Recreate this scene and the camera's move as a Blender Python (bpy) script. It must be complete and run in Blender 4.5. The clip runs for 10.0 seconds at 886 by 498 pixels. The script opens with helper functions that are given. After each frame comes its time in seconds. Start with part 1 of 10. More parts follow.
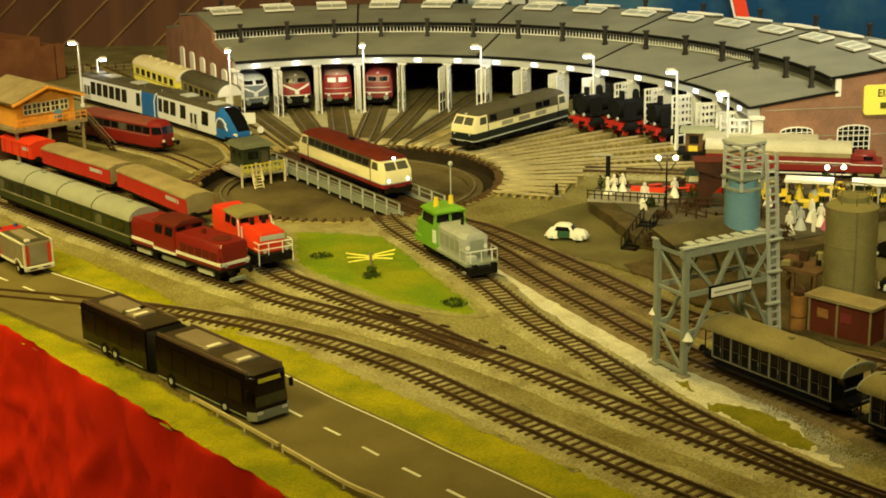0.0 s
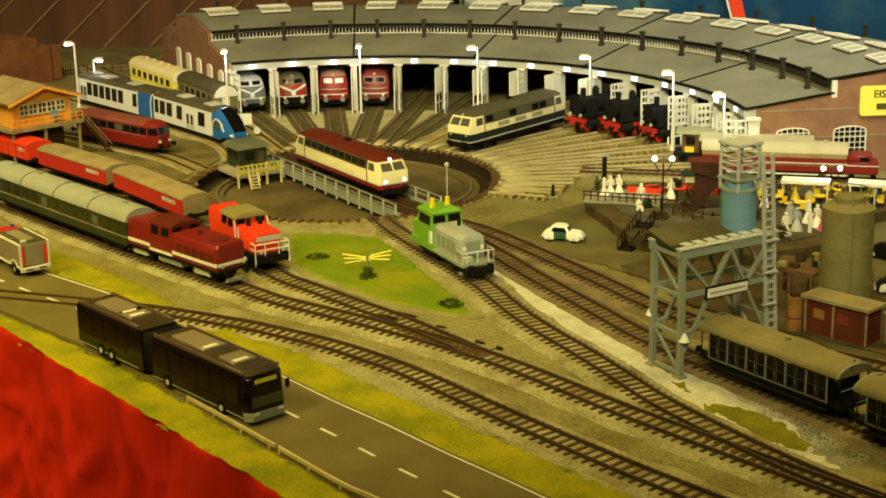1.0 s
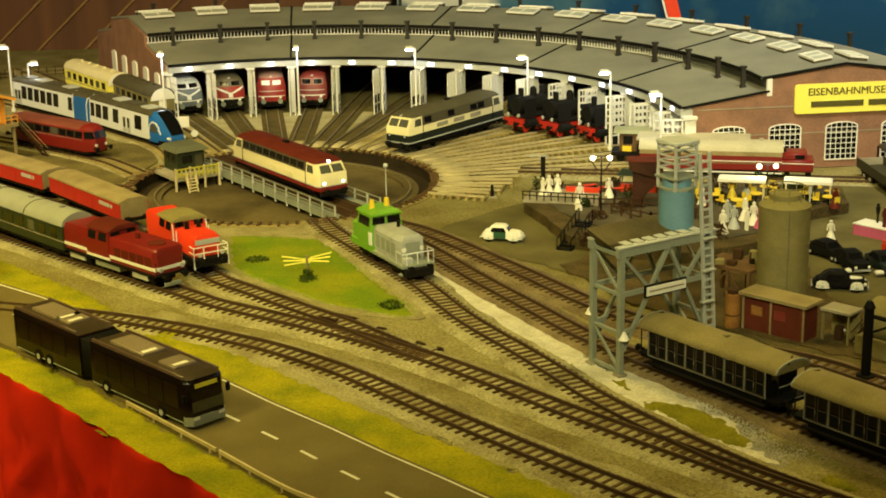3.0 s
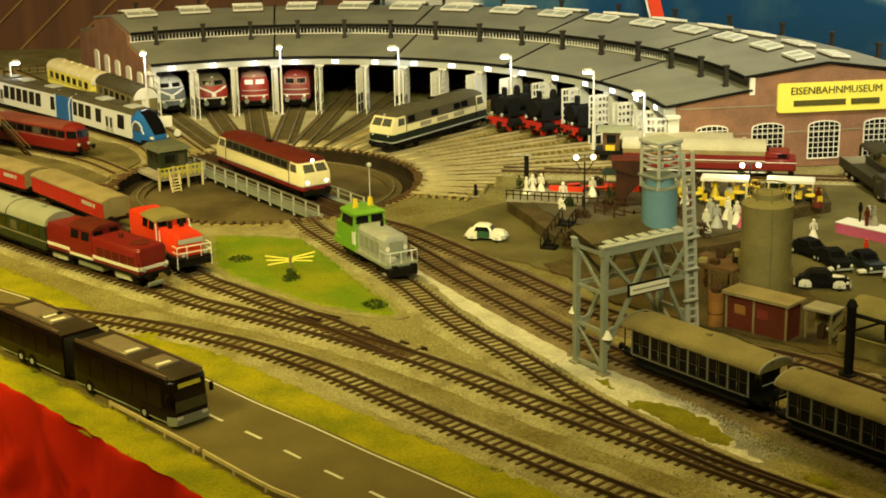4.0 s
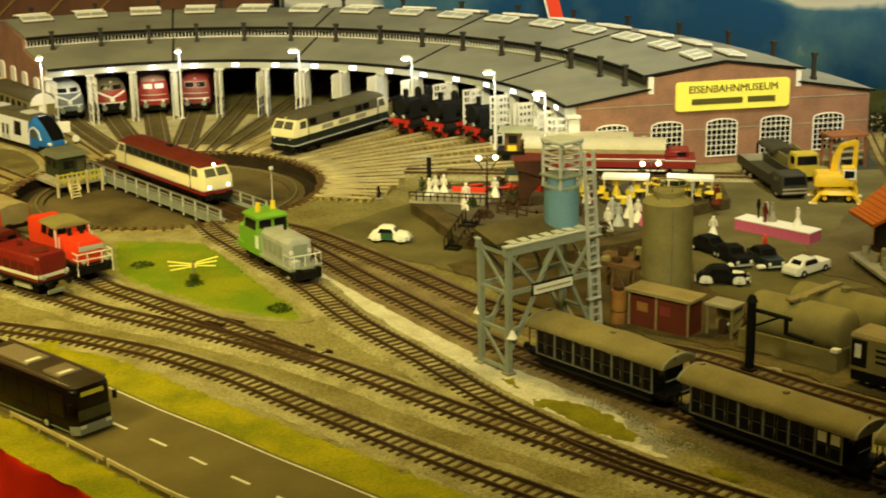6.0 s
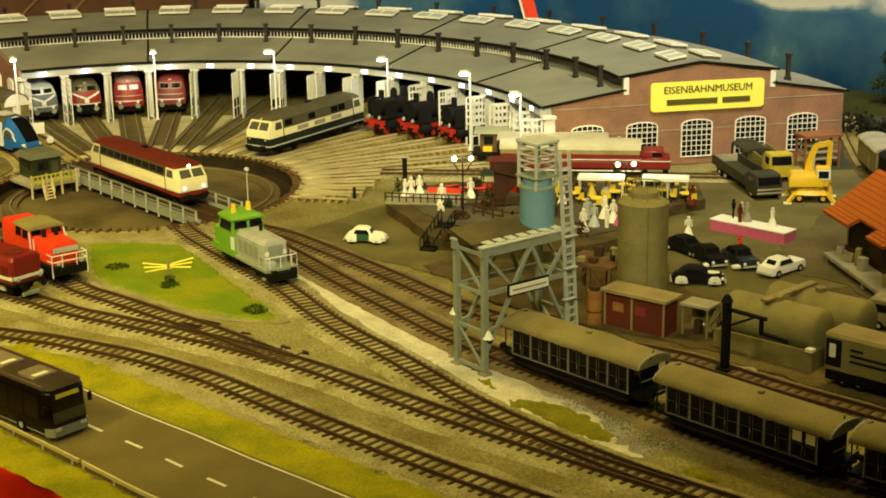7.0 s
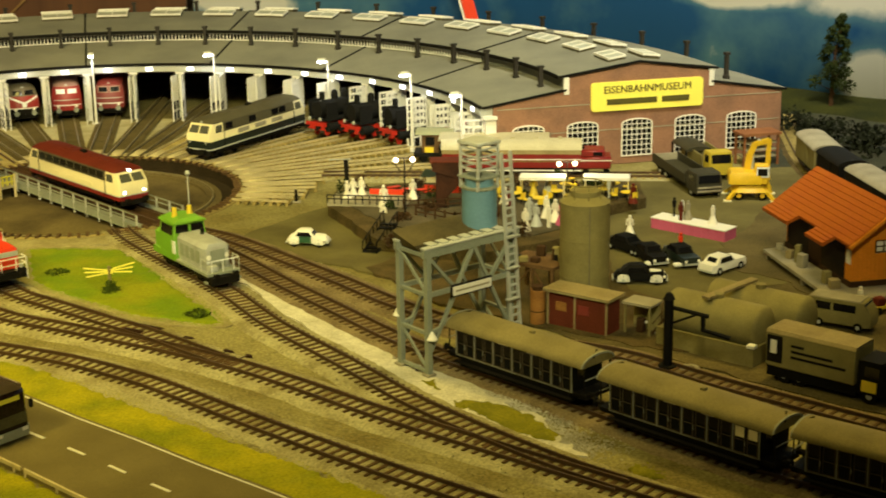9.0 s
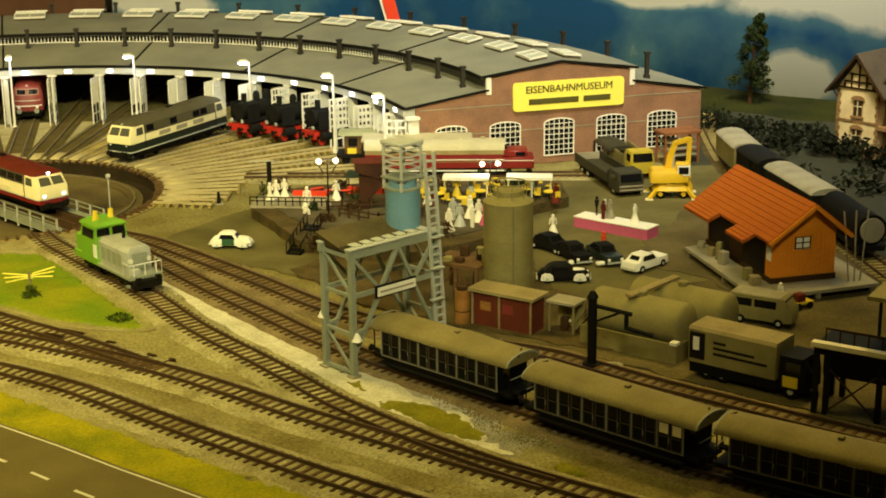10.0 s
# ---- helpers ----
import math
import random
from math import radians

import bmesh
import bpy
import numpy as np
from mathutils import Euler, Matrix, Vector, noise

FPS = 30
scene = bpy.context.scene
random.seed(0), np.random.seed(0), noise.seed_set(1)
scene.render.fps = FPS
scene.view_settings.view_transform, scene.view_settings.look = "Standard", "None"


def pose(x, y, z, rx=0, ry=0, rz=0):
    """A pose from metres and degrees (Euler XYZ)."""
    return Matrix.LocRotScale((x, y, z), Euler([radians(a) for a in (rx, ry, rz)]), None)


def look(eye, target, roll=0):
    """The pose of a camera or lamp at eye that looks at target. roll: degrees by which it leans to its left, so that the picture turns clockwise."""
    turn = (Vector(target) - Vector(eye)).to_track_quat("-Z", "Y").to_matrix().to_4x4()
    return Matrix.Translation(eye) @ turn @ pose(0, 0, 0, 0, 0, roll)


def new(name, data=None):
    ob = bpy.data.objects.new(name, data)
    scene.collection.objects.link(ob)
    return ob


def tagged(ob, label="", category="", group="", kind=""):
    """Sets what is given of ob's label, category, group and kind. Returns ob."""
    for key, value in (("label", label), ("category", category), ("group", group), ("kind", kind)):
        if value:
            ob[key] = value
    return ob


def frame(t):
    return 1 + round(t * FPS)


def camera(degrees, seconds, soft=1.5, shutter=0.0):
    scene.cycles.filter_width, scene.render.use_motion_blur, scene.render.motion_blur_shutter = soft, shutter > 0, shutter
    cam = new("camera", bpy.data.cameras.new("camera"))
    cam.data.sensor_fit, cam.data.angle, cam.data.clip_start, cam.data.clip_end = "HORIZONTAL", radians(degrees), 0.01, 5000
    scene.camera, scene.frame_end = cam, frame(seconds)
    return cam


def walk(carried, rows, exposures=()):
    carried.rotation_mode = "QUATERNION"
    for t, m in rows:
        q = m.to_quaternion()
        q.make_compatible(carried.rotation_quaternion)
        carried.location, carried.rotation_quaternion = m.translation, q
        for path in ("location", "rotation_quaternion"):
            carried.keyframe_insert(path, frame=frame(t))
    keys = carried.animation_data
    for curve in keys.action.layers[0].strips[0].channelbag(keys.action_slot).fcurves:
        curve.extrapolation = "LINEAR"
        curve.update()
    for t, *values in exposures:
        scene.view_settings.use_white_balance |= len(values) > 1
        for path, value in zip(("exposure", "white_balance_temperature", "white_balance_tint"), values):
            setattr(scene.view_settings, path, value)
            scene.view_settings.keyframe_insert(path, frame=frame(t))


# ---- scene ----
from mathutils import geometry

# A club's railway layout in 1:87, seen from a tripod that pans over the yard.
cam = camera(31.0, 10.0, soft=1.8, shutter=0.6)
EYE = 0.43
ROWS = [
    (0.0, 73.60, 1.07, 3.30), (0.5, 73.60, 1.04, 3.24), (1.0, 73.63, 1.03, 3.18), (1.5, 73.62, 1.01, 2.66),
    (2.0, 73.62, 1.01, 1.88), (2.5, 73.63, 1.02, 1.40), (2.7, 73.63, 1.02, 1.20), (3.8, 73.61, 0.93, 0.45),
    (4.0, 73.59, 0.91, 0.35), (4.5, 73.58, 0.89, 0.01), (5.0, 73.60, 0.86, -0.25), (5.5, 73.61, 0.90, -1.11),
    (6.0, 73.60, 0.84, -3.22), (6.2, 73.60, 0.80, -3.66), (7.3, 73.62, 0.70, -4.12), (7.5, 73.62, 0.69, -4.18),
    (8.0, 73.62, 0.82, -4.70), (8.5, 73.62, 0.80, -5.41), (9.0, 73.63, 0.80, -6.25), (9.5, 73.62, 0.70, -8.11),
    (10.0, 73.62, 0.60, -9.03),
]
walk(cam, [(t, pose(0, 0, EYE, rx, ry, rz)) for t, rx, ry, rz in ROWS], exposures=[(0.0, -0.27), (10.0, -0.18)])

S = 1 / 87  # the models' scale

# ---- light: a warm-lit hall ----
world = bpy.data.worlds.new("hall_air")
scene.world = world
world.use_nodes = True
world.node_tree.nodes["Background"].inputs[0].default_value = (1.0, 0.80, 0.48, 1)
world.node_tree.nodes["Background"].inputs[1].default_value = 0.002


def area_lamp(name, at, target, size, watts, color, spread):
    d = bpy.data.lights.new(name, "AREA")
    d.shape, d.size, d.size_y, d.energy, d.color, d.spread = "RECTANGLE", size[0], size[1], watts, color, radians(spread)
    ob = new(name, d)
    ob.matrix_world = look(at, target)
    return ob


# unseen lamps, added and aimed to brighten chosen areas of the layout
area_lamp("unseen_lamp", (-0.45, 1.35, 1.25), (-0.42, 1.38, 0), (0.55, 0.35), 5.3, (1.0, 0.80, 0.19), 110)
area_lamp("unseen_lamp", (-1.1, 0.30, 1.2), (-0.55, 1.25, -0.1), (0.5, 0.3), 3.3, (1.0, 0.78, 0.17), 50)
area_lamp("unseen_lamp", (0.0, -0.20, 1.10), (0.06, 2.05, 0.06), (0.3, 0.2), 3.2, (1.0, 0.92, 0.45), 42)
area_lamp("unseen_lamp", (0.45, 1.15, 1.3), (0.86, 2.10, 0.12), (0.3, 0.2), 8.0, (1.0, 0.93, 0.66), 75)
area_lamp("unseen_lamp", (-0.75, 1.10, 0.9), (-0.72, 2.20, 0.08), (0.3, 0.2), 3.1, (1.0, 0.80, 0.46), 80)

area_lamp("unseen_lamp", (0.62, 1.42, 1.15), (0.34, 0.95, 0.0), (0.3, 0.2), 1.15, (1.0, 0.74, 0.18), 60)

# ---- materials ----
def mat(name, color, rough=0.6, metal=0.0, grain=900.0, var=0.18, bump=0.15, second=None, patch=40.0, emit=0.0, spec=0.5, spread=0.0):
    """Paint with fine grain, larger stains and a fine relief; second: the colour of the stains."""
    m = bpy.data.materials.new(name)
    m.use_nodes = True
    nt = m.node_tree
    b = nt.nodes["Principled BSDF"]
    b.inputs["Roughness"].default_value, b.inputs["Metallic"].default_value = rough, metal
    b.inputs["Specular IOR Level"].default_value = spec
    co = nt.nodes.new("ShaderNodeTexCoord")
    fine, big = nt.nodes.new("ShaderNodeTexNoise"), nt.nodes.new("ShaderNodeTexNoise")
    fine.inputs["Scale"].default_value, fine.inputs["Detail"].default_value = grain, 3
    big.inputs["Scale"].default_value, big.inputs["Detail"].default_value = patch, 5
    for n in (fine, big):
        nt.links.new(co.outputs["Object"], n.inputs["Vector"])
    ramp = nt.nodes.new("ShaderNodeValToRGB")
    ramp.color_ramp.elements[0].position, ramp.color_ramp.elements[1].position = 0.38, 0.66
    nt.links.new(big.outputs["Fac"], ramp.inputs["Fac"])
    mix = nt.nodes.new("ShaderNodeMix")
    mix.data_type = "RGBA"
    mix.inputs["A"].default_value = (*color, 1)
    mix.inputs["B"].default_value = (*(second or [c * (1 - var) for c in color]), 1)
    nt.links.new(ramp.outputs["Color"], mix.inputs["Factor"])
    shade = nt.nodes.new("ShaderNodeMapRange")
    shade.inputs["From Min"].default_value, shade.inputs["From Max"].default_value = 0.25, 0.75
    shade.inputs["To Min"].default_value, shade.inputs["To Max"].default_value = 1 - var, 1 + var
    nt.links.new(fine.outputs["Fac"], shade.inputs["Value"])
    mul = nt.nodes.new("ShaderNodeVectorMath")
    mul.operation = "SCALE"
    nt.links.new(mix.outputs["Result"], mul.inputs[0])
    last = shade.outputs["Result"]
    if spread:
        info, rnd, both = nt.nodes.new("ShaderNodeObjectInfo"), nt.nodes.new("ShaderNodeMapRange"), nt.nodes.new("ShaderNodeMath")
        rnd.inputs["To Min"].default_value, rnd.inputs["To Max"].default_value = 1 - spread, 1 + spread
        nt.links.new(info.outputs["Random"], rnd.inputs["Value"])
        both.operation = "MULTIPLY"
        nt.links.new(last, both.inputs[0])
        nt.links.new(rnd.outputs["Result"], both.inputs[1])
        last = both.outputs["Value"]
    nt.links.new(last, mul.inputs["Scale"])
    nt.links.new(mul.outputs["Vector"], b.inputs["Base Color"])
    if bump:
        bp = nt.nodes.new("ShaderNodeBump")
        bp.inputs["Strength"].default_value, bp.inputs["Distance"].default_value = bump, 0.0006
        nt.links.new(fine.outputs["Fac"], bp.inputs["Height"])
        nt.links.new(bp.outputs["Normal"], b.inputs["Normal"])
    if emit:
        b.inputs["Emission Color"].default_value = (*color, 1)
        b.inputs["Emission Strength"].default_value = emit
    return m


M = {
    "ground": mat("gravel_ground", (0.242, 0.212, 0.086), 0.95, grain=450, var=0.42, bump=0.8, second=(0.155, 0.124, 0.042), patch=14, spec=0.12),
    "ballast": mat("ballast", (0.345, 0.312, 0.172), 0.95, grain=480, var=0.4, bump=1.0, second=(0.200, 0.168, 0.076), patch=30, spec=0.12),
    "pale_gravel": mat("pale_gravel", (0.58, 0.55, 0.45), 0.95, grain=600, var=0.25, bump=0.6, second=(0.44, 0.41, 0.31), patch=45, spec=0.12),
    "asphalt": mat("asphalt", (0.135, 0.107, 0.042), 0.8, grain=1500, var=0.28, bump=0.3, second=(0.175, 0.140, 0.056), patch=16, spec=0.12),
    "plaza": mat("grey_paving", (0.142, 0.121, 0.046), 0.85, grain=1200, var=0.2, bump=0.3, second=(0.088, 0.075, 0.028), patch=16, spec=0.12),
    "line": mat("road_paint", (0.75, 0.72, 0.62), 0.7, var=0.12),
    "rail": mat("rusty_rail", (0.10, 0.058, 0.028), 0.5, metal=0.4, var=0.25, grain=2000),
    "sleeper": mat("brown_sleeper", (0.095, 0.055, 0.024), 0.8, var=0.3, grain=1500, spread=0.25, spec=0.12),
    "dusty_sleeper": mat("dusty_sleeper", (0.34, 0.265, 0.095), 0.85, var=0.3, grain=1500, spec=0.12),
    "shed_brown": mat("red_brown_boards", (0.25, 0.105, 0.045), 0.8, var=0.25, second=(0.18, 0.07, 0.032), patch=30, spec=0.12),
    "grass": mat("dry_grass", (0.330, 0.290, 0.008), 0.95, grain=520, var=0.28, bump=0.6, second=(0.185, 0.190, 0.007), patch=24, spec=0.12),
    "lawn": mat("green_grass", (0.135, 0.20, 0.007), 0.95, grain=500, var=0.2, bump=0.4, second=(0.225, 0.235, 0.009), patch=18, spec=0.12),
    "cloth": mat("red_cloth", (0.47, 0.016, 0.004), 0.9, grain=2500, var=0.15, bump=0.3, patch=12, spec=0.12),
    "brick": mat("red_brick", (0.29, 0.15, 0.095), 0.85, grain=900, var=0.25, bump=0.4, second=(0.22, 0.12, 0.08), patch=40, spec=0.12),
    "roof_felt": mat("grey_roof_felt", (0.235, 0.232, 0.185), 0.9, grain=900, var=0.12, bump=0.2, second=(0.17, 0.168, 0.14), patch=12, spec=0.12),
    "white": mat("white_paint", (0.78, 0.76, 0.70), 0.6, var=0.06),
    "cream": mat("cream_paint", (0.78, 0.70, 0.42), 0.4, var=0.06),
    "dark": mat("black_paint", (0.004, 0.0036, 0.003), 0.7, var=0.25, spec=0.15),
    "iron": mat("dark_iron", (0.008, 0.0068, 0.005), 0.7, var=0.3, spec=0.15),
    "grey_steel": mat("grey_steel", (0.255, 0.278, 0.225), 0.6, var=0.15),
    "glass": mat("dark_glass", (0.006, 0.006, 0.007), 0.14, var=0.1, bump=0, spec=0.6),
    "bright_glass": mat("bright_glass", (0.085, 0.085, 0.065), 0.15, var=0.1, bump=0),
    "dark_red": mat("dark_red_paint", (0.19, 0.011, 0.008), 0.4, var=0.12),
    "red": mat("red_paint", (0.48, 0.025, 0.015), 0.4, var=0.1),
    "orange_red": mat("orange_red_paint", (0.72, 0.045, 0.012), 0.4, var=0.08),
    "roof_red": mat("dusty_red_roof", (0.115, 0.018, 0.010), 0.6, var=0.2, spec=0.12),
    "bottle_green": mat("bottle_green_paint", (0.021, 0.032, 0.011), 0.45, var=0.15),
    "roof_grey": mat("dusty_grey_roof", (0.30, 0.31, 0.26), 0.7, var=0.12, spec=0.12),
    "tan_roof": mat("dusty_tan_roof", (0.30, 0.24, 0.12), 0.75, var=0.2, second=(0.22, 0.17, 0.08), spec=0.12),
    "olive": mat("olive_paint", (0.25, 0.215, 0.085), 0.7, var=0.15, second=(0.19, 0.16, 0.065), spec=0.12),
    "leaf_green": mat("bright_green_paint", (0.16, 0.36, 0.025), 0.45, var=0.1),
    "pale_grey": mat("pale_grey_paint", (0.46, 0.47, 0.44), 0.5, var=0.1),
    "blue": mat("bright_blue_paint", (0.015, 0.12, 0.42), 0.35, var=0.08),
    "tank_blue": mat("dull_blue_paint", (0.13, 0.26, 0.36), 0.6, var=0.12),
    "steel_blue": mat("steel_blue_paint", (0.12, 0.145, 0.18), 0.45, var=0.1),
    "yellow": mat("yellow_paint", (0.75, 0.55, 0.03), 0.45, var=0.08),
    "sign_yellow": mat("sign_yellow_paint", (0.92, 0.82, 0.13), 0.5, var=0.03),
    "orange": mat("orange_brown_paint", (0.74, 0.26, 0.022), 0.75, var=0.15, spec=0.12),
    "brown": mat("brown_wood", (0.055, 0.028, 0.012), 0.75, var=0.3, spec=0.12),
    "teal_dark": mat("dark_teal_paint", (0.010, 0.017, 0.014), 0.4, var=0.1),
    "pink": mat("pink_cloth", (0.55, 0.10, 0.22), 0.8, var=0.08),
    "tile_orange": mat("orange_roof_tiles", (0.39, 0.103, 0.012), 0.8, var=0.25, second=(0.37, 0.09, 0.014), spec=0.12),
    "concrete": mat("concrete", (0.33, 0.30, 0.22), 0.85, var=0.15, second=(0.24, 0.21, 0.15), spec=0.12),
    "figure": mat("pale_figure_paint", (0.80, 0.76, 0.66), 0.6, var=0.06),
    "steam_black": mat("sooty_black", (0.0045, 0.0045, 0.0045), 0.9, var=0.3, spec=0.25),
    "roof_dark": mat("dusty_dark_roof", (0.085, 0.075, 0.045), 0.7, var=0.2, spec=0.12),
    "batten": mat("dull_tan_wood", (0.30, 0.18, 0.07), 0.8, var=0.2, spec=0.12),
    "rail_shiny": mat("rail_with_painted_glint", (0.66, 0.57, 0.34), 0.4, metal=0.5, var=0.2, grain=2000),
    "shed_red": mat("dull_red_boards", (0.13, 0.030, 0.016), 0.7, var=0.25, spec=0.12),
    "dark_ballast": mat("oily_ballast", (0.21, 0.16, 0.085), 0.95, grain=650, var=0.4, bump=1.0, second=(0.13, 0.095, 0.05), patch=30, spec=0.12),
    "pit_wall": mat("pit_wall", (0.030, 0.021, 0.010), 0.9, grain=600, var=0.3, spec=0.12),
    "pit": mat("pit_floor", (0.130, 0.100, 0.042), 0.9, grain=600, var=0.25, bump=0.4, second=(0.052, 0.038, 0.017), patch=13, spec=0.12),
    "stall_lamp": mat("lit_stall_lamp", (0.95, 0.97, 1.0), 0.4, emit=4, bump=0),
    "lamp": mat("lit_lamp", (0.86, 0.94, 1.0), 0.4, emit=14, bump=0),
    "warm_lamp": mat("lit_warm_lamp", (1.0, 0.86, 0.55), 0.4, emit=6, bump=0),
    "wagon_red": mat("wagon_red_paint", (0.46, 0.020, 0.012), 0.5, var=0.12),
    "terrace_stone": mat("dark_terrace_paving", (0.095, 0.080, 0.048), 0.9, grain=900, var=0.3, second=(0.06, 0.05, 0.028), patch=40, spec=0.12),
    "earth": mat("brown_earth", (0.10, 0.070, 0.028), 0.95, grain=500, var=0.4, bump=1.0, second=(0.055, 0.042, 0.016), patch=30, spec=0.12),
    "sign_ink": mat("dull_sign_ink", (0.085, 0.075, 0.012), 0.6, var=0.1),
    "hood_grey": mat("dull_grey_paint", (0.36, 0.37, 0.35), 0.5, var=0.15, second=(0.28, 0.28, 0.25), patch=60),
    "box_orange": mat("bright_orange_boards", (0.84, 0.38, 0.055), 0.7, var=0.15, spec=0.12),
    "vent_black": mat("sooty_vent", (0.022, 0.018, 0.013), 0.7, var=0.25),
    "roof_pale_red": mat("faded_red_roof", (0.30, 0.17, 0.13), 0.6, var=0.12),
    "silver_white": mat("cool_white_paint", (0.74, 0.76, 0.78), 0.35, var=0.04),
    "rail_cream": mat("cream_rail_paint", (0.62, 0.54, 0.32), 0.6, var=0.12, second=(0.46, 0.38, 0.2)),
    "olive_turf": mat("dull_olive_grass", (0.20, 0.18, 0.012), 0.95, grain=520, var=0.3, bump=0.5, second=(0.13, 0.125, 0.010), patch=40, spec=0.12),
    "apron": mat("apron_with_painted_light", (0.40, 0.36, 0.20), 0.9, grain=700, var=0.25, bump=0.4, second=(0.27, 0.235, 0.10), patch=30, spec=0.12),
    "pane_grey": mat("dusty_skylight_pane", (0.40, 0.41, 0.34), 0.4, var=0.1, patch=60),
    "red_faded": mat("faded_red_paint", (0.27, 0.018, 0.014), 0.45, var=0.15),
    "dull_red": mat("dull_brick_red_paint", (0.20, 0.030, 0.024), 0.5, var=0.15),
    "stable_olive": mat("dusty_olive_paint", (0.13, 0.11, 0.065), 0.55, var=0.15),
    "rail_dull": mat("dull_rail", (0.22, 0.18, 0.09), 0.55, metal=0.3, var=0.2, grain=2000),
    "sooty_sleeper": mat("sooty_sleeper", (0.105, 0.080, 0.030), 0.85, var=0.3, grain=1500, spec=0.12),
    "bunker_brown": mat("sooty_olive_trough", (0.105, 0.085, 0.040), 0.85, var=0.25, second=(0.07, 0.055, 0.028), patch=50, spec=0.12),
    "staging_brown": mat("weathered_brown_timber", (0.14, 0.080, 0.036), 0.8, var=0.3, second=(0.085, 0.048, 0.022), patch=60, spec=0.12),
    "hut_roof": mat("dusty_green_grey_roof", (0.105, 0.110, 0.070), 0.75, var=0.15, spec=0.2),
    "bus_glass": mat("smoked_bus_glass", (0.010, 0.0045, 0.003), 0.3, var=0.3, bump=0, spec=0.15),
    "digger_yellow": mat("deep_yellow_paint", (0.70, 0.44, 0.012), 0.5, var=0.12),
    "bus_sheen": mat("shoulder_painted_sheen", (0.115, 0.075, 0.058), 0.28, var=0.2, bump=0.05),
    "bus_board": mat("lit_olive_board", (0.50, 0.46, 0.035), 0.5, var=0.1),
    "bus_screen": mat("windscreen_painted_glint", (0.055, 0.052, 0.028), 0.2, var=0.3, bump=0.05, patch=80),
    "dusky_red": mat("dusky_red_roof", (0.21, 0.055, 0.036), 0.55, var=0.2),
    "shrub": mat("soft_green_shrub", (0.062, 0.090, 0.010), 0.9, var=0.35, spec=0.12),
    "hopper_brown": mat("sooty_red_brown_iron", (0.050, 0.018, 0.009), 0.7, var=0.35, second=(0.022, 0.010, 0.006), patch=60, spec=0.15),
    "hut_pale": mat("pale_green_cab_roof", (0.30, 0.31, 0.19), 0.7, var=0.12),
    "canopy_cream": mat("dusty_cream_roof", (0.46, 0.42, 0.28), 0.75, var=0.15, spec=0.12),
    "border": mat("trodden_gravel_border", (0.315, 0.275, 0.135), 0.95, grain=700, var=0.3, bump=0.5, second=(0.215, 0.180, 0.080), patch=34, spec=0.12),
    "drum_orange": mat("rusty_dull_orange", (0.33, 0.155, 0.040), 0.75, var=0.25, second=(0.22, 0.10, 0.03), patch=70, spec=0.12),
    "old_yellow": mat("dull_old_yellow_paint", (0.46, 0.35, 0.025), 0.55, var=0.15),
    "leaf": mat("dark_leaf", (0.024, 0.036, 0.008), 0.8, var=0.4, spec=0.12),
    "hedge": mat("black_green_scrub", (0.011, 0.014, 0.005), 0.9, var=0.4, spec=0.2),
}


# ---- mesh helpers: shapes in the prototype's metres, linked in 1:87 ----
def thing(name, x, y, z=0.0, turn=0.0, label="", category="", group="", kind=""):
    ob = new(name)
    ob.empty_display_size = 0.01
    ob.matrix_world = pose(x, y, z, 0, 0, turn)
    return tagged(ob, label, category, group, kind)


def mesh_of(name, bm, material, scale=S, smooth=False):
    if scale != 1:
        bmesh.ops.scale(bm, vec=(scale, scale, scale), verts=bm.verts)
    bmesh.ops.recalc_face_normals(bm, faces=bm.faces)
    me = bpy.data.meshes.new(name)
    bm.to_mesh(me)
    bm.free()
    me.materials.append(M[material])
    me.polygons.foreach_set("use_smooth", [True] * len(me.polygons))
    if not smooth:
        me.set_sharp_from_angle(angle=radians(40))
    return me


def part(name, bm, material, parent, label="", scale=S, smooth=False):
    ob = new(name, mesh_of(name, bm, material, scale, smooth))
    ob.parent = parent
    return tagged(ob, label)


def whole(name, bm, material, label, category, scale=1.0, kind="", at=None, smooth=False, group=""):
    ob = new(name, mesh_of(name, bm, material, scale, smooth))
    if at is not None:
        ob.matrix_world = at
    return tagged(ob, label, category, group, kind)


def box(bm, x0, x1, y0, y1, z0, z1, m=None, bevel=0.0):
    r = bmesh.ops.create_cube(bm, size=1)
    vs = r["verts"]
    bmesh.ops.transform(bm, verts=vs, matrix=Matrix.Translation(((x0 + x1) / 2, (y0 + y1) / 2, (z0 + z1) / 2)) @ Matrix.Diagonal((x1 - x0, y1 - y0, z1 - z0, 1)))
    if bevel:
        es = list({e for v in vs for e in v.link_edges})
        out = bmesh.ops.bevel(bm, geom=es, offset=bevel, segments=1, affect="EDGES")
        vs = out["verts"]
    if m is not None:
        bmesh.ops.transform(bm, verts=vs, matrix=m)
    return bm


def B(*args, **kw):
    return box(bmesh.new(), *args, **kw)


def bar(bm, p, q, w, h=None):
    """A straight bar of section w x h from p to q."""
    p, q = Vector(p), Vector(q)
    d = q - p
    m = Matrix.Translation(p) @ d.to_track_quat("X", "Z").to_matrix().to_4x4()
    return box(bm, 0, d.length, -w / 2, w / 2, -(h or w) / 2, (h or w) / 2, m)


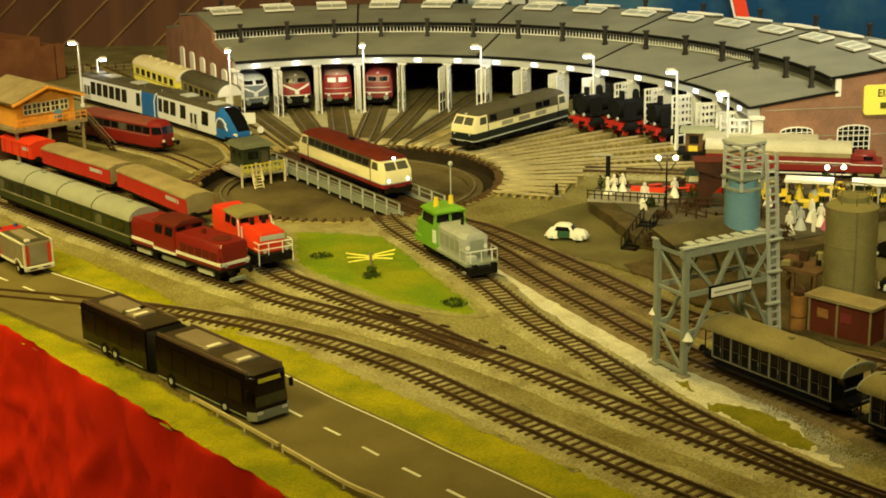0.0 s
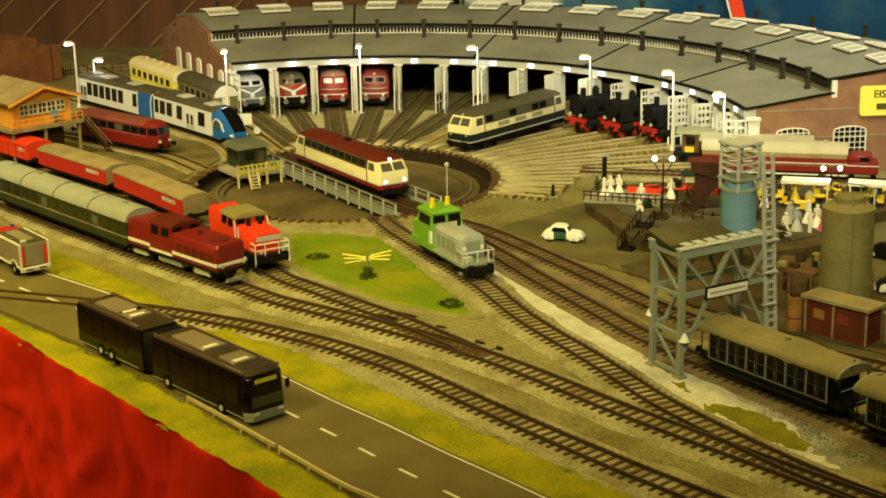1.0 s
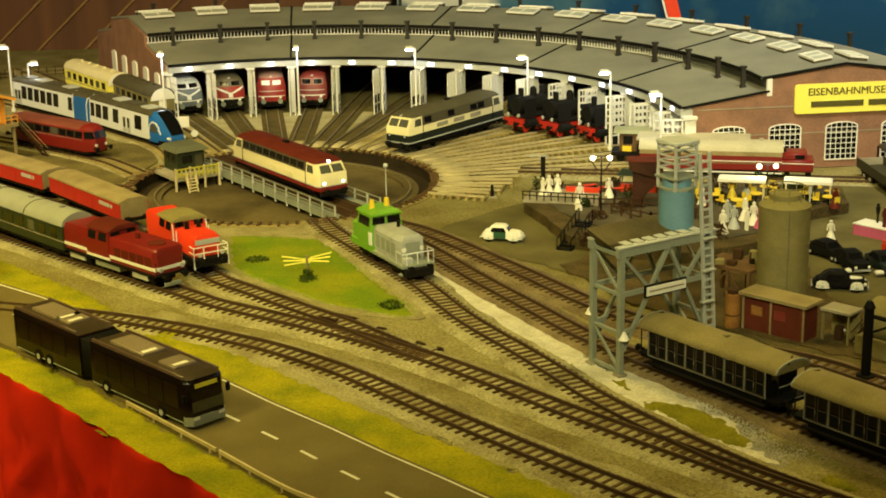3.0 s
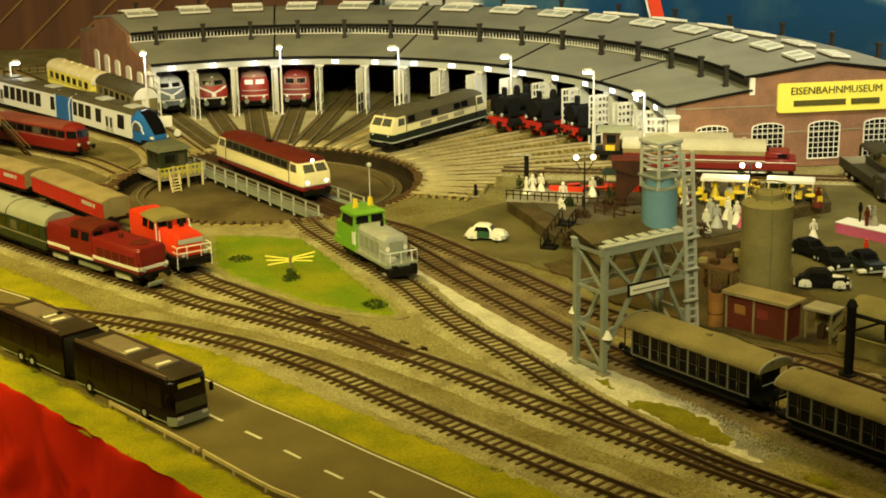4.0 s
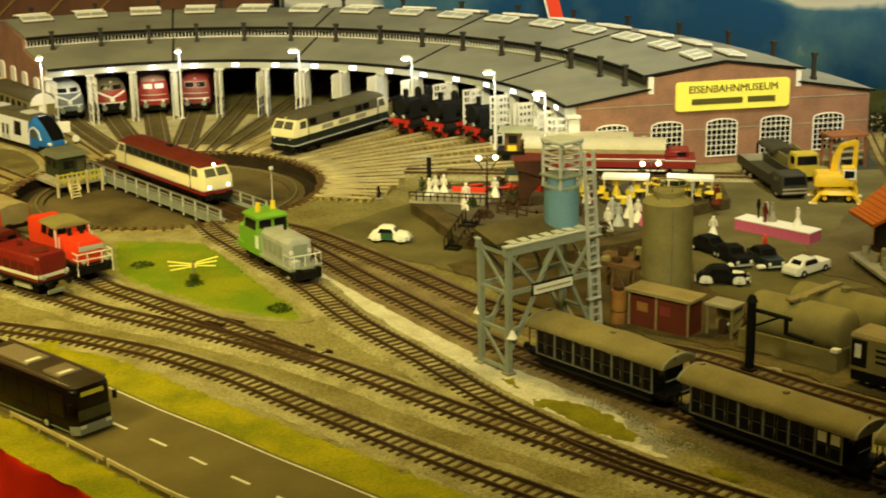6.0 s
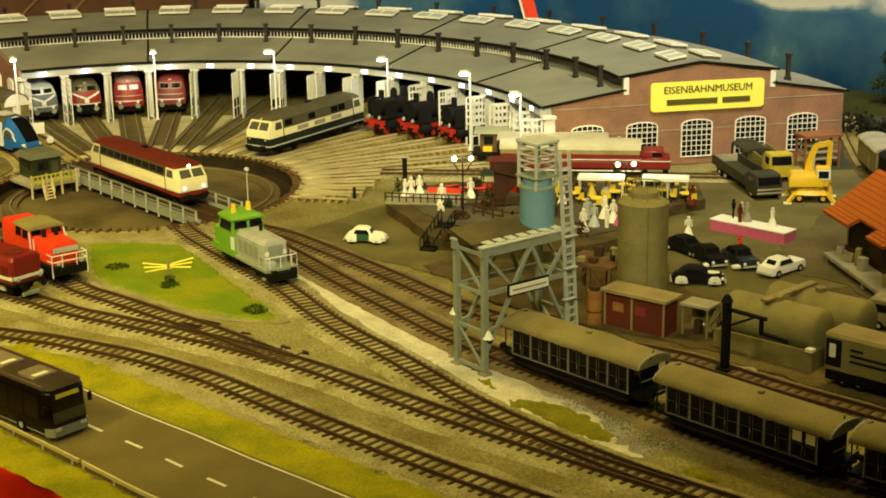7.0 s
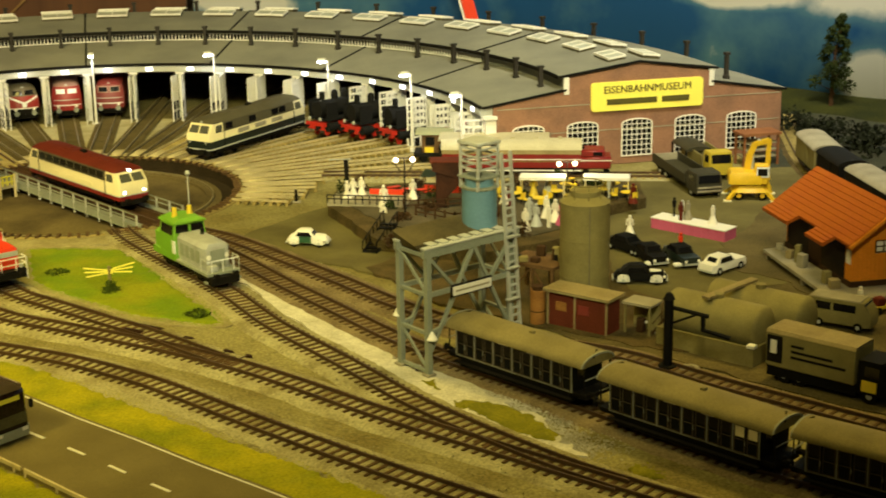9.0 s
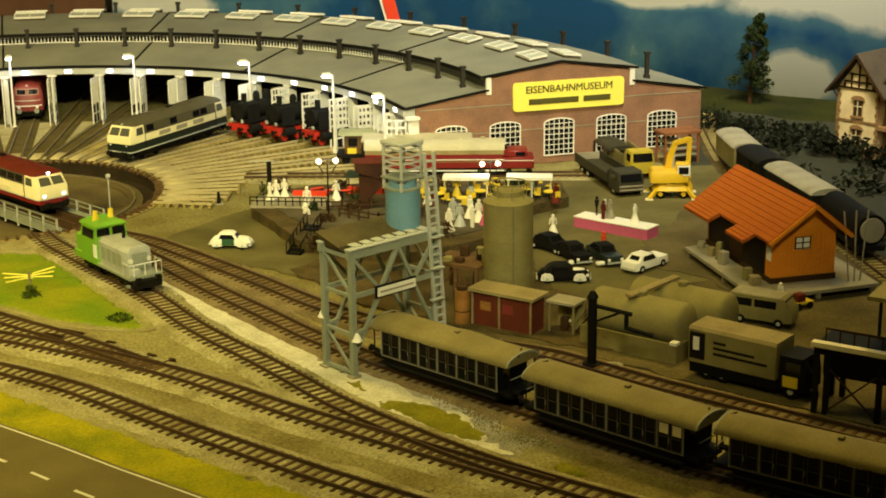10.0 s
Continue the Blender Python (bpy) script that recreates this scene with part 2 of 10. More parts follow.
def rod(bm, p, q, r, n=8, r2=None):
    p, q = Vector(p), Vector(q)
    d = q - p
    m = Matrix.Translation((p + q) / 2) @ d.to_track_quat("Z", "Y").to_matrix().to_4x4()
    bmesh.ops.create_cone(bm, cap_ends=True, segments=n, radius1=r, radius2=r if r2 is None else r2, depth=d.length, matrix=m)
    return bm


def ball(bm, at, r, seg=8, squash=1.0):
    bmesh.ops.create_uvsphere(bm, u_segments=seg, v_segments=max(4, seg // 2 + 1), radius=r, matrix=Matrix.Translation(at) @ Matrix.Diagonal((1, 1, squash, 1)))
    return bm


def stack(bm, rings):
    """Closed skin through rings: lists of (x, y, z), all of one length."""
    rows = [[bm.verts.new(p) for p in ring] for ring in rings]
    n = len(rows[0])
    for a, b in zip(rows, rows[1:]):
        for i in range(n):
            bm.faces.new((a[i], a[(i + 1) % n], b[(i + 1) % n], b[i]))
    bm.faces.new(rows[0][::-1])
    bm.faces.new(rows[-1])
    return bm


def plan_ring(x0, x1, hw, z, nose=0.0, taper=0.35, back=0.0):
    """Outline in plan at height z: half width hw, with a pointed-off front (nose long) and back."""
    k = hw * (1 - taper)
    return [(x0, -k if back else -hw, z), (x0 + back, -hw, z), (x1 - nose, -hw, z), (x1, -k if nose else -hw, z),
            (x1, k if nose else hw, z), (x1 - nose, hw, z), (x0 + back, hw, z), (x0, k if back else hw, z)]


def panel(bm, a, b, c, d, t=0.04):
    """A thin slab on the corners a, b, c, d, raised by t."""
    a, b, c, d = (Vector(p) for p in (a, b, c, d))
    n = (b - a).cross(d - a).normalized() * t
    v = [bm.verts.new(p) for p in (a - n, b - n, c - n, d - n, a + n, b + n, c + n, d + n)]
    for f in ((3, 2, 1, 0), (4, 5, 6, 7), (0, 1, 5, 4), (1, 2, 6, 5), (2, 3, 7, 6), (3, 0, 4, 7)):
        bm.faces.new([v[i] for i in f])
    return bm


def arch_roof(bm, x0, x1, hw, z0, rise, n=9, lip=0.0):
    """A vaulted roof along x."""
    ring = []
    for x in (x0, x1):
        top = [(x, hw * math.cos(math.pi * i / (n - 1)), z0 + rise * math.sin(math.pi * i / (n - 1))) for i in range(n)]
        ring.append(top + [(x, -hw, z0 - lip), (x, hw, z0 - lip)] if lip else top)
    return stack(bm, ring)


def smooth_line(pts, step=0.0083):
    """Evenly spaced points and headings on a Catmull-Rom line through pts (metres)."""
    p = [Vector((*q, 0)) for q in pts]
    p = [2 * p[0] - p[1], *p, 2 * p[-1] - p[-2]]
    fine = []
    for a, b, c, d in zip(p, p[1:], p[2:], p[3:]):
        for i in range(40):
            t = i / 40
            fine.append(0.5 * ((2 * b) + (c - a) * t + (2 * a - 5 * b + 4 * c - d) * t * t + (3 * b - a - 3 * c + d) * t ** 3))
    fine.append(p[-2])
    out, left = [], 0.0
    for a, b in zip(fine, fine[1:]):
        d = (b - a).length
        while d > 0 and left <= d:
            q = a.lerp(b, left / d)
            out.append((q.x, q.y, math.degrees(math.atan2(b.y - a.y, b.x - a.x))))
            left += step
        left -= d
    return out


# ---- the plan ----
TURNTABLE = (-0.214, 1.725)
PIT_R = 0.168
HUB = (-0.205, 1.690)      # the roundhouse's centre
STALLS, FIRST, STEP = 15, -27.0, 7.25
R_FRONT, R_STEP, R_RIDGE, R_BACKSTEP, R_BACK = 0.445, 0.530, 0.617, 0.704, 0.792


def polar(a, r, z=0.0, c=HUB):
    a = radians(a)
    return (c[0] + r * math.sin(a), c[1] + r * math.cos(a), z)


EDGE_A, EDGE_B = (-0.447, 1.230), (-0.161, 0.909)      # the board's front edge
EDGE = (Vector(EDGE_B) - Vector(EDGE_A)).normalized()
EDGE_N = Vector((-EDGE.y, EDGE.x))                     # towards the layout

# ---- ground, pit, hall ----
bm = bmesh.new()
rings = []
radii = [PIT_R]
while radii[-1] < 3.4:
    radii.append(radii[-1] * 1.035 + 0.002)
for r in radii:
    row = []
    for i in range(180):
        a = math.tau * i / 180
        x, y = TURNTABLE[0] + r * math.cos(a), TURNTABLE[1] + r * math.sin(a)
        z = 0.0 if r < PIT_R * 1.1 else 0.0012 * (noise.noise((x * 40, y * 40, 0)) - 0.6)
        row.append(bm.verts.new((x, y, z)))
    rings.append(row)
for a, b in zip(rings, rings[1:]):
    for i in range(180):
        bm.faces.new((a[i], b[i], b[(i + 1) % 180], a[(i + 1) % 180]))
bmesh.ops.bisect_plane(bm, geom=bm.verts[:] + bm.edges[:] + bm.faces[:], plane_co=(*EDGE_A, 0), plane_no=(-EDGE_N.x, -EDGE_N.y, 0), clear_outer=True)
bmesh.ops.bisect_plane(bm, geom=bm.verts[:] + bm.edges[:] + bm.faces[:], plane_co=(0, 2.74, 0), plane_no=(0, 1, 0), clear_outer=True)
ground = whole("ground", bm, "ground", "sandy grey gravel ground of the railway layout", "ground", kind="structure")

# red cloth round the board's edge, hanging in folds, in five widths
skirt = new("cloth_skirt")
tagged(skirt, "bright red cloth hanging in folds from the board's edge", "cloth")


def cloth_point(s, h):
    """A place on the cloth: s along the board's edge, h down its fall; soft folds with sharp crumples across them."""
    fold = 0.011 * math.sin(s * 46 + 1.8 * math.sin(s * 17) + h * 2.5) + 0.006 * math.sin(s * 103 + 2 - h * 3) + 0.022 * noise.noise((s * 19, h * 7, 5))
    crumple = 0.017 * (0.25 - abs(noise.noise((s * 26 + 3 * h, h * 13, 2)))) + 0.008 * (0.25 - abs(noise.noise((s * 61, h * 34 + s * 9, 7)))) + 0.0025 * noise.noise((s * 140, h * 70, 9))
    sag = 0.0035 * noise.noise((s * 22, 0.3, 8)) + 0.003 * noise.noise((s * 70, 0.3, 3))
    p = Vector(EDGE_A) + EDGE * s - EDGE_N * (0.002 + sag * (1 - h) + 0.30 * h * 0.16 + fold * h ** 0.35 + crumple * min(1.0, h * 9))
    return (p.x, p.y, 0.005 - 0.75 * h)


for w in range(5):
    bm = bmesh.new()
    rows = [[bm.verts.new(cloth_point(-0.9 + 2.2 * (w * 120 + i) / 600, (k / 79) ** 1.4)) for i in range(121)] for k in range(80)]
    for a, b in zip(rows, rows[1:]):
        for i in range(120):
            bm.faces.new((a[i], a[i + 1], b[i + 1], b[i]))
    part("cloth_width", bm, "cloth", skirt, scale=1, smooth=True)

# sky board and brown wooden wall behind the layout, and the hall
def board_material(name, sky):
    m = bpy.data.materials.new(name)
    m.use_nodes = True
    nt = m.node_tree
    b = nt.nodes["Principled BSDF"]
    b.inputs["Roughness"].default_value = 0.8
    co, mp = nt.nodes.new("ShaderNodeTexCoord"), nt.nodes.new("ShaderNodeMapping")
    nt.links.new(co.outputs["Object"], mp.inputs["Vector"])
    n = nt.nodes.new("ShaderNodeTexNoise")
    ramp = nt.nodes.new("ShaderNodeValToRGB")
    nt.links.new(mp.outputs["Vector"], n.inputs["Vector"])
    nt.links.new(n.outputs["Fac"], ramp.inputs["Fac"])
    nt.links.new(ramp.outputs["Color"], b.inputs["Base Color"])
    e = ramp.color_ramp.elements
    if sky:
        n.inputs["Scale"].default_value, n.inputs["Detail"].default_value, n.inputs["Roughness"].default_value = 7.0, 6, 0.55
        last = None
        for cx, cz, rx, rz in ((0.88, 0.140, 0.12, 0.032), (0.822, 0.026, 0.042, 0.034), (0.66, 0.135, 0.07, 0.018), (-0.03, 0.075, 0.10, 0.022), (0.92, 0.02, 0.05, 0.03), (1.10, 0.10, 0.10, 0.05), (0.62, 0.30, 0.2, 0.05), (0.98, 0.34, 0.2, 0.06), (0.2, 0.5, 0.3, 0.08), (1.5, 0.3, 0.3, 0.08)):
            at = nt.nodes.new("ShaderNodeMapping")
            at.vector_type = "TEXTURE"
            at.inputs["Location"].default_value, at.inputs["Scale"].default_value = (cx, 2.74, cz), (rx, 50, rz)
            nt.links.new(co.outputs["Object"], at.inputs["Vector"])
            ln = nt.nodes.new("ShaderNodeVectorMath")
            ln.operation = "LENGTH"
            nt.links.new(at.outputs["Vector"], ln.inputs[0])
            if last is None:
                last = ln.outputs["Value"]
            else:
                mn = nt.nodes.new("ShaderNodeMath")
                mn.operation = "MINIMUM"
                nt.links.new(last, mn.inputs[0])
                nt.links.new(ln.outputs["Value"], mn.inputs[1])
                last = mn.outputs["Value"]
        near = nt.nodes.new("ShaderNodeMath")
        near.operation, near.inputs[1].default_value, near.inputs[2].default_value = "MULTIPLY_ADD", -0.42, 0.62
        nt.links.new(last, near.inputs[0])
        lim = nt.nodes.new("ShaderNodeMath")
        lim.operation, lim.inputs[1].default_value = "MAXIMUM", -0.05
        nt.links.new(near.outputs["Value"], lim.inputs[0])
        add = nt.nodes.new("ShaderNodeMath")
        add.operation = "ADD"
        nt.links.new(lim.outputs["Value"], add.inputs[0])
        nt.links.new(n.outputs["Fac"], add.inputs[1])
        nt.links.new(add.outputs["Value"], ramp.inputs["Fac"])
        e[0].position, e[0].color = 0.40, (0.010, 0.105, 0.34, 1)
        e[1].position, e[1].color = 0.78, (0.92, 0.92, 0.90, 1)
        k = ramp.color_ramp.elements.new(0.62)
        k.color = (0.10, 0.26, 0.42, 1)
    else:
        mp.inputs["Scale"].default_value = (6, 1, 0.4)
        n.inputs["Scale"].default_value, n.inputs["Detail"].default_value = 5, 5
        e[0].position, e[0].color = 0.3, (0.085, 0.034, 0.014, 1)
        e[1].position, e[1].color = 0.7, (0.15, 0.062, 0.024, 1)
    return m


M["sky"], M["wall_wood"] = board_material("painted_sky", True), board_material("brown_wall_boards", False)
bm = bmesh.new()
BOARD = [(-0.13, 2.74), (0.08, 2.66), (0.25, 2.56), (0.41, 2.45), (0.55, 2.32), (0.68, 2.20), (0.80, 2.09), (0.92, 1.98), (1.05, 1.86), (1.4, 1.50), (1.8, 1.0)]
cols = [[bm.verts.new((x + o * 0.5, y + o, z)) for o, z in ((0, -0.3), (0, 1.4), (0.02, 1.4), (0.02, -0.3))] for x, y in BOARD]
for a, b in zip(cols, cols[1:]):
    for i in range(4):
        bm.faces.new((a[i], a[(i + 1) % 4], b[(i + 1) % 4], b[i]))
whole("backdrop_sky", bm, "sky", "curved blue painted sky board with white clouds", "backdrop", kind="structure", smooth=True)
wall = whole("wall_west", B(-2.4, -0.14, 2.70, 2.76, -0.3, 1.6), "wall_wood", "dark brown wooden board wall behind the layout", "wall", kind="structure")
bm = bmesh.new()
box(bm, -4, 4, -3, 3.2, -0.78, -0.76)
M["hall_floor"] = mat("hall_floor", (0.10, 0.07, 0.05), 0.7, grain=60, patch=3)
M["hall_wall"] = mat("hall_wall", (0.13, 0.10, 0.07), 0.9, grain=60, patch=2)
whole("floor", bm, "hall_floor", "dark hall floor below the layout", "floor", kind="structure")
whole("ceiling", B(-4, 4, -3, 3.2, 2.4, 2.45), "hall_wall", "plain hall ceiling above the layout", "ceiling", kind="structure")
for nm, b4 in (("wall_south", (-4, 4, -3.05, -3)), ("wall_north", (-4, 4, 3.2, 3.25)), ("wall_east", (4, 4.05, -3, 3.2)), ("wall_outer", (-4.05, -4, -3, 3.2))):
    whole(nm, B(*b4, -0.76, 2.4), "hall_wall", "plain hall wall", "wall", kind="structure")


# ---- flat areas: road, lawn, paving ----
def strip(bm, line, z0, z1):
    """A slab along a line of ((x, y) one side, (x, y) other side)."""
    rows = [[bm.verts.new((*l, z0)), bm.verts.new((*l, z1)), bm.verts.new((*r, z1)), bm.verts.new((*r, z0))] for l, r in line]
    for a, b in zip(rows, rows[1:]):
        for i in range(4):
            bm.faces.new((a[i], a[(i + 1) % 4], b[(i + 1) % 4], b[i]))
    bm.faces.new(rows[0])
    bm.faces.new(rows[-1][::-1])
    return bm


def patch(poly, z, rough=0.003, seed=0, n=6):
    """A low slab with a ragged outline through poly."""
    ring = []
    for (x0, y0), (x1, y1) in zip(poly, poly[1:] + poly[:1]):
        for i in range(n):
            t = i / n
            x, y = x0 + (x1 - x0) * t, y0 + (y1 - y0) * t
            ring.append((x + rough * noise.noise((x * 90, y * 90, seed)), y + rough * noise.noise((y * 90, x * 90, seed + 9))))
    return stack(bmesh.new(), [[(x, y, -0.003) for x, y in ring], [(x, y, z) for x, y in ring]])


def on_edge(s, off):
    p = Vector(EDGE_A) + EDGE * s + EDGE_N * off
    return (p.x, p.y)


far_edge = [(-0.70, 1.600), (-0.56, 1.478), (-0.442, 1.374), (-0.376, 1.321), (-0.282, 1.219), (-0.189, 1.117), (-0.145, 1.068), (-0.100, 1.022), (-0.058, 0.976), (-0.020, 0.937), (0.06, 0.852), (0.16, 0.745)]
near_edge = [(-0.74, 1.535), (-0.60, 1.400), (-0.456, 1.269), (-0.391, 1.210), (-0.321, 1.144), (-0.254, 1.072), (-0.211, 1.021), (-0.173, 0.979), (-0.127, 0.926), (-0.105, 0.901), (-0.03, 0.819), (0.07, 0.706)]
road = whole("road", strip(bmesh.new(), list(zip(far_edge, near_edge)), -0.002, 0.0032), "asphalt", "dark grey asphalt road with worn white lines", "road", kind="structure")


def mix2(p, q, t):
    return (p[0] + (q[0] - p[0]) * t, p[1] + (q[1] - p[1]) * t)


# side lines and centre dashes
for off in (0.035,):
    part("edge_line", strip(bmesh.new(), [(mix2(f, n, off), mix2(f, n, off + 0.015)) for f, n in zip(far_edge, near_edge)], 0.0030, 0.0035), "line", road, scale=1)
mid = smooth_line([mix2(f, n, 0.50) for f, n in zip(far_edge, near_edge)], 0.0005)
first = min(range(len(mid)), key=lambda i: (mid[i][0] + 0.145) ** 2 + (mid[i][1] - 1.0037) ** 2)
for k in range(first % 89, len(mid) - 40, 89):
    (x0, y0, a0), (x1, y1, a1) = mid[max(0, k - 18)], mid[k + 18]
    part("dash", bar(bmesh.new(), (x0, y0, 0.0033), (x1, y1, 0.0033), 0.0022, 0.0006), "line", road, scale=1)

M["earth_and_shadow"] = mat("depot_earth_shed_shadow", (0.125, 0.098, 0.042), 0.95, grain=600, var=0.35, bump=0.8, second=(0.075, 0.060, 0.026), patch=22, spec=0.1)
whole("depot_ground", patch([(0.175, 1.262), (0.235, 1.175), (0.300, 1.120), (0.37, 1.040), (0.46, 0.950), (0.60, 0.80), (0.95, 0.85), (0.72, 1.20), (0.58, 1.26), (0.44, 1.330), (0.29, 1.290)], 0.0008, 0.008, 44), "earth_and_shadow", "dark trodden earth round the fuel depot", "ground", kind="structure")
# the shadow round the goods shed, laid down as a dark patch of earth
whole("shed_shadow", patch([(0.385, 1.375), (0.44, 1.30), (0.46, 1.22), (0.60, 1.24), (0.61, 1.50), (0.55, 1.56), (0.49, 1.53), (0.43, 1.44)], 0.0019, 0.010, 47), "earth_and_shadow", "dark ground patch painting the shadow round the goods shed", "ground", kind="structure")
M["yard_cinder"] = mat("olive_cinder", (0.125, 0.105, 0.040), 0.95, grain=600, var=0.35, bump=0.6, second=(0.075, 0.064, 0.024), patch=26, spec=0.1)
yard = bmesh.new()
for i in range(24):
    a0, a1 = -40 + 3.5 * i, -40 + 3.5 * (i + 1)
    ra, rb = 0.212 + 0.006 * noise.noise((i * 1.7, 0, 5)), 0.212 + 0.006 * noise.noise((i * 1.7 + 1.7, 0, 5))
    yard.faces.new([yard.verts.new(q) for q in (polar(a0, ra, 0.0007), polar(a0, 0.46, 0.0007), polar(a1, 0.46, 0.0007), polar(a1, rb, 0.0007))])
bmesh.ops.remove_doubles(yard, verts=yard.verts, dist=0.00001)
whole("cinder_yard", yard, "yard_cinder", "olive cinder ground between the turntable and the stalls", "ground", kind="structure")
whole("lawn_border", patch([(-0.252, 1.530), (-0.200, 1.522), (-0.148, 1.512), (-0.128, 1.470), (-0.110, 1.432), (-0.080, 1.360), (-0.050, 1.296), (-0.043, 1.262), (-0.060, 1.256), (-0.094, 1.269), (-0.132, 1.290), (-0.172, 1.331), (-0.210, 1.372), (-0.234, 1.402), (-0.250, 1.467)], 0.0004, 0.006, 52), "border", "pale trodden border round the lawn", "path", kind="structure")
rim_line = [(TURNTABLE[0] + r * math.cos(radians(a)), TURNTABLE[1] + r * math.sin(radians(a))) for a in range(-122, -55, 3) for r in (0.1785, 0.207)]
whole("rim_paving", strip(bmesh.new(), list(zip(rim_line[::2], rim_line[1::2])), -0.002, 0.0011), "border", "pale paving along the turntable's rim", "paving", kind="structure")
M["west_cinder"] = mat("dull_olive_cinder", (0.170, 0.138, 0.050), 0.95, grain=600, var=0.35, bump=0.6, second=(0.105, 0.085, 0.032), patch=26, spec=0.1)
whole("west_yard", patch([(-0.62, 2.03), (-0.454, 1.945), (-0.40, 1.955), (-0.372, 1.85), (-0.392, 1.79), (-0.397, 1.744), (-0.397, 1.68), (-0.45, 1.745), (-0.524, 1.829), (-0.66, 1.96)], 0.0007, 0.010, 53), "west_cinder", "dull olive cinder ground beside the turntable", "ground", kind="structure")
whole("earth_patch", patch([(0.075, 1.40), (0.13, 1.29), (0.20, 1.225), (0.27, 1.16), (0.33, 1.13), (0.36, 1.20), (0.30, 1.30), (0.30, 1.42), (0.20, 1.41), (0.12, 1.44)], 0.0017, 0.008, 41), "earth", "dark brown earth under the terrace edge", "ground", kind="structure")
plaza = whole("pavement", patch([(-0.04, 1.53), (0.02, 1.44), (0.07, 1.40), (0.16, 1.30), (0.29, 1.25), (0.44, 1.30), (0.62, 1.45), (0.66, 1.72), (0.30, 1.72), (0.10, 1.68), (0.02, 1.60)], 0.0012, 0.006), "plaza", "grey paved yard between the roundhouse and the sidings", "pavement", kind="structure")


def pebbles(bm, rnd, poly, count, size, z, spill):
    """Loose stones over poly, thinning out past its outline."""
    xs, ys = [p[0] for p in poly], [p[1] for p in poly]
    for i in range(count):
        x, y = rnd.uniform(min(xs) - spill, max(xs) + spill), rnd.uniform(min(ys) - spill, max(ys) + spill)
        jx, jy = x + rnd.gauss(0, spill), y + rnd.gauss(0, spill)
        if not inside(poly, jx, jy):
            continue
        a, r, h = rnd.uniform(0, 2.1), size * rnd.uniform(0.5, 1.3), size * rnd.uniform(0.4, 1.0)
        zz = z if inside(poly, x, y) else 0.0
        b = [bm.verts.new((x + r * math.cos(a + 2.094 * k), y + r * math.sin(a + 2.094 * k), zz - 0.0004)) for k in range(3)]
        t = bm.verts.new((x + rnd.uniform(-r, r) * 0.4, y + rnd.uniform(-r, r) * 0.4, zz + h))
        for k in range(3):
            bm.faces.new((b[k], b[(k + 1) % 3], t))


def inside(poly, x, y):
    hit = False
    for (x0, y0), (x1, y1) in zip(poly, poly[1:] + poly[:1]):
        if (y0 > y) != (y1 > y) and x < (x1 - x0) * (y - y0) / (y1 - y0) + x0:
            hit = not hit
    return hit


STRIP = [(-0.048, 1.40), (-0.03, 1.39), (0.0, 1.33), (0.04, 1.25), (0.085, 1.165), (0.105, 1.125), (0.15, 1.06), (0.22, 0.965), (0.20, 0.955), (0.14, 1.01), (0.10, 1.075), (0.065, 1.125), (0.03, 1.215), (-0.01, 1.31)]
bm = patch([(-0.048, 1.40), (-0.03, 1.39), (0.0, 1.33), (0.04, 1.25), (0.08, 1.17), (0.10, 1.13), (0.125, 1.085), (0.10, 1.085), (0.065, 1.125), (0.03, 1.215), (-0.01, 1.31)], 0.0008, 0.009, 3)
pebbles(bm, random.Random(61), STRIP, 90000, 0.0006, 0.0004, 0.008)
whole("gravel_path", bm, "pale_gravel", "pale grey gravel strip between two tracks", "gravel", kind="stuff")
VERGE = [(0.108, 1.150), (0.1371, 1.095), (0.1690, 1.0348), (0.1830, 0.9990), (0.1900, 0.9700), (0.1850, 0.9580), (0.1780, 0.9650), (0.1492, 1.0031), (0.1159, 1.0464), (0.0865, 1.1013)]
bm = patch(VERGE, 0.0007, 0.012, 6)
pebbles(bm, random.Random(63), VERGE, 90000, 0.0006, 0.0004, 0.011)
whole("gravel_verge", bm, "pale_gravel", "pale gravel verge beside the coach track", "gravel", kind="stuff")
GREY = [(-0.30, 1.245), (-0.21, 1.178), (-0.12, 1.098), (-0.04, 1.015), (0.03, 0.94), (0.10, 0.86), (0.14, 0.90), (0.06, 0.975), (-0.02, 1.06), (-0.10, 1.14), (-0.18, 1.215), (-0.27, 1.285)]
bm = patch(GREY, 0.0003, 0.016, 4)
pebbles(bm, random.Random(62), GREY, 30000, 0.0008, 0.0004, 0.008)
M["grey_gravel"] = mat("grey_gravel", (0.325, 0.292, 0.150), 0.95, grain=600, var=0.35, bump=1.0, second=(0.215, 0.182, 0.075), patch=26, spec=0.12)
whole("loose_gravel", bm, "grey_gravel", "loose grey gravel beside the tracks", "gravel", kind="stuff")


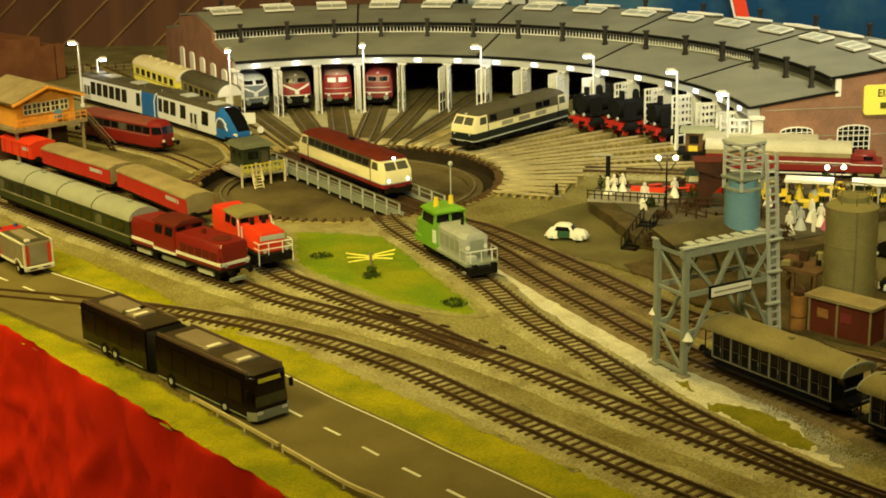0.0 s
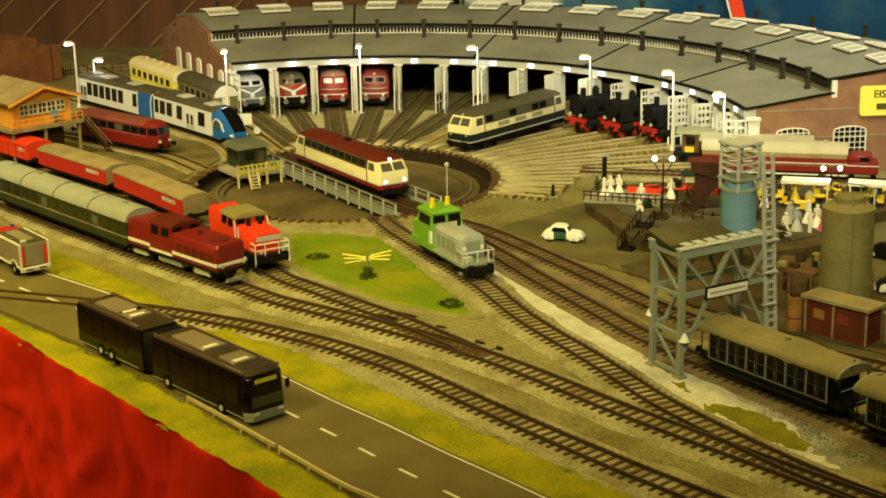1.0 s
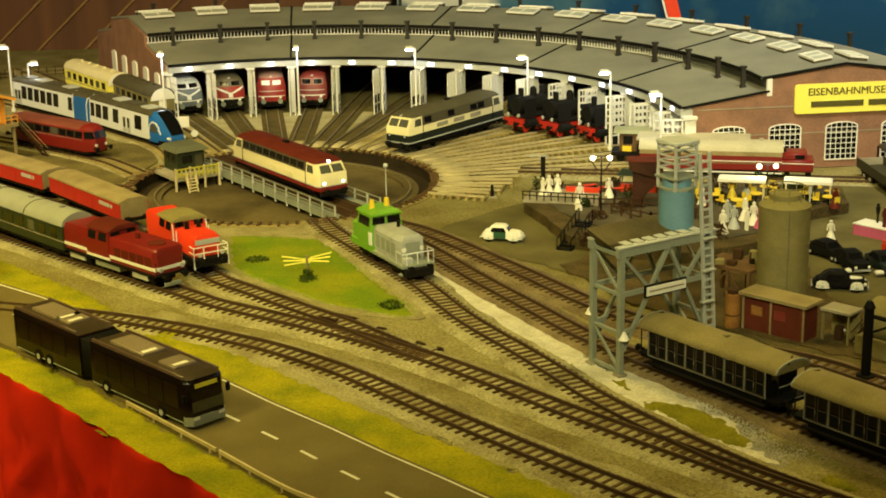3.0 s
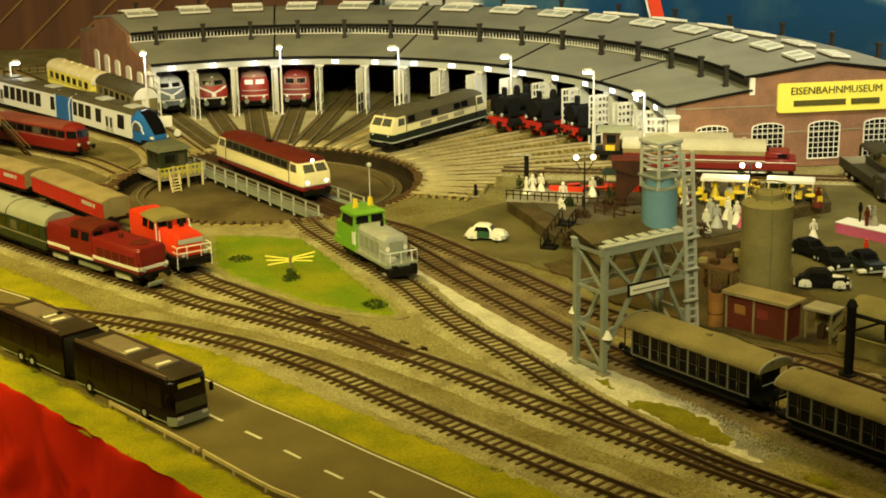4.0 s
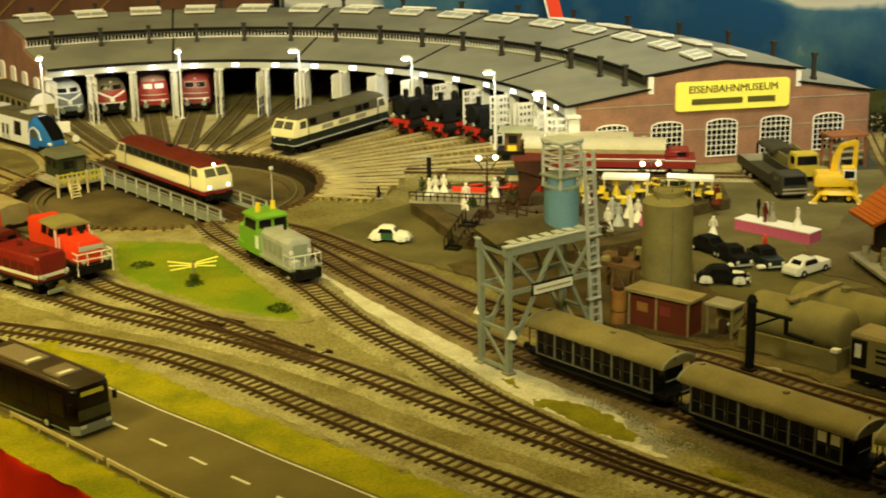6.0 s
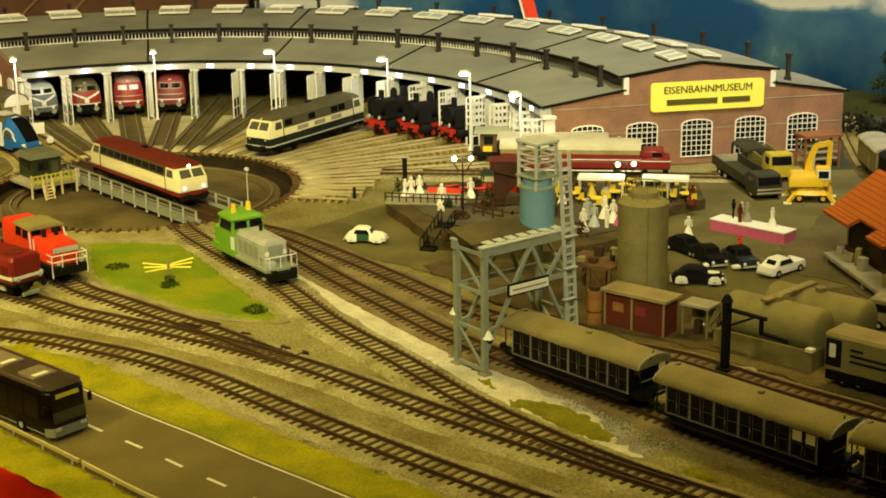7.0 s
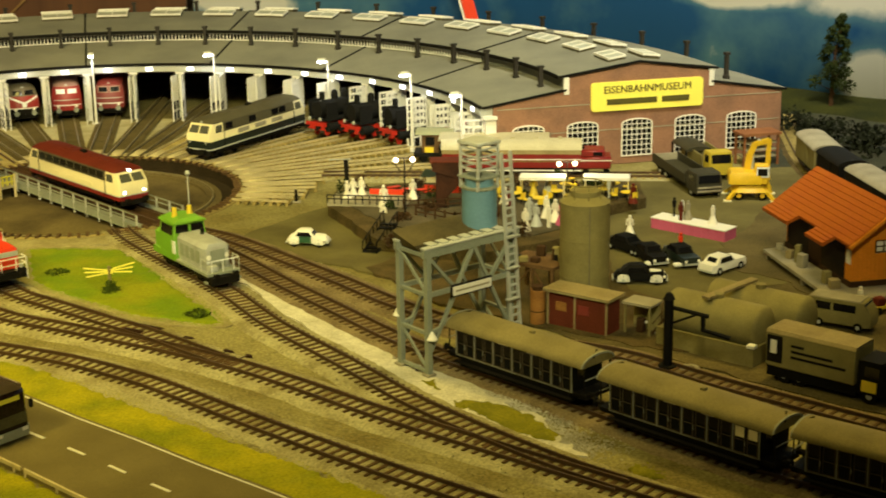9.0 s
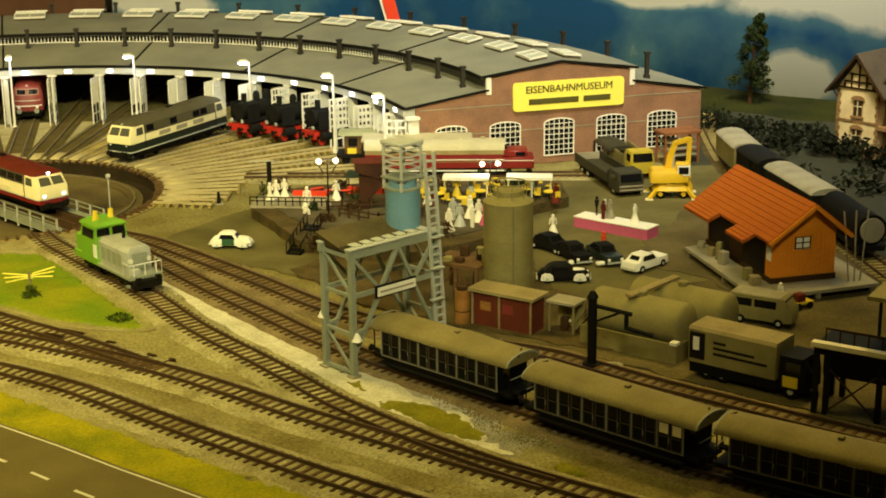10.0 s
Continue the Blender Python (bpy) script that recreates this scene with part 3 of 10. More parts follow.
# ---- tracks ----
TRACKS = {
    "A": [(-0.75, 1.395), (-0.60, 1.345), (-0.47, 1.310), (-0.39, 1.288), (-0.317, 1.265), (-0.2470, 1.2335), (-0.2115, 1.2140), (-0.1612, 1.1815), (-0.1128, 1.1400), (-0.0848, 1.1110), (-0.0450, 1.0645), (-0.0048, 1.0190), (0.0536, 0.9555), (0.0840, 0.9245), (0.15, 0.86), (0.25, 0.77)],
    "B": [(-0.77, 1.823), (-0.545, 1.604), (-0.400, 1.460), (-0.256, 1.3265), (-0.2236, 1.2960), (-0.1707, 1.2595), (-0.1290, 1.2300), (-0.0870, 1.1990), (-0.0480, 1.1655), (-0.0170, 1.1355), (0.0159, 1.0995), (0.0550, 1.0545), (0.0846, 1.0235), (0.1054, 1.0020), (0.1383, 0.9690), (0.1720, 0.9350), (0.21, 0.897)],
    "C": [(-0.79, 1.982), (-0.548, 1.757), (-0.405, 1.612), (-0.325, 1.505), (-0.258, 1.407), (-0.2285, 1.3620), (-0.2045, 1.3370), (-0.1761, 1.3080), (-0.1482, 1.2790), (-0.1221, 1.2530), (-0.0960, 1.2240), (-0.0700, 1.1930), (-0.0440, 1.1620)],
    "D": [(-0.160, 1.570), (-0.143, 1.525), (-0.098, 1.437), (-0.053, 1.353), (-0.0150, 1.2620), (0.0072, 1.2175), (0.0255, 1.1850), (0.0428, 1.1535), (0.0610, 1.1180), (0.0800, 1.0800), (0.0955, 1.0530), (0.1165, 1.0210), (0.1430, 0.9830), (0.1735, 0.9430), (0.21, 0.903), (0.30, 0.815)],
    "E": [(-0.095, 1.560), (-0.062, 1.485), (-0.035, 1.432), (0.004, 1.354), (0.046, 1.277), (0.0865, 1.203), (0.1390, 1.1285), (0.1755, 1.0855), (0.2085, 1.0400), (0.2660, 0.9605), (0.3180, 0.9020), (0.3735, 0.8480), (0.46, 0.765)],
    "F": [(-0.116, 1.588), (-0.087, 1.552), (-0.048, 1.512), (-0.003, 1.445), (0.048, 1.365), (0.092, 1.292), (0.135, 1.235), (0.190, 1.185), (0.255, 1.137), (0.286, 1.102), (0.318, 1.063), (0.35, 1.028), (0.404, 0.970), (0.50, 0.870)],
}
RAIL_TOP = 0.0052
GAUGE = 0.0165
LINES = {k: smooth_line(v) for k, v in TRACKS.items()}


def sweep(bm, line, off, w, z0, z1):
    rows = []
    for x, y, a in line:
        c, s = math.cos(radians(a)), math.sin(radians(a))
        q = [(off - w / 2, z0), (off + w / 2, z0), (off + w / 2, z1), (off - w / 2, z1)]
        rows.append([bm.verts.new((x - s * o, y + c * o, z)) for o, z in q])
    for a, b in zip(rows, rows[1:]):
        for i in range(4):
            bm.faces.new((a[i], a[(i + 1) % 4], b[(i + 1) % 4], b[i]))
    bm.faces.new(rows[0])
    bm.faces.new(rows[-1][::-1])
    return bm


def ballast_bed(bm, line, half):
    rows = []
    for x, y, a in line:
        c, s = math.cos(radians(a)), math.sin(radians(a))
        row = []
        for o, z in ((-half, -0.002), (-half * 0.72, 0.0020), (half * 0.72, 0.0020), (half, -0.002)):
            o += 0.0022 * noise.noise((x * 120, y * 120, o * 300))
            row.append(bm.verts.new((x - s * o, y + c * o, z + 0.0004 * noise.noise((x * 300, y * 300, o)))))
        rows.append(row)
    for a, b in zip(rows, rows[1:]):
        for i in range(3):
            bm.faces.new((a[i], a[i + 1], b[i + 1], b[i]))
    return bm


SLEEPER = mesh_of("sleeper", B(-0.0014, 0.0014, -0.0140, 0.0140, 0.0, 0.0028, bevel=0.0003), "sleeper", 1.0)


def railway(line, label, singly=True, bed=True, half=0.026, rail="rail", stones="ballast", wood="dusty_sleeper"):
    t = new("railway_track")
    tagged(t, label, "railway track", "tracks of the yard")
    if bed:
        part("ballast_bed", ballast_bed(bmesh.new(), line, half), stones, t, scale=1)
    for o in (-GAUGE / 2, GAUGE / 2):
        part("rail", sweep(bmesh.new(), line, o, 0.0013, 0.0026, RAIL_TOP), rail, t, scale=1)
    if singly:
        for x, y, a in line:
            ob = new("sleeper", SLEEPER)
            ob.parent = t
            ob.matrix_local = pose(x, y, 0.0, 0, 0, a + random.uniform(-1.2, 1.2))
    else:
        bm = bmesh.new()
        for x, y, a in line:
            box(bm, -0.0016, 0.0016, -0.015, 0.015, 0.0, 0.0030, pose(x, y, 0.0, 0, 0, a))
        tagged(part("sleeper_bed", bm, wood, t, scale=1), kind="stuff")
    return t


for key, line in LINES.items():
    railway(line, {"A": "rusty single track curving across the road beside the grass", "B": "brown track under the green coach and red diesel", "C": "brown siding joining the main track at a turnout",
                   "D": "brown track leading off the turntable past the lawn", "E": "brown track running under the coaling gantry", "F": "brown track leaving the turntable towards the fuel depot"}[key], stones="dark_ballast" if key in "EF" else "ballast")


def at_track(key, x, y):
    """The pose on a track nearest to a place, heading along it."""
    px, py, a = min(LINES[key], key=lambda q: (q[0] - x) ** 2 + (q[1] - y) ** 2)
    return px, py, a

# rusty turnout parts
M["rust_dark"] = mat("oily_rust", (0.030, 0.012, 0.006), 0.7, var=0.4, spec=0.15)
for x, y, a, w, h in ((-0.1250, 1.2520, -35, 0.011, 0.006), (-0.1110, 1.2600, -35, 0.014, 0.004), (-0.0775, 1.2290, -38, 0.0050, 0.0020), (-0.0449, 1.1925, -45, 0.0050, 0.0020), (-0.0290, 1.1800, -45, 0.0034, 0.0014)):
    tm = thing("turnout_motor", x, y, 0.0, a, "dark rusty turnout motor box beside the rails", "turnout motor", "turnout motors")
    part("casing", B(-w, w, -h, h, 0, 0.0022, bevel=0.0006), "rust_dark", tm, scale=1)
    part("lid", B(-w * 0.8, w * 0.8, -h * 0.8, h * 0.8, 0.0022, 0.0028), "rust_dark", tm, scale=1)
    part("rod", bar(bmesh.new(), (0, -h, 0.0025), (0, -h - 0.008, 0.0025), 0.0008), "rail", tm, scale=1)

# ---- turntable ----
BRIDGE_TURN = -54.6
pit = thing("turntable_pit", *TURNTABLE, label="round turntable pit with a brown floor and a ring rail", category="turntable pit", kind="structure")


def ring_band(bm, profile, n=96, closed=True):
    """A body of revolution round z through (r, z) points, in metres."""
    rows = [[bm.verts.new((r * math.cos(math.tau * i / n), r * math.sin(math.tau * i / n), z)) for i in range(n)] for r, z in profile]
    pairs = list(zip(rows, rows[1:])) + ([(rows[-1], rows[0])] if closed else [])
    for a, b in pairs:
        for i in range(n):
            bm.faces.new((a[i], a[(i + 1) % n], b[(i + 1) % n], b[i]))
    return bm


PIT_Z = -0.011
bm = bmesh.new()
bmesh.ops.create_circle(bm, cap_ends=True, segments=96, radius=PIT_R + 0.001, matrix=Matrix.Translation((0, 0, PIT_Z)))
part("pit_floor", bm, "pit", pit, scale=1)
part("pit_wall", ring_band(bmesh.new(), [(PIT_R - 0.001, PIT_Z - 0.002), (PIT_R + 0.004, PIT_Z - 0.002), (PIT_R + 0.004, 0.0012), (PIT_R - 0.001, 0.0012)]), "pit_wall", pit, scale=1)
part("rim", ring_band(bmesh.new(), [(PIT_R + 0.004, -0.001), (PIT_R + 0.010, -0.001), (PIT_R + 0.010, 0.0018), (PIT_R + 0.004, 0.0018)]), "dusty_sleeper", pit, "brown timber rim", scale=1)
part("ring_ledge", ring_band(bmesh.new(), [(PIT_R * 0.80, PIT_Z - 0.001), (PIT_R * 0.9, PIT_Z - 0.001), (PIT_R * 0.9, PIT_Z + 0.003), (PIT_R * 0.80, PIT_Z + 0.003)]), "pit", pit, scale=1)
# dark ring added for the shadow along the foot of the pit wall
part("rim_shade", ring_band(bmesh.new(), [(PIT_R * 0.90, PIT_Z - 0.001), (PIT_R + 0.0005, PIT_Z - 0.001), (PIT_R + 0.0005, PIT_Z + 0.0008), (PIT_R * 0.90, PIT_Z + 0.0008)]), "pit_wall", pit, "dark ring painting the shade inside the rim", scale=1)
part("ring_rail", ring_band(bmesh.new(), [(PIT_R * 0.84, PIT_Z + 0.002), (PIT_R * 0.85, PIT_Z + 0.002), (PIT_R * 0.85, PIT_Z + 0.0055), (PIT_R * 0.84, PIT_Z + 0.0055)]), "rail_dull", pit, scale=1)
for i in range(72):
    a = math.tau * i / 72
    ob = new("chair", bpy.data.meshes["rail_chair"] if "rail_chair" in bpy.data.meshes else mesh_of("rail_chair", B(-0.0025, 0.0025, -0.0010, 0.0010, 0, 0.0025), "pit", 1.0))
    ob.parent = pit
    ob.matrix_local = pose(PIT_R * 0.845 * math.cos(a), PIT_R * 0.845 * math.sin(a), PIT_Z + 0.001, 0, 0, math.degrees(a))

STUB = mesh_of("rim_sleeper", B(-0.0050, 0.0070, -0.0017, 0.0017, 0.0004, 0.0030, bevel=0.0003), "sleeper", 1.0)
for i in range(110):
    a = math.tau * i / 110 + random.uniform(-0.008, 0.008)
    ob = new("rim_sleeper", STUB)
    ob.parent = pit
    r = PIT_R + 0.002 + random.uniform(-0.0012, 0.0012)
    ob.matrix_local = pose(r * math.cos(a), r * math.sin(a), random.uniform(0.0, 0.0006), 0, 0, math.degrees(a) + random.uniform(-4, 4))

bridge = thing("turntable_bridge", *TURNTABLE, turn=BRIDGE_TURN, label="grey steel turntable bridge with railings and a dark track deck", category="turntable bridge")
HB = PIT_R - 0.005
part("deck", B(-HB, HB, -0.021, 0.021, -0.0035, 0.0012), "brown", bridge, "dark timber deck", scale=1)
for y in (-0.017, 0.017):
    part("girder", stack(bmesh.new(), [[(-HB, y - 0.002, -0.004), (HB, y - 0.002, -0.004), (HB * 0.8, y - 0.002, -0.0085), (-HB * 0.8, y - 0.002, -0.0085)],
                                       [(-HB, y + 0.002, -0.004), (HB, y + 0.002, -0.004), (HB * 0.8, y + 0.002, -0.0085), (-HB * 0.8, y + 0.002, -0.0085)]]), "grey_steel", bridge, scale=1)
for y in (-GAUGE / 2, GAUGE / 2):
    part("rail", B(-HB, HB, y - 0.0007, y + 0.0007, 0.001, RAIL_TOP), "rail", bridge, scale=1)
for y in (-0.024, 0.024):
    part("walkway", B(-HB, HB, y - 0.004, y + 0.004, 0.0005, 0.0022), "grey_steel", bridge, "grey steel walkway", scale=1)
    e = math.copysign(0.0275, y)
    for zz in (0.0075, 0.0125):
        part("handrail", B(-HB * 0.9, HB * 0.98, e - 0.0005, e + 0.0005, zz, zz + 0.0009), "grey_steel", bridge, scale=1)
    part("fascia", B(-HB * 0.95, HB * 0.98, e - 0.0006, e + 0.0002, -0.0045, 0.0022), "grey_steel", bridge, scale=1)
    for k in range(13):
        x = -HB * 0.9 + HB * 1.88 * k / 12
        part("railing_post", bar(bmesh.new(), (x, e, -0.008), (x, e, 0.0134), 0.0016), "pale_grey", bridge, scale=1)
for x in (-HB * 0.86, HB * 0.86):
    for y in (-0.02, 0.02):
        part("wheel", rod(bmesh.new(), (x, y - 0.001, PIT_Z + 0.0085), (x, y + 0.001, PIT_Z + 0.0085), 0.0030, 12), "iron", bridge, scale=1)

hut = thing("control_hut", -0.327, 1.791, turn=BRIDGE_TURN, label="dark green control hut with yellow railings and white steps", category="hut")
part("platform", B(-0.030, 0.034, -0.036, 0.020, 0.000, 0.003), "concrete", hut, scale=1)
for x, y in ((-0.026, -0.032), (0.030, -0.032), (0.03, 0.016)):
    part("leg", B(x - 0.001, x + 0.001, y - 0.001, y + 0.001, -0.011, 0.0), "iron", hut, scale=1)
part("cabin", B(-0.030, 0.006, -0.020, 0.014, 0.003, 0.028), "bottle_green", hut, scale=1)
part("roof", stack(bmesh.new(), [[(-0.035, -0.025, 0.027), (0.011, -0.025, 0.027), (0.011, 0.019, 0.027), (-0.035, 0.019, 0.027)], [(-0.029, -0.019, 0.0325), (0.005, -0.019, 0.0325), (0.005, 0.013, 0.0325), (-0.029, 0.013, 0.0325)]]), "hut_roof", hut, scale=1)
for x in (-0.020, -0.006):
    part("window", B(x - 0.004, x + 0.004, -0.0206, -0.0194, 0.013, 0.021), "glass", hut, scale=1)
part("window", B(0.0057, 0.0066, -0.014, -0.002, 0.013, 0.022), "glass", hut, scale=1)
part("door", B(0.0057, 0.0066, 0.002, 0.011, 0.003, 0.022), "roof_dark", hut, scale=1)
for k in range(10):
    y = -0.034 + 0.0054 * k
    part("baluster", B(0.0335, 0.0345, y - 0.0009, y + 0.0009, 0.003, 0.0135), "bus_board", hut, "dull yellow baluster", scale=1)
for zz in (0.013, 0.0065):
    part("handrail", B(0.0332, 0.0348, -0.036, 0.018, zz, zz + 0.0013), "bus_board", hut, "dull yellow handrail", scale=1)
for y in (-0.036, -0.018, 0.0, 0.018):
    part("post", B(0.0330, 0.0350, y - 0.0010, y + 0.0010, -0.012, 0.0155), "rail_cream", hut, scale=1)
for y in (-0.024, -0.013):
    part("stair_string", bar(bmesh.new(), (0.035, y, 0.004), (0.049, y - 0.003, -0.011), 0.0012), "rail_cream", hut, scale=1)
    part("stair_rail", bar(bmesh.new(), (0.035, y, 0.013), (0.049, y - 0.003, -0.002), 0.0009), "rail_cream", hut, scale=1)
for k in range(5):
    t = (k + 0.5) / 5
    part("tread", B(0.034 + 0.014 * t, 0.037 + 0.014 * t, -0.024 - 0.003 * t, -0.013 - 0.003 * t, 0.003 - 0.014 * t, 0.0038 - 0.014 * t), "rail_cream", hut, scale=1)

# ---- tracks round the turntable ----
for k in range(STALLS):
    a = FIRST + STEP * (k + 0.5)
    q = polar(a, 0.71)
    v = (Vector(q[:2]) - Vector(TURNTABLE)).normalized()
    p = Vector(TURNTABLE) + v * (PIT_R + 0.006)
    n = int((Vector(q[:2]) - p).length / 0.009)
    h = math.degrees(math.atan2(v.y, v.x))
    # right-hand tracks get the pale rail colour that paints their glints
    railway([(p.x + v.x * 0.009 * i, p.y + v.y * 0.009 * i, h) for i in range(n)], "radial track from the turntable into a roundhouse stall", singly=False, bed=False, rail="rail_dull" if k < 6 else "rail_shiny", wood="sooty_sleeper" if k < 6 else "dusty_sleeper")

for k in range(4):
    h = 4.6 - 7.4 * k
    v = Vector((math.cos(radians(h)), math.sin(radians(h))))
    p = Vector(TURNTABLE) + v * (PIT_R + 0.006)
    railway([(p.x + v.x * 0.009 * i, p.y + v.y * 0.009 * i, h) for i in range(11 - k)], "short radial stub track beside the turntable", singly=False, bed=False, rail="rail_shiny")

WEST = {
    "railbus": [(-0.385, 1.775), (-0.44, 1.845), (-0.52, 1.912), (-0.66, 2.010), (-0.90, 2.18)],
    "dmu": [(-0.352, 1.835), (-0.39, 1.925), (-0.47, 2.02), (-0.60, 2.155), (-0.85, 2.40)],
    "yellow": [(-0.315, 1.875), (-0.37, 1.99), (-0.45, 2.12), (-0.56, 2.27), (-0.72, 2.50)],
    "spare": [(-0.385, 1.700), (-0.46, 1.745), (-0.56, 1.81), (-0.70, 1.90), (-0.92, 2.05)],
}
for k, v in WEST.items():
    LINES[k] = smooth_line(v, 0.009)
    railway(LINES[k], "brown siding west of the turntable", singly=False, half=0.022)

# ---- roundhouse ----
house = thing("roundhouse", HUB[0], HUB[1], label="brick roundhouse with a stepped grey roof, white doors and skylights", category="roundhouse")


def widen(a):
    """The house grows slightly wider towards the gable."""
    return 1 + 0.018 * min(1.0, max(0.0, (a - 40) / 41.75))


def ppt(a, r, z):
    r *= widen(a)
    a = radians(a)
    return (r * math.sin(a), r * math.cos(a), z)


def ring_sector(bm, a0, a1, prof, n=6):
    """A solid swept round the hub from a0 to a1 degrees through a closed (r, z) outline."""
    return stack(bm, [[ppt(a0 + (a1 - a0) * i / n, r, z) for r, z in prof] for i in range(n + 1)])


A_END = FIRST + STEP * STALLS
for k in range(0, STALLS, 3):
    a0, a1 = FIRST + STEP * k, FIRST + STEP * (k + 3)
    part("front_roof", ring_sector(bmesh.new(), a0, a1, [(R_FRONT - 0.012, 0.0735), (R_STEP, 0.0885), (R_STEP, 0.0915), (R_FRONT - 0.012, 0.0765)]), "roof_felt", house, scale=1)
    part("upper_roof", ring_sector(bmesh.new(), a0, a1, [(R_STEP - 0.008, 0.1035), (R_RIDGE, 0.1165), (R_BACKSTEP + 0.008, 0.1035), (R_BACKSTEP + 0.008, 0.1065), (R_RIDGE, 0.1195), (R_STEP - 0.008, 0.1065)]), "roof_felt", house, scale=1)
    part("back_roof", ring_sector(bmesh.new(), a0, a1, [(R_BACKSTEP, 0.0885), (R_BACK + 0.006, 0.0735), (R_BACK + 0.006, 0.0765), (R_BACKSTEP, 0.0915)]), "roof_felt", house, scale=1)
    if k:
        for r0, z0, r1, z1 in ((R_FRONT - 0.012, 0.077, R_STEP, 0.092), (R_STEP - 0.008, 0.107, R_RIDGE, 0.12), (R_RIDGE, 0.12, R_BACKSTEP + 0.008, 0.107)):
            part("roof_seam", bar(bmesh.new(), ppt(a0, r0, z0), ppt(a0, r1, z1), 0.0022, 0.0014), "dark", house, "black roof seam", scale=1)
    part("eave_strip", ring_sector(bmesh.new(), a0, a1, [(R_FRONT - 0.0150, 0.0740), (R_FRONT - 0.0118, 0.0740), (R_FRONT - 0.0118, 0.0768), (R_FRONT - 0.0150, 0.0768)]), "iron", house, scale=1)
    part("lintel", ring_sector(bmesh.new(), a0, a1, [(R_FRONT - 0.0135, 0.0655), (R_FRONT + 0.003, 0.0655), (R_FRONT + 0.003, 0.0755), (R_FRONT - 0.0135, 0.0728)]), "pale_grey", house, "pale grey lintel over the stalls", scale=1)
    part("upper_eave", ring_sector(bmesh.new(), a0, a1, [(R_STEP - 0.0095, 0.1025), (R_STEP - 0.0078, 0.1025), (R_STEP - 0.0078, 0.1068), (R_STEP - 0.0095, 0.1068)]), "iron", house, scale=1)
    part("clerestory_wall", ring_sector(bmesh.new(), a0, a1, [(R_STEP + 0.001, 0.090), (R_STEP + 0.003, 0.090), (R_STEP + 0.003, 0.105), (R_STEP + 0.001, 0.105)]), "glass" if k < 9 else "roof_felt", house, scale=1)
    if k < 12:
        for zz in (0.0918, 0.1005):
            part("clerestory_rail", ring_sector(bmesh.new(), a0, a1, [(R_STEP - 0.0012, zz), (R_STEP + 0.0008, zz), (R_STEP + 0.0008, zz + 0.0013), (R_STEP - 0.0012, zz + 0.0013)]), "white", house, scale=1)
SLAT = mesh_of("clerestory_slat", B(-0.0007, 0.0007, -0.0006, 0.0006, 0.0925, 0.101), "white", 1.0)
for i in range(12 * 14):
    a = FIRST + STEP * (i + 0.5) / 14
    ob = new("clerestory_slat", SLAT)
    ob.parent = house
    ob.matrix_local = pose(*ppt(a, R_STEP - 0.0002, 0), 0, 0, -a)
part("back_step_wall", ring_sector(bmesh.new(), FIRST, A_END, [(R_BACKSTEP - 0.003, 0.09), (R_BACKSTEP - 0.001, 0.09), (R_BACKSTEP - 0.001, 0.105), (R_BACKSTEP - 0.003, 0.105)], 30), "brick", house, scale=1)
part("back_wall", ring_sector(bmesh.new(), FIRST, A_END, [(R_BACK - 0.004, -0.001), (R_BACK, -0.001), (R_BACK, 0.0755), (R_BACK - 0.004, 0.0755)], 30), "brick", house, scale=1)


def local(a):
    """x outwards along the wall's radius, y along increasing angle, for a wall at a degrees."""
    return Matrix.Rotation(radians(90 - a), 4, "Z") @ Matrix.Diagonal((widen(a), 1, 1, 1))


def end_wall(a, side):
    """The stepped gable: an outline in (r, z), thick along the angle."""
    out = [(R_FRONT, 0), (R_BACK, 0), (R_BACK, 0.0735), (R_BACKSTEP, 0.0885), (R_BACKSTEP, 0.1030), (R_RIDGE, 0.1160), (R_STEP, 0.1030), (R_STEP, 0.0885), (R_FRONT, 0.0750)]
    y0, y1 = (-0.0015, 0.0030) if side < 0 else (-0.0030, 0.0015)
    bm = stack(bmesh.new(), [[(r, y0, z) for r, z in out], [(r, y1, z) for r, z in out]])
    bm.transform(local(a))
    return bm


part("gable_wall", end_wall(A_END, 1), "brick", house, "red brick gable wall", scale=1)
part("end_wall", end_wall(FIRST, -1), "brick", house, "red brick end wall", scale=1)


def turned(bm, a):
    bm.transform(local(a))
    return bm


YG = -0.0030   # the gable's outer face: local -y of the angle frame at A_END
for r0, z0, r1, z1 in ((R_FRONT - 0.012, 0.0765, R_STEP, 0.0915), (R_STEP - 0.008, 0.1065, R_RIDGE, 0.1195), (R_RIDGE, 0.1195, R_BACKSTEP + 0.008, 0.1065), (R_BACKSTEP, 0.0915, R_BACK + 0.006, 0.0765)):
    part("verge", turned(bar(bmesh.new(), (r0, YG, z0 - 0.001), (r1, YG, z1 - 0.001), 0.0035, 0.0022), A_END), "iron", house, scale=1)
for r in (R_STEP, R_BACKSTEP):
    part("pilaster_cap", turned(B(r - 0.003, r + 0.003, YG - 0.001, YG + 0.003, 0.085, 0.1045), A_END), "white", house, scale=1)
for r0, r1, z in ((R_FRONT + 0.004, R_BACK - 0.002, 0.0715), (R_FRONT + 0.004, R_BACK - 0.002, 0.0405)):
    part("string_course", turned(B(r0, r1, YG - 0.0005, YG + 0.0008, z, z + 0.0011), A_END), "concrete", house, scale=1)


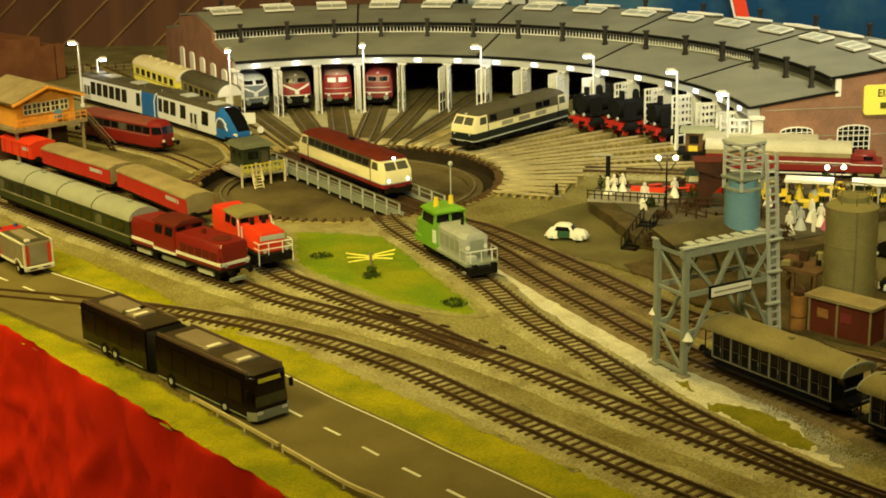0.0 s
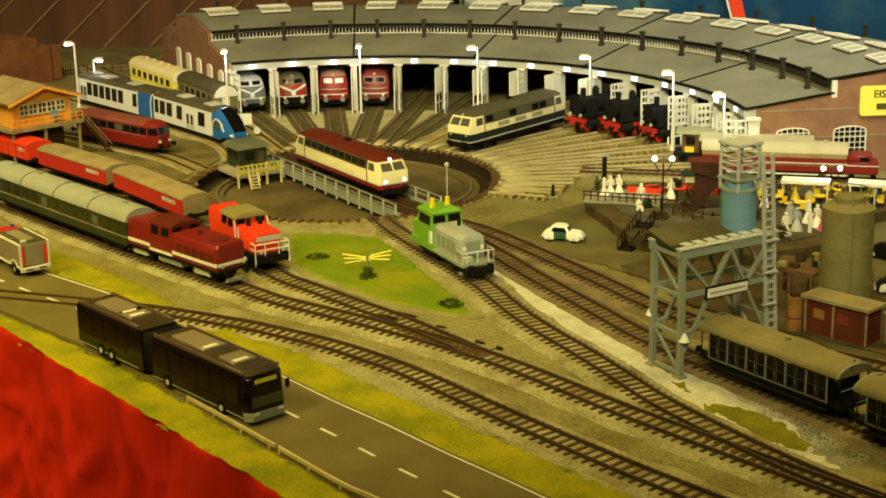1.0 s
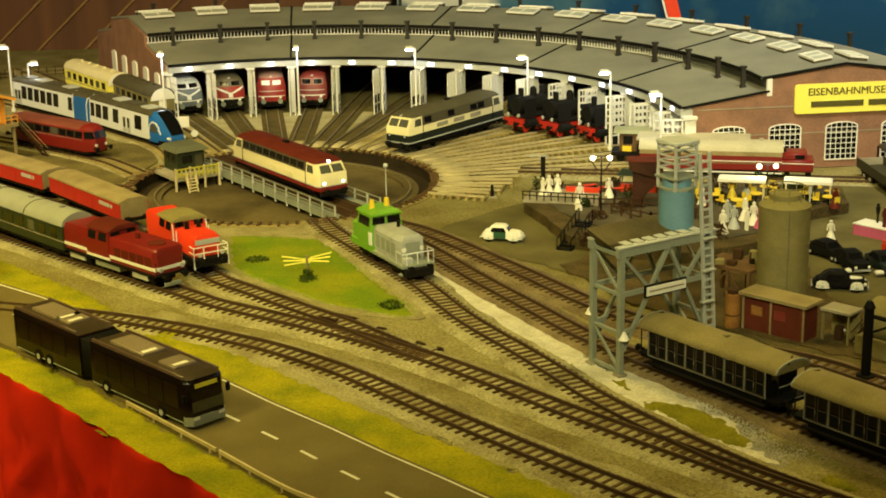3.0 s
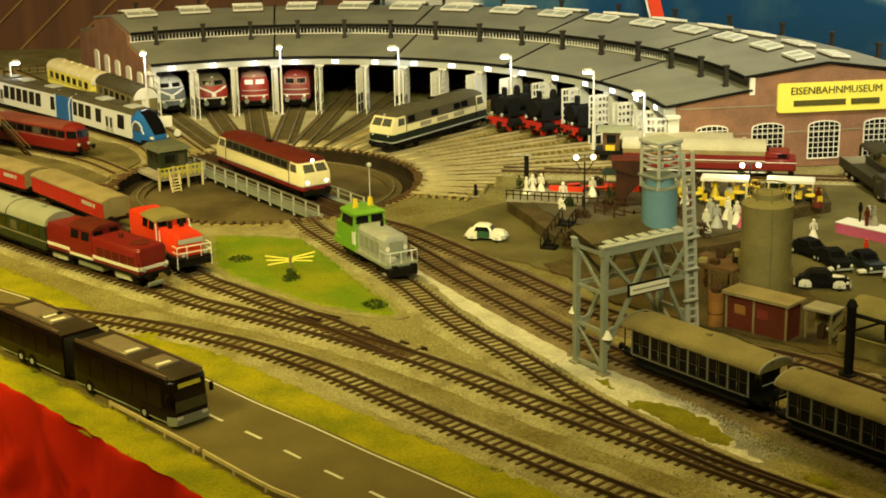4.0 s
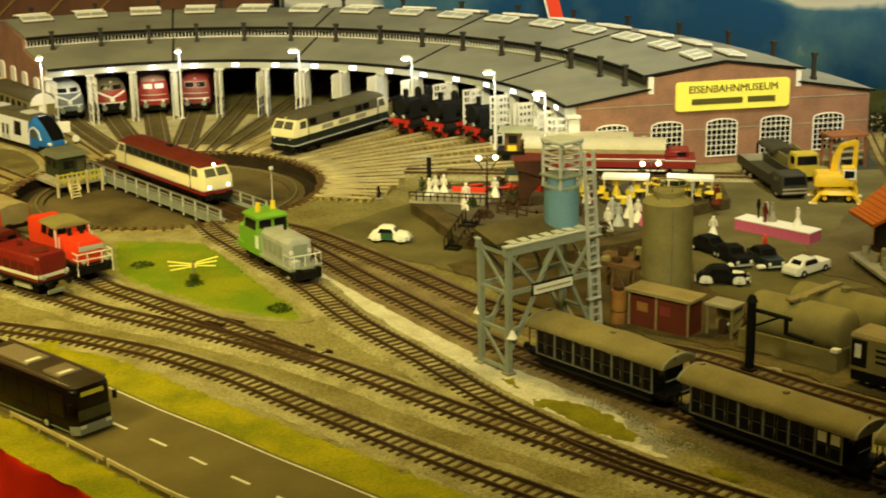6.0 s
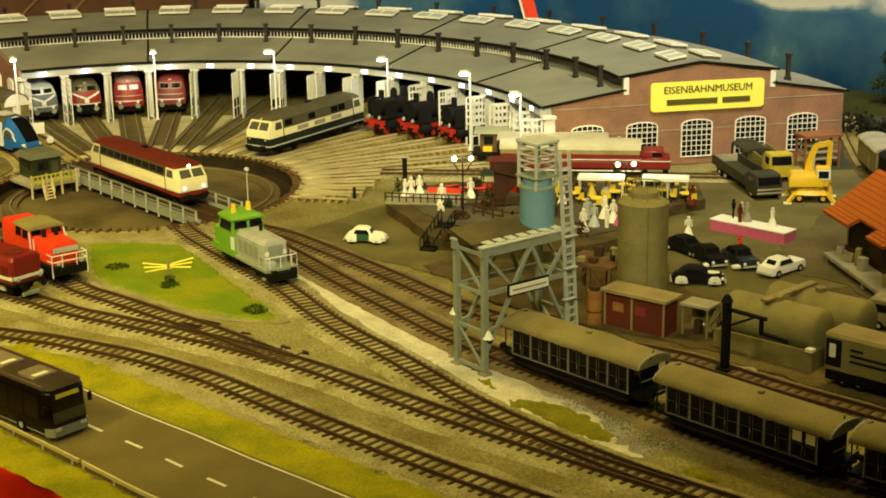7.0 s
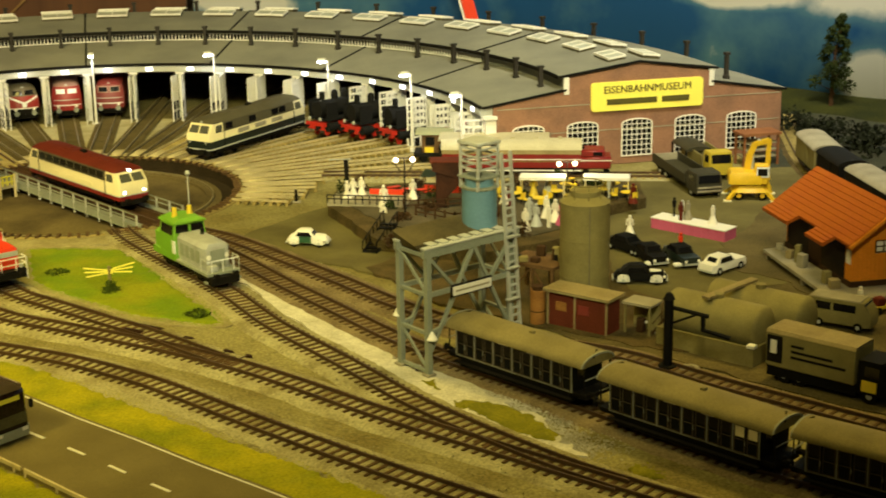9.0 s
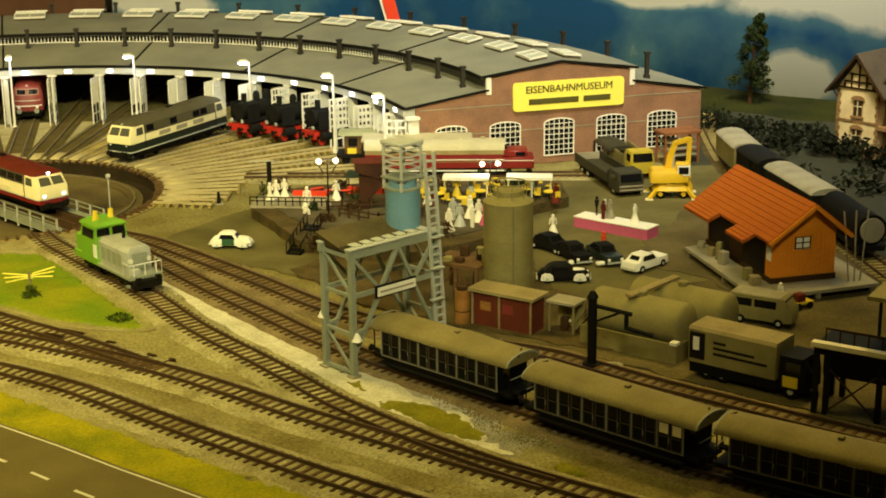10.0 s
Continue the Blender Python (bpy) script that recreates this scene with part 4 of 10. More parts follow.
def house_window(r0, r1, z0, z1, rise, cols, rows_, a, y, pane="glass", bars="white"):
    """An arched window with white glazing bars: pane, frame, bars."""
    w = thing("window", 0, 0)
    w.parent = house
    rm, n = (r0 + r1) / 2, 8
    arch = [(rm - (r1 - r0) / 2 * math.cos(math.pi * i / n), z1 - rise + rise * math.sin(math.pi * i / n)) for i in range(n + 1)]
    out = [(r0, z0)] + arch + [(r1, z0)]
    part("pane", turned(stack(bmesh.new(), [[(r, y - 0.0002, z) for r, z in out], [(r, y + 0.0015, z) for r, z in out]]), a), pane, w, scale=1)
    bm = bmesh.new()
    for (ra, za), (rb, zb) in zip(out, out[1:] + out[:1]):
        bar(bm, (ra, y - 0.0006, za), (rb, y - 0.0006, zb), 0.0013, 0.0013)
    part("window_frame", turned(bm, a), "white", w, scale=1)
    bm = bmesh.new()
    for i in range(1, cols):
        r = r0 + (r1 - r0) * i / cols
        top = z1 - rise + rise * math.sqrt(max(0, 1 - ((r - rm) / ((r1 - r0) / 2)) ** 2))
        bar(bm, (r, y - 0.0005, z0), (r, y - 0.0005, top), 0.0007)
    for i in range(1, rows_):
        z = z0 + (z1 - z0) * i / rows_
        bar(bm, (r0, y - 0.0005, z), (r1, y - 0.0005, z), 0.0007)
    part("glazing_grid", turned(bm, a), bars, w, scale=1)


for r in (0.4855, 0.5495, 0.6145, 0.679, 0.7425):
    house_window(r - 0.0180, r + 0.0180, 0.009, 0.0520, 0.005, 6, 7, A_END, YG)
for k in range(5):
    r = 0.475 + 0.055 * k
    house_window(r - 0.011, r + 0.011, 0.015, 0.0600, 0.003, 4, 9, FIRST, 0.0034, "white", "concrete")

# sign on the gable
sign = thing("museum_sign", HUB[0], HUB[1], label="yellow sign board with dark lettering on the brick gable", category="sign")
r0, r1, z0, z1 = 0.5585, 0.693, 0.0633, 0.0965
out = []
for (cr, cz), s in zip(((r1, z1), (r0, z1), (r0, z0), (r1, z0)), (0, 90, 180, 270)):
    ox, oz = cr + (-0.004 if cr == r1 else 0.004), cz + (-0.004 if cz == z1 else 0.004)
    out += [(ox + 0.004 * math.cos(radians(s + t)), oz + 0.004 * math.sin(radians(s + t))) for t in (0, 30, 60, 90)]
part("board", turned(stack(bmesh.new(), [[(r, YG - 0.0028, z) for r, z in out], [(r, YG + 0.0002, z) for r, z in out]]), A_END), "sign_yellow", sign, scale=1)


def lettering(text, size, material, parent, m, name="lettering"):
    """Flat letters of the built-in font, centred, at the pose m below parent."""
    cu = bpy.data.curves.new(name, "FONT")
    cu.body, cu.size, cu.align_x, cu.align_y, cu.extrude, cu.resolution_u = text, size, "CENTER", "CENTER", size * 0.02, 2
    cu.offset = 0.0
    tmp = new(name, cu)
    bpy.context.view_layer.update()
    me = bpy.data.meshes.new_from_object(tmp.evaluated_get(bpy.context.evaluated_depsgraph_get()))
    bpy.data.objects.remove(tmp)
    me.materials.clear()
    me.materials.append(M[material])
    ob = new(name, me)
    ob.parent = parent
    ob.matrix_local = m
    return ob


stand = local(A_END) @ Matrix.Translation(((r0 + r1) / 2, YG - 0.0030, 0.0873)) @ Matrix.Rotation(radians(90), 4, "X")
lettering("EISENBAHNMUSEUM", 0.0118, "sign_ink", sign, stand @ Matrix.Diagonal((0.98, 1, 1, 1)))
lettering("EISENBAHNMUSEUM", 0.0118, "sign_ink", sign, stand @ Matrix.Translation((0.00035, 0.0002, 0.0001)) @ Matrix.Diagonal((0.98, 1, 1, 1)))
for c0, c1 in ((0.577, 0.637), (0.643, 0.676)):
    part("text_bar", turned(B(c0, c1, YG - 0.0034, YG - 0.0027, 0.0705, 0.0770), A_END), "sign_ink", sign, scale=1)

# posts and open doors
for k in range(STALLS + 1):
    a = FIRST + STEP * k + (0.0 if k < 4 else 0.7 if k == 4 else 1.6 if k < STALLS else 0.3)
    bm = B(-0.0022, 0.0022, R_FRONT - 0.009, R_FRONT + 0.003, 0, 0.0660)
    box(bm, -0.0060, 0.0060, R_FRONT - 0.0125, R_FRONT + 0.0035, 0.0625, 0.0656)
    bm.transform(Matrix.Rotation(radians(-a), 4, "Z") @ Matrix.Diagonal((1, widen(a), 1, 1)))
    part("door_post", bm, "white", house, "white door post", scale=1)
    for sgn in (-1, 1):
        if (k == 0 and sgn < 0) or (k == STALLS and sgn > 0):
            continue
        d = thing("stall_door", 0, 0)
        d.parent = house
        d.matrix_local = Matrix.Rotation(radians(-a), 4, "Z") @ pose(0.0034 * sgn, R_FRONT * widen(a) - 0.010, 0, 0, 0, -90 + (7 if k > 4 else 0) * sgn)
        bm = bmesh.new()
        for x in (0.0010, 0.0117, 0.0226):
            box(bm, x - 0.0011, x + 0.0011, -0.0006, 0.0006, 0.002, 0.0620)
        for z in (0.0025, 0.016, 0.0290, 0.0375, 0.0455, 0.0535, 0.0613):
            box(bm, 0, 0.0236, -0.0006, 0.0006, z - 0.0010, z + 0.0010)
        for x in (0.0062, 0.0173):
            box(bm, x - 0.0004, x + 0.0004, -0.0005, 0.0005, 0.029, 0.0613)
        part("door_frame", bm, "white", d, "white glazed door frame", scale=1)
        if 4 <= k <= 9:
            part("door_pane", B(0.001, 0.0228, -0.0002, 0.0002, 0.029, 0.0612), "white", d, scale=1)
        part("door_panel", B(0.001, 0.0228, -0.0003, 0.0003, 0.003, 0.0288), "iron", d, scale=1)

for k in range(STALLS):
    a = FIRST + STEP * (k + 0.5)
    bm = B(-0.0042, 0.0042, R_FRONT - 0.0148, R_FRONT - 0.0134, 0.0672, 0.0715)
    bm.transform(Matrix.Rotation(radians(-a), 4, "Z") @ Matrix.Diagonal((1, widen(a), 1, 1)))
    part("stall_lamp", bm, "stall_lamp", house, "small lit white lamp over the stall", scale=1)
    if k < 4:
        d = bpy.data.lights.new("stall_light", "POINT")
        d.energy, d.color, d.shadow_soft_size = 0.010, (1.0, 0.95, 0.85), 0.004
        new("stall_light", d).matrix_world = pose(*polar(a, R_FRONT - 0.022, 0.066))

# chimneys, skylights
bm = B(-0.0022, 0.0022, -0.0022, 0.0022, 0, 0.0235)
box(bm, -0.0032, 0.0032, -0.0032, 0.0032, 0.0225, 0.0250)
box(bm, -0.0030, 0.0030, -0.0030, 0.0030, -0.003, 0.0030)
CHIM = mesh_of("roof_vent", bm, "vent_black", 1.0)
bm = B(-0.0205, 0.0205, -0.011, 0.011, -0.004, 0.0030)
SKY = mesh_of("skylight_box", bm, "roof_dark", 1.0)
SKYTOP = mesh_of("skylight_pane", B(-0.0195, 0.0195, -0.0102, 0.0102, 0.0024, 0.0036), "pane_grey", 1.0)
bm = bmesh.new()
for y in (-0.0105, 0.0105):
    box(bm, -0.0212, 0.0212, y - 0.0009, y + 0.0009, 0.0020, 0.0046)
for x in (-0.0204, 0.0, 0.0204):
    box(bm, x - 0.0008, x + 0.0008, -0.0096, 0.0096, 0.0022, 0.0044)
SKYRIM = mesh_of("skylight_frame", bm, "white", 1.0)
for k in range(STALLS):
    a = FIRST + STEP * (k + 0.5)
    ob = new("roof_vent", CHIM)
    ob.parent = house
    ob.matrix_local = pose(*ppt(a, 0.513, 0.0885), 0, 0, -a)
    ob = new("roof_vent", CHIM)
    ob.parent = house
    ob.matrix_local = pose(*ppt(a + 1.8, 0.735, 0.0870), 0, 0, -a) @ Matrix.Diagonal((1, 1, 1.25, 1))
    for r, s in ((0.598, 1), (0.640, -1)):
        sk = new("skylight", SKY)
        sk.parent = house
        sk.matrix_local = pose(*ppt(a, r, 0.1175), 0, 0, -a) @ pose(0, 0, 0, 7.5 * s)
        for nm, me in (("pane", SKYTOP), ("frame", SKYRIM)):
            new(nm, me).parent = sk

# ---- rail vehicles ----
def wheelset(t, xs, r=0.45, z=None, material="iron", hw=0.75):
    for x in xs:
        for y in (-hw, hw):
            part("wheel", rod(bmesh.new(), (x, y - 0.07, r), (x, y + 0.07, r), r, 12), material, t)


def bogie(t, x, half=1.5):
    b = part("bogie", B(x - half, x + half, -1.05, 1.05, 0.35, 0.95, bevel=0.1), "iron", t)
    for k in (-1, 1):
        for y in (-0.75, 0.75):
            part("wheel", rod(bmesh.new(), (x + k * half * 0.62, y - 0.08, 0.46), (x + k * half * 0.62, y + 0.08, 0.46), 0.46, 12), "iron", b)
    return b


def buffers(t, xs, hw=0.87, z=1.02):
    for x, s in xs:
        for y in (-hw, hw):
            bm = rod(bmesh.new(), (x, y, z), (x + 0.5 * s, y, z), 0.12)
            rod(bm, (x + 0.5 * s, y, z), (x + 0.58 * s, y, z), 0.25, 10)
            part("buffer", bm, "iron", t)


def side_windows(t, spans, hw, z0, z1, material="glass", name="window"):
    for x0, x1 in spans:
        for y in (-hw, hw):
            part(name, B(x0, x1, y - 0.03, y + 0.03, z0, z1), material, t)


def big_diesel(name, pos, label, lower, upper, roof, group=""):
    """A four-axle diesel with a cab at each end; cream body over a dark lower band."""
    x, y, a = pos
    t = thing(name, x, y, RAIL_TOP, a, label, "locomotive", group)
    L, hw = 7.75, 1.53
    green = name == "diesel_locomotive"
    zs = 1.85 if green else 1.42
    part("underframe", B(-L * 0.86, L * 0.86, -1.25, 1.25, 0.55, 1.0), "iron", t)
    part("lower_body", stack(bmesh.new(), [plan_ring(-L, L, hw - 0.02, 0.98, 0.25, 0.12, 0.25), plan_ring(-L, L, hw, zs, 0.25, 0.12, 0.25)]), lower, t)
    part("body", stack(bmesh.new(), [plan_ring(-L, L, hw + 0.01, zs, 0.3, 0.12, 0.3), plan_ring(-L, L, hw + 0.01, 2.42, 0.3, 0.12, 0.3), plan_ring(-L + 0.70, L - 0.70, hw - 0.10, 3.45, 0.3, 0.12, 0.3)]), upper, t)
    part("trim_line", stack(bmesh.new(), [plan_ring(-L - 0.01, L + 0.01, hw + 0.03, 1.05 if green else zs - 0.05, 0.28, 0.12, 0.28), plan_ring(-L - 0.01, L + 0.01, hw + 0.03, 1.16 if green else zs + 0.03, 0.28, 0.12, 0.28)]), "pale_grey", t)
    part("roof", stack(bmesh.new(), [plan_ring(-L + 0.66, L - 0.66, hw - 0.07, 3.45, 0.3, 0.12, 0.3), plan_ring(-L + 0.75, L - 0.75, hw * 0.86, 3.62, 0.35, 0.15, 0.35), plan_ring(-L + 0.95, L - 0.95, hw * 0.62, 3.82, 0.4, 0.2, 0.4), plan_ring(-L + 1.3, L - 1.3, hw * 0.25, 3.92, 0.5, 0.2, 0.5)]), roof, t)
    for x0 in (-3.4, -1.2, 1.2, 3.2):
        part("roof_fan", B(x0, x0 + 1.3, -0.5, 0.5, 3.80, 3.97, bevel=0.06), roof, t)
    part("exhaust", B(-0.5, 0.1, -0.2, 0.2, 3.85, 4.15), "iron", t)
    for s in (-1, 1):
        band = part("window_band", panel(bmesh.new(), (-5.7, s * (hw + 0.015), 2.55), (5.7, s * (hw + 0.015), 2.55), (5.7, s * (hw - 0.09), 3.46), (-5.7, s * (hw - 0.09), 3.46), 0.025), roof if green else "roof_dark", t, "dark band along the upper side")
        for k in (range(9) if not green else (1, 2, 5, 8)):
            x0 = -5.45 + 1.22 * k
            part("window", panel(bmesh.new(), (x0, s * (hw + 0.006), 2.72), (x0 + 1.06, s * (hw + 0.006), 2.72), (x0 + 1.06, s * (hw - 0.062), 3.3), (x0, s * (hw - 0.062), 3.3), 0.04), "glass", band)
        for k in range(3):
            part("side_grille", B(-3.6 + 2.7 * k, -1.9 + 2.7 * k, s * hw - 0.04, s * hw + 0.04, zs + 0.15, zs + 0.55), "concrete" if green else "cream", t)
        part("step_board", B(-L + 1.2, L - 1.2, s * 1.38 - 0.06, s * 1.38 + 0.06, 0.75, 0.85), "iron", t)
    for e in (-1, 1):
        for s in (-1, 1):
            part("cab_window", panel(bmesh.new(), (e * (L - 1.85), s * (hw + 0.004), 2.58), (e * (L - 0.85), s * (hw + 0.004), 2.58), (e * (L - 1.0), s * (hw - 0.075), 3.25), (e * (L - 1.85), s * (hw - 0.075), 3.25), 0.03), "bright_glass", t)
            part("windscreen", panel(bmesh.new(), (e * (L - 0.145), s * 0.1, 2.6), (e * (L - 0.145), s * 1.15, 2.6), (e * (L - 0.55), s * 1.05, 3.26), (e * (L - 0.55), s * 0.1, 3.26), 0.05), "bright_glass", t)
            part("headlight", rod(bmesh.new(), (e * (L - 0.02), s * 0.95, 1.72), (e * (L + 0.06), s * 0.95, 1.72), 0.105, 10), "lamp" if not green and e > 0 else "pale_grey", t)
            part("grab_rail", bar(bmesh.new(), (e * (L - 2.1), s * (hw + 0.05), 1.2), (e * (L - 2.1), s * (hw + 0.03), 2.6), 0.05), "iron", t)
            part("step", B(e * (L - 0.9) - 0.25, e * (L - 0.9) + 0.25, s * 1.35 - 0.15, s * 1.35 + 0.08, 0.45, 0.55), "iron", t)
        part("top_light", rod(bmesh.new(), (e * (L - 0.85), 0, 3.56), (e * (L - 0.60), 0, 3.56), 0.115, 10), "lamp" if not green and e > 0 else "pale_grey", t)
        part("front_skirt", B(min(e * (L - 0.3), e * L), max(e * (L - 0.3), e * L), -1.3, 1.3, 0.45, 0.98, bevel=0.05), "iron", t)
        bogie(t, e * 4.3, 1.75)
    part("fuel_tank", B(-1.9, 1.9, -1.2, 1.2, 0.35, 0.95, bevel=0.12), "iron", t)
    buffers(t, ((L - 0.05, 1), (-L + 0.05, -1)))
    return t


bd = (math.cos(radians(BRIDGE_TURN)), math.sin(radians(BRIDGE_TURN)))
big_diesel("passenger_locomotive", (TURNTABLE[0] + bd[0] * 0.014, TURNTABLE[1] + bd[1] * 0.014, BRIDGE_TURN), "cream and dark red diesel locomotive with lit lamps on the turntable", "dark_red", "cream", "roof_red").scale = (1.10, 1.05, 1.0)
v = Vector((-0.085 - 0.036, 1.858 - 2.020)).normalized()
big_diesel("diesel_locomotive", (-0.034, 1.927, math.degrees(math.atan2(v.y, v.x))), "cream and dark green diesel locomotive standing before the roundhouse", "teal_dark", "cream", "roof_dark").scale = (1.08, 1.06, 1.08)


def nose_ring(x0, x1, hw, z, bow, power=2.6):
    """Outline in plan at height z with a front that bows forward by bow."""
    n = 12
    front = [(x1 - bow * abs(2 * i / n - 1) ** power, hw * (2 * i / n - 1), z) for i in range(n + 1)]
    return [(x0, -hw, z)] + front + [(x0, hw, z)]


def nose_point(rings, y, z):
    """The x of the nose at y and height z, between the rings (x1, hw, z, bow)."""
    for (xa, ha, za, ba), (xb, hb, zb, bb) in zip(rings, rings[1:]):
        if za <= z <= zb:
            f = (z - za) / (zb - za)
            x, h, b = xa + (xb - xa) * f, ha + (hb - ha) * f, ba + (bb - ba) * f
            return x - b * min(1.0, abs(y) / h) ** 2.6
    return rings[-1][0]


def nose_diesel(pos, label, lower, upper, roof, skirt, frame_mat, pane, flat):
    """A streamlined diesel: a bowed nose with windscreens set into it, or with flat an upright cab front."""
    x, y, a = pos
    t = thing("stabled_locomotive", x, y, RAIL_TOP, a, label, "locomotive", "locomotives in the roundhouse")
    L, hw = 6.6, 1.5
    back = 0.12 if flat else 0.62
    rings = [(L, hw, 0.95, 0.5), (L + 0.04, hw, 1.5, 0.5), (L - 0.06, hw, 2.35, 0.55), (L - 0.16 - back * 0.35, hw * 0.97, 2.72, 0.5), (L - 0.26 - back, hw * 0.86, 3.42, 0.5), (L - 0.6 - back, hw * 0.72, 3.70, 0.5), (L - 1.3 - back, hw * 0.30, 3.92, 0.4)]
    cut = lambda *k: stack(bmesh.new(), [nose_ring(-L, rings[i][0], rings[i][1], rings[i][2], rings[i][3]) for i in k])
    part("underframe", B(-L, L - 0.3, -1.2, 1.2, 0.4, 0.95), "iron", t)
    part("skirt", cut(0, 1), skirt, t)
    part("body", cut(1, 2, 3), lower, t)
    part("upper_body", cut(3, 4), upper, t)
    part("roof", cut(4, 5, 6), roof, t)

    def strip_on(y0, z0, y1, z1, w, material, name, out=0.03, n=8, label=""):
        rows = []
        for i in range(n + 1):
            f = i / n
            yy, zz = y0 + (y1 - y0) * f, z0 + (z1 - z0) * f
            xa, xb = nose_point(rings, yy, zz), nose_point(rings, yy, zz + w)
            rows.append([(xa - 0.05, yy, zz), (xa + out, yy, zz), (xb + out, yy, zz + w), (xb - 0.05, yy, zz + w)])
        return part(name, stack(bmesh.new(), rows), material, t, label)

    for s in (-1, 1):
        wz = 2.66 if flat else 2.80
        fr = strip_on(s * 0.06, wz - 0.05, s * 1.16, wz - 0.05, 0.66 if flat else 0.60, frame_mat, "window_frame", 0.02)
        ws = strip_on(s * 0.16, wz + 0.05, s * 1.02, wz + 0.05, 0.47 if flat else 0.40, pane, "windscreen", 0.045)
        for k, (hz, hr) in enumerate(((1.22, 0.17), (1.02, 0.24))):
            hx = nose_point(rings, 0.9, 1.2)
            if k == 0:
                part("headlight", rod(bmesh.new(), (hx - 0.2, s * 0.9, hz + 0.18), (hx + 0.05, s * 0.9, hz + 0.18), hr, 12), "white", t)
            else:
                bm = rod(bmesh.new(), (hx - 0.1, s * 0.87, hz), (hx + 0.42, s * 0.87, hz), 0.12)
                rod(bm, (hx + 0.42, s * 0.87, hz), (hx + 0.50, s * 0.87, hz), 0.26, 14)
                part("buffer", bm, "grey_steel", t)
        part("step", B(L - 1.3, L - 0.7, s * 1.36 - 0.1, s * 1.36 + 0.1, 0.45, 0.55), "iron", t)
    if not flat:
        for s in (-1, 1):
            strip_on(s * 0.0, 1.92, s * 1.38, 2.52, 0.20, "silver_white", "chevron", 0.035, 10, "pale chevron")
        strip_on(-0.22, 1.62, 0.22, 1.62, 0.42, "silver_white", "chevron_tip", 0.03)
    else:
        strip_on(-1.3, 2.02, 1.3, 2.02, 0.07, "pale_grey", "stripe", 0.03, 12)
    strip_on(-1.4, 1.46, 1.4, 1.46, 0.10, "white", "waist_line", 0.035, 12)
    part("top_light", rod(bmesh.new(), (L - 0.9 - back, 0, 3.50), (L - 0.36 - back, 0, 3.50), 0.15, 10), "pale_grey", t)
    part("buffer_beam", B(L - 0.7, L - 0.05, -1.3, 1.3, 0.75, 1.0), "iron", t)
    part("coupling", rod(bmesh.new(), (L - 0.1, 0, 0.95), (L + 0.35, 0, 0.85), 0.09), "iron", t)
    bogie(t, L - 2.3)
    bogie(t, -L + 2.3)
    t.scale = (1.0, 1.12, 1.10)
    return t


for k, (lower, upper, roof, skirt, frame_mat, pane, flat, label) in enumerate((
        ("steel_blue", "silver_white", "silver_white", "steel_blue", "silver_white", "glass", False, "grey-blue streamlined diesel locomotive with a silver roof in a stall"),
        ("red_faded", "stable_olive", "stable_olive", "iron", "stable_olive", "glass", False, "dark red streamlined diesel locomotive with an olive roof and pale chevron"),
        ("red_faded", "red_faded", "roof_pale_red", "red_faded", "red_faded", "silver_white", True, "bright red diesel locomotive with bright windscreens"),
        ("dull_red", "dull_red", "dull_red", "dull_red", "roof_pale_red", "glass", True, "dull red diesel locomotive with pale window frames in its stall"))):
    a = FIRST + STEP * (k + 0.5)
    v = Vector(TURNTABLE) - Vector(polar(a, 0.6)[:2])
    p = polar(a, 0.512 + (0.006 if k == 0 else 0.0))
    nose_diesel((p[0], p[1], math.degrees(math.atan2(v.y, v.x))), label, lower, upper, roof, skirt, frame_mat, pane, flat)

# ---- hood locomotives, shunters, coaches ----
def handrail(t, pts, r=0.035, material="white", name="handrail"):
    bm = bmesh.new()
    for p, q in zip(pts, pts[1:]):
        rod(bm, p, q, r, 6)
    return part(name, bm, material, t)


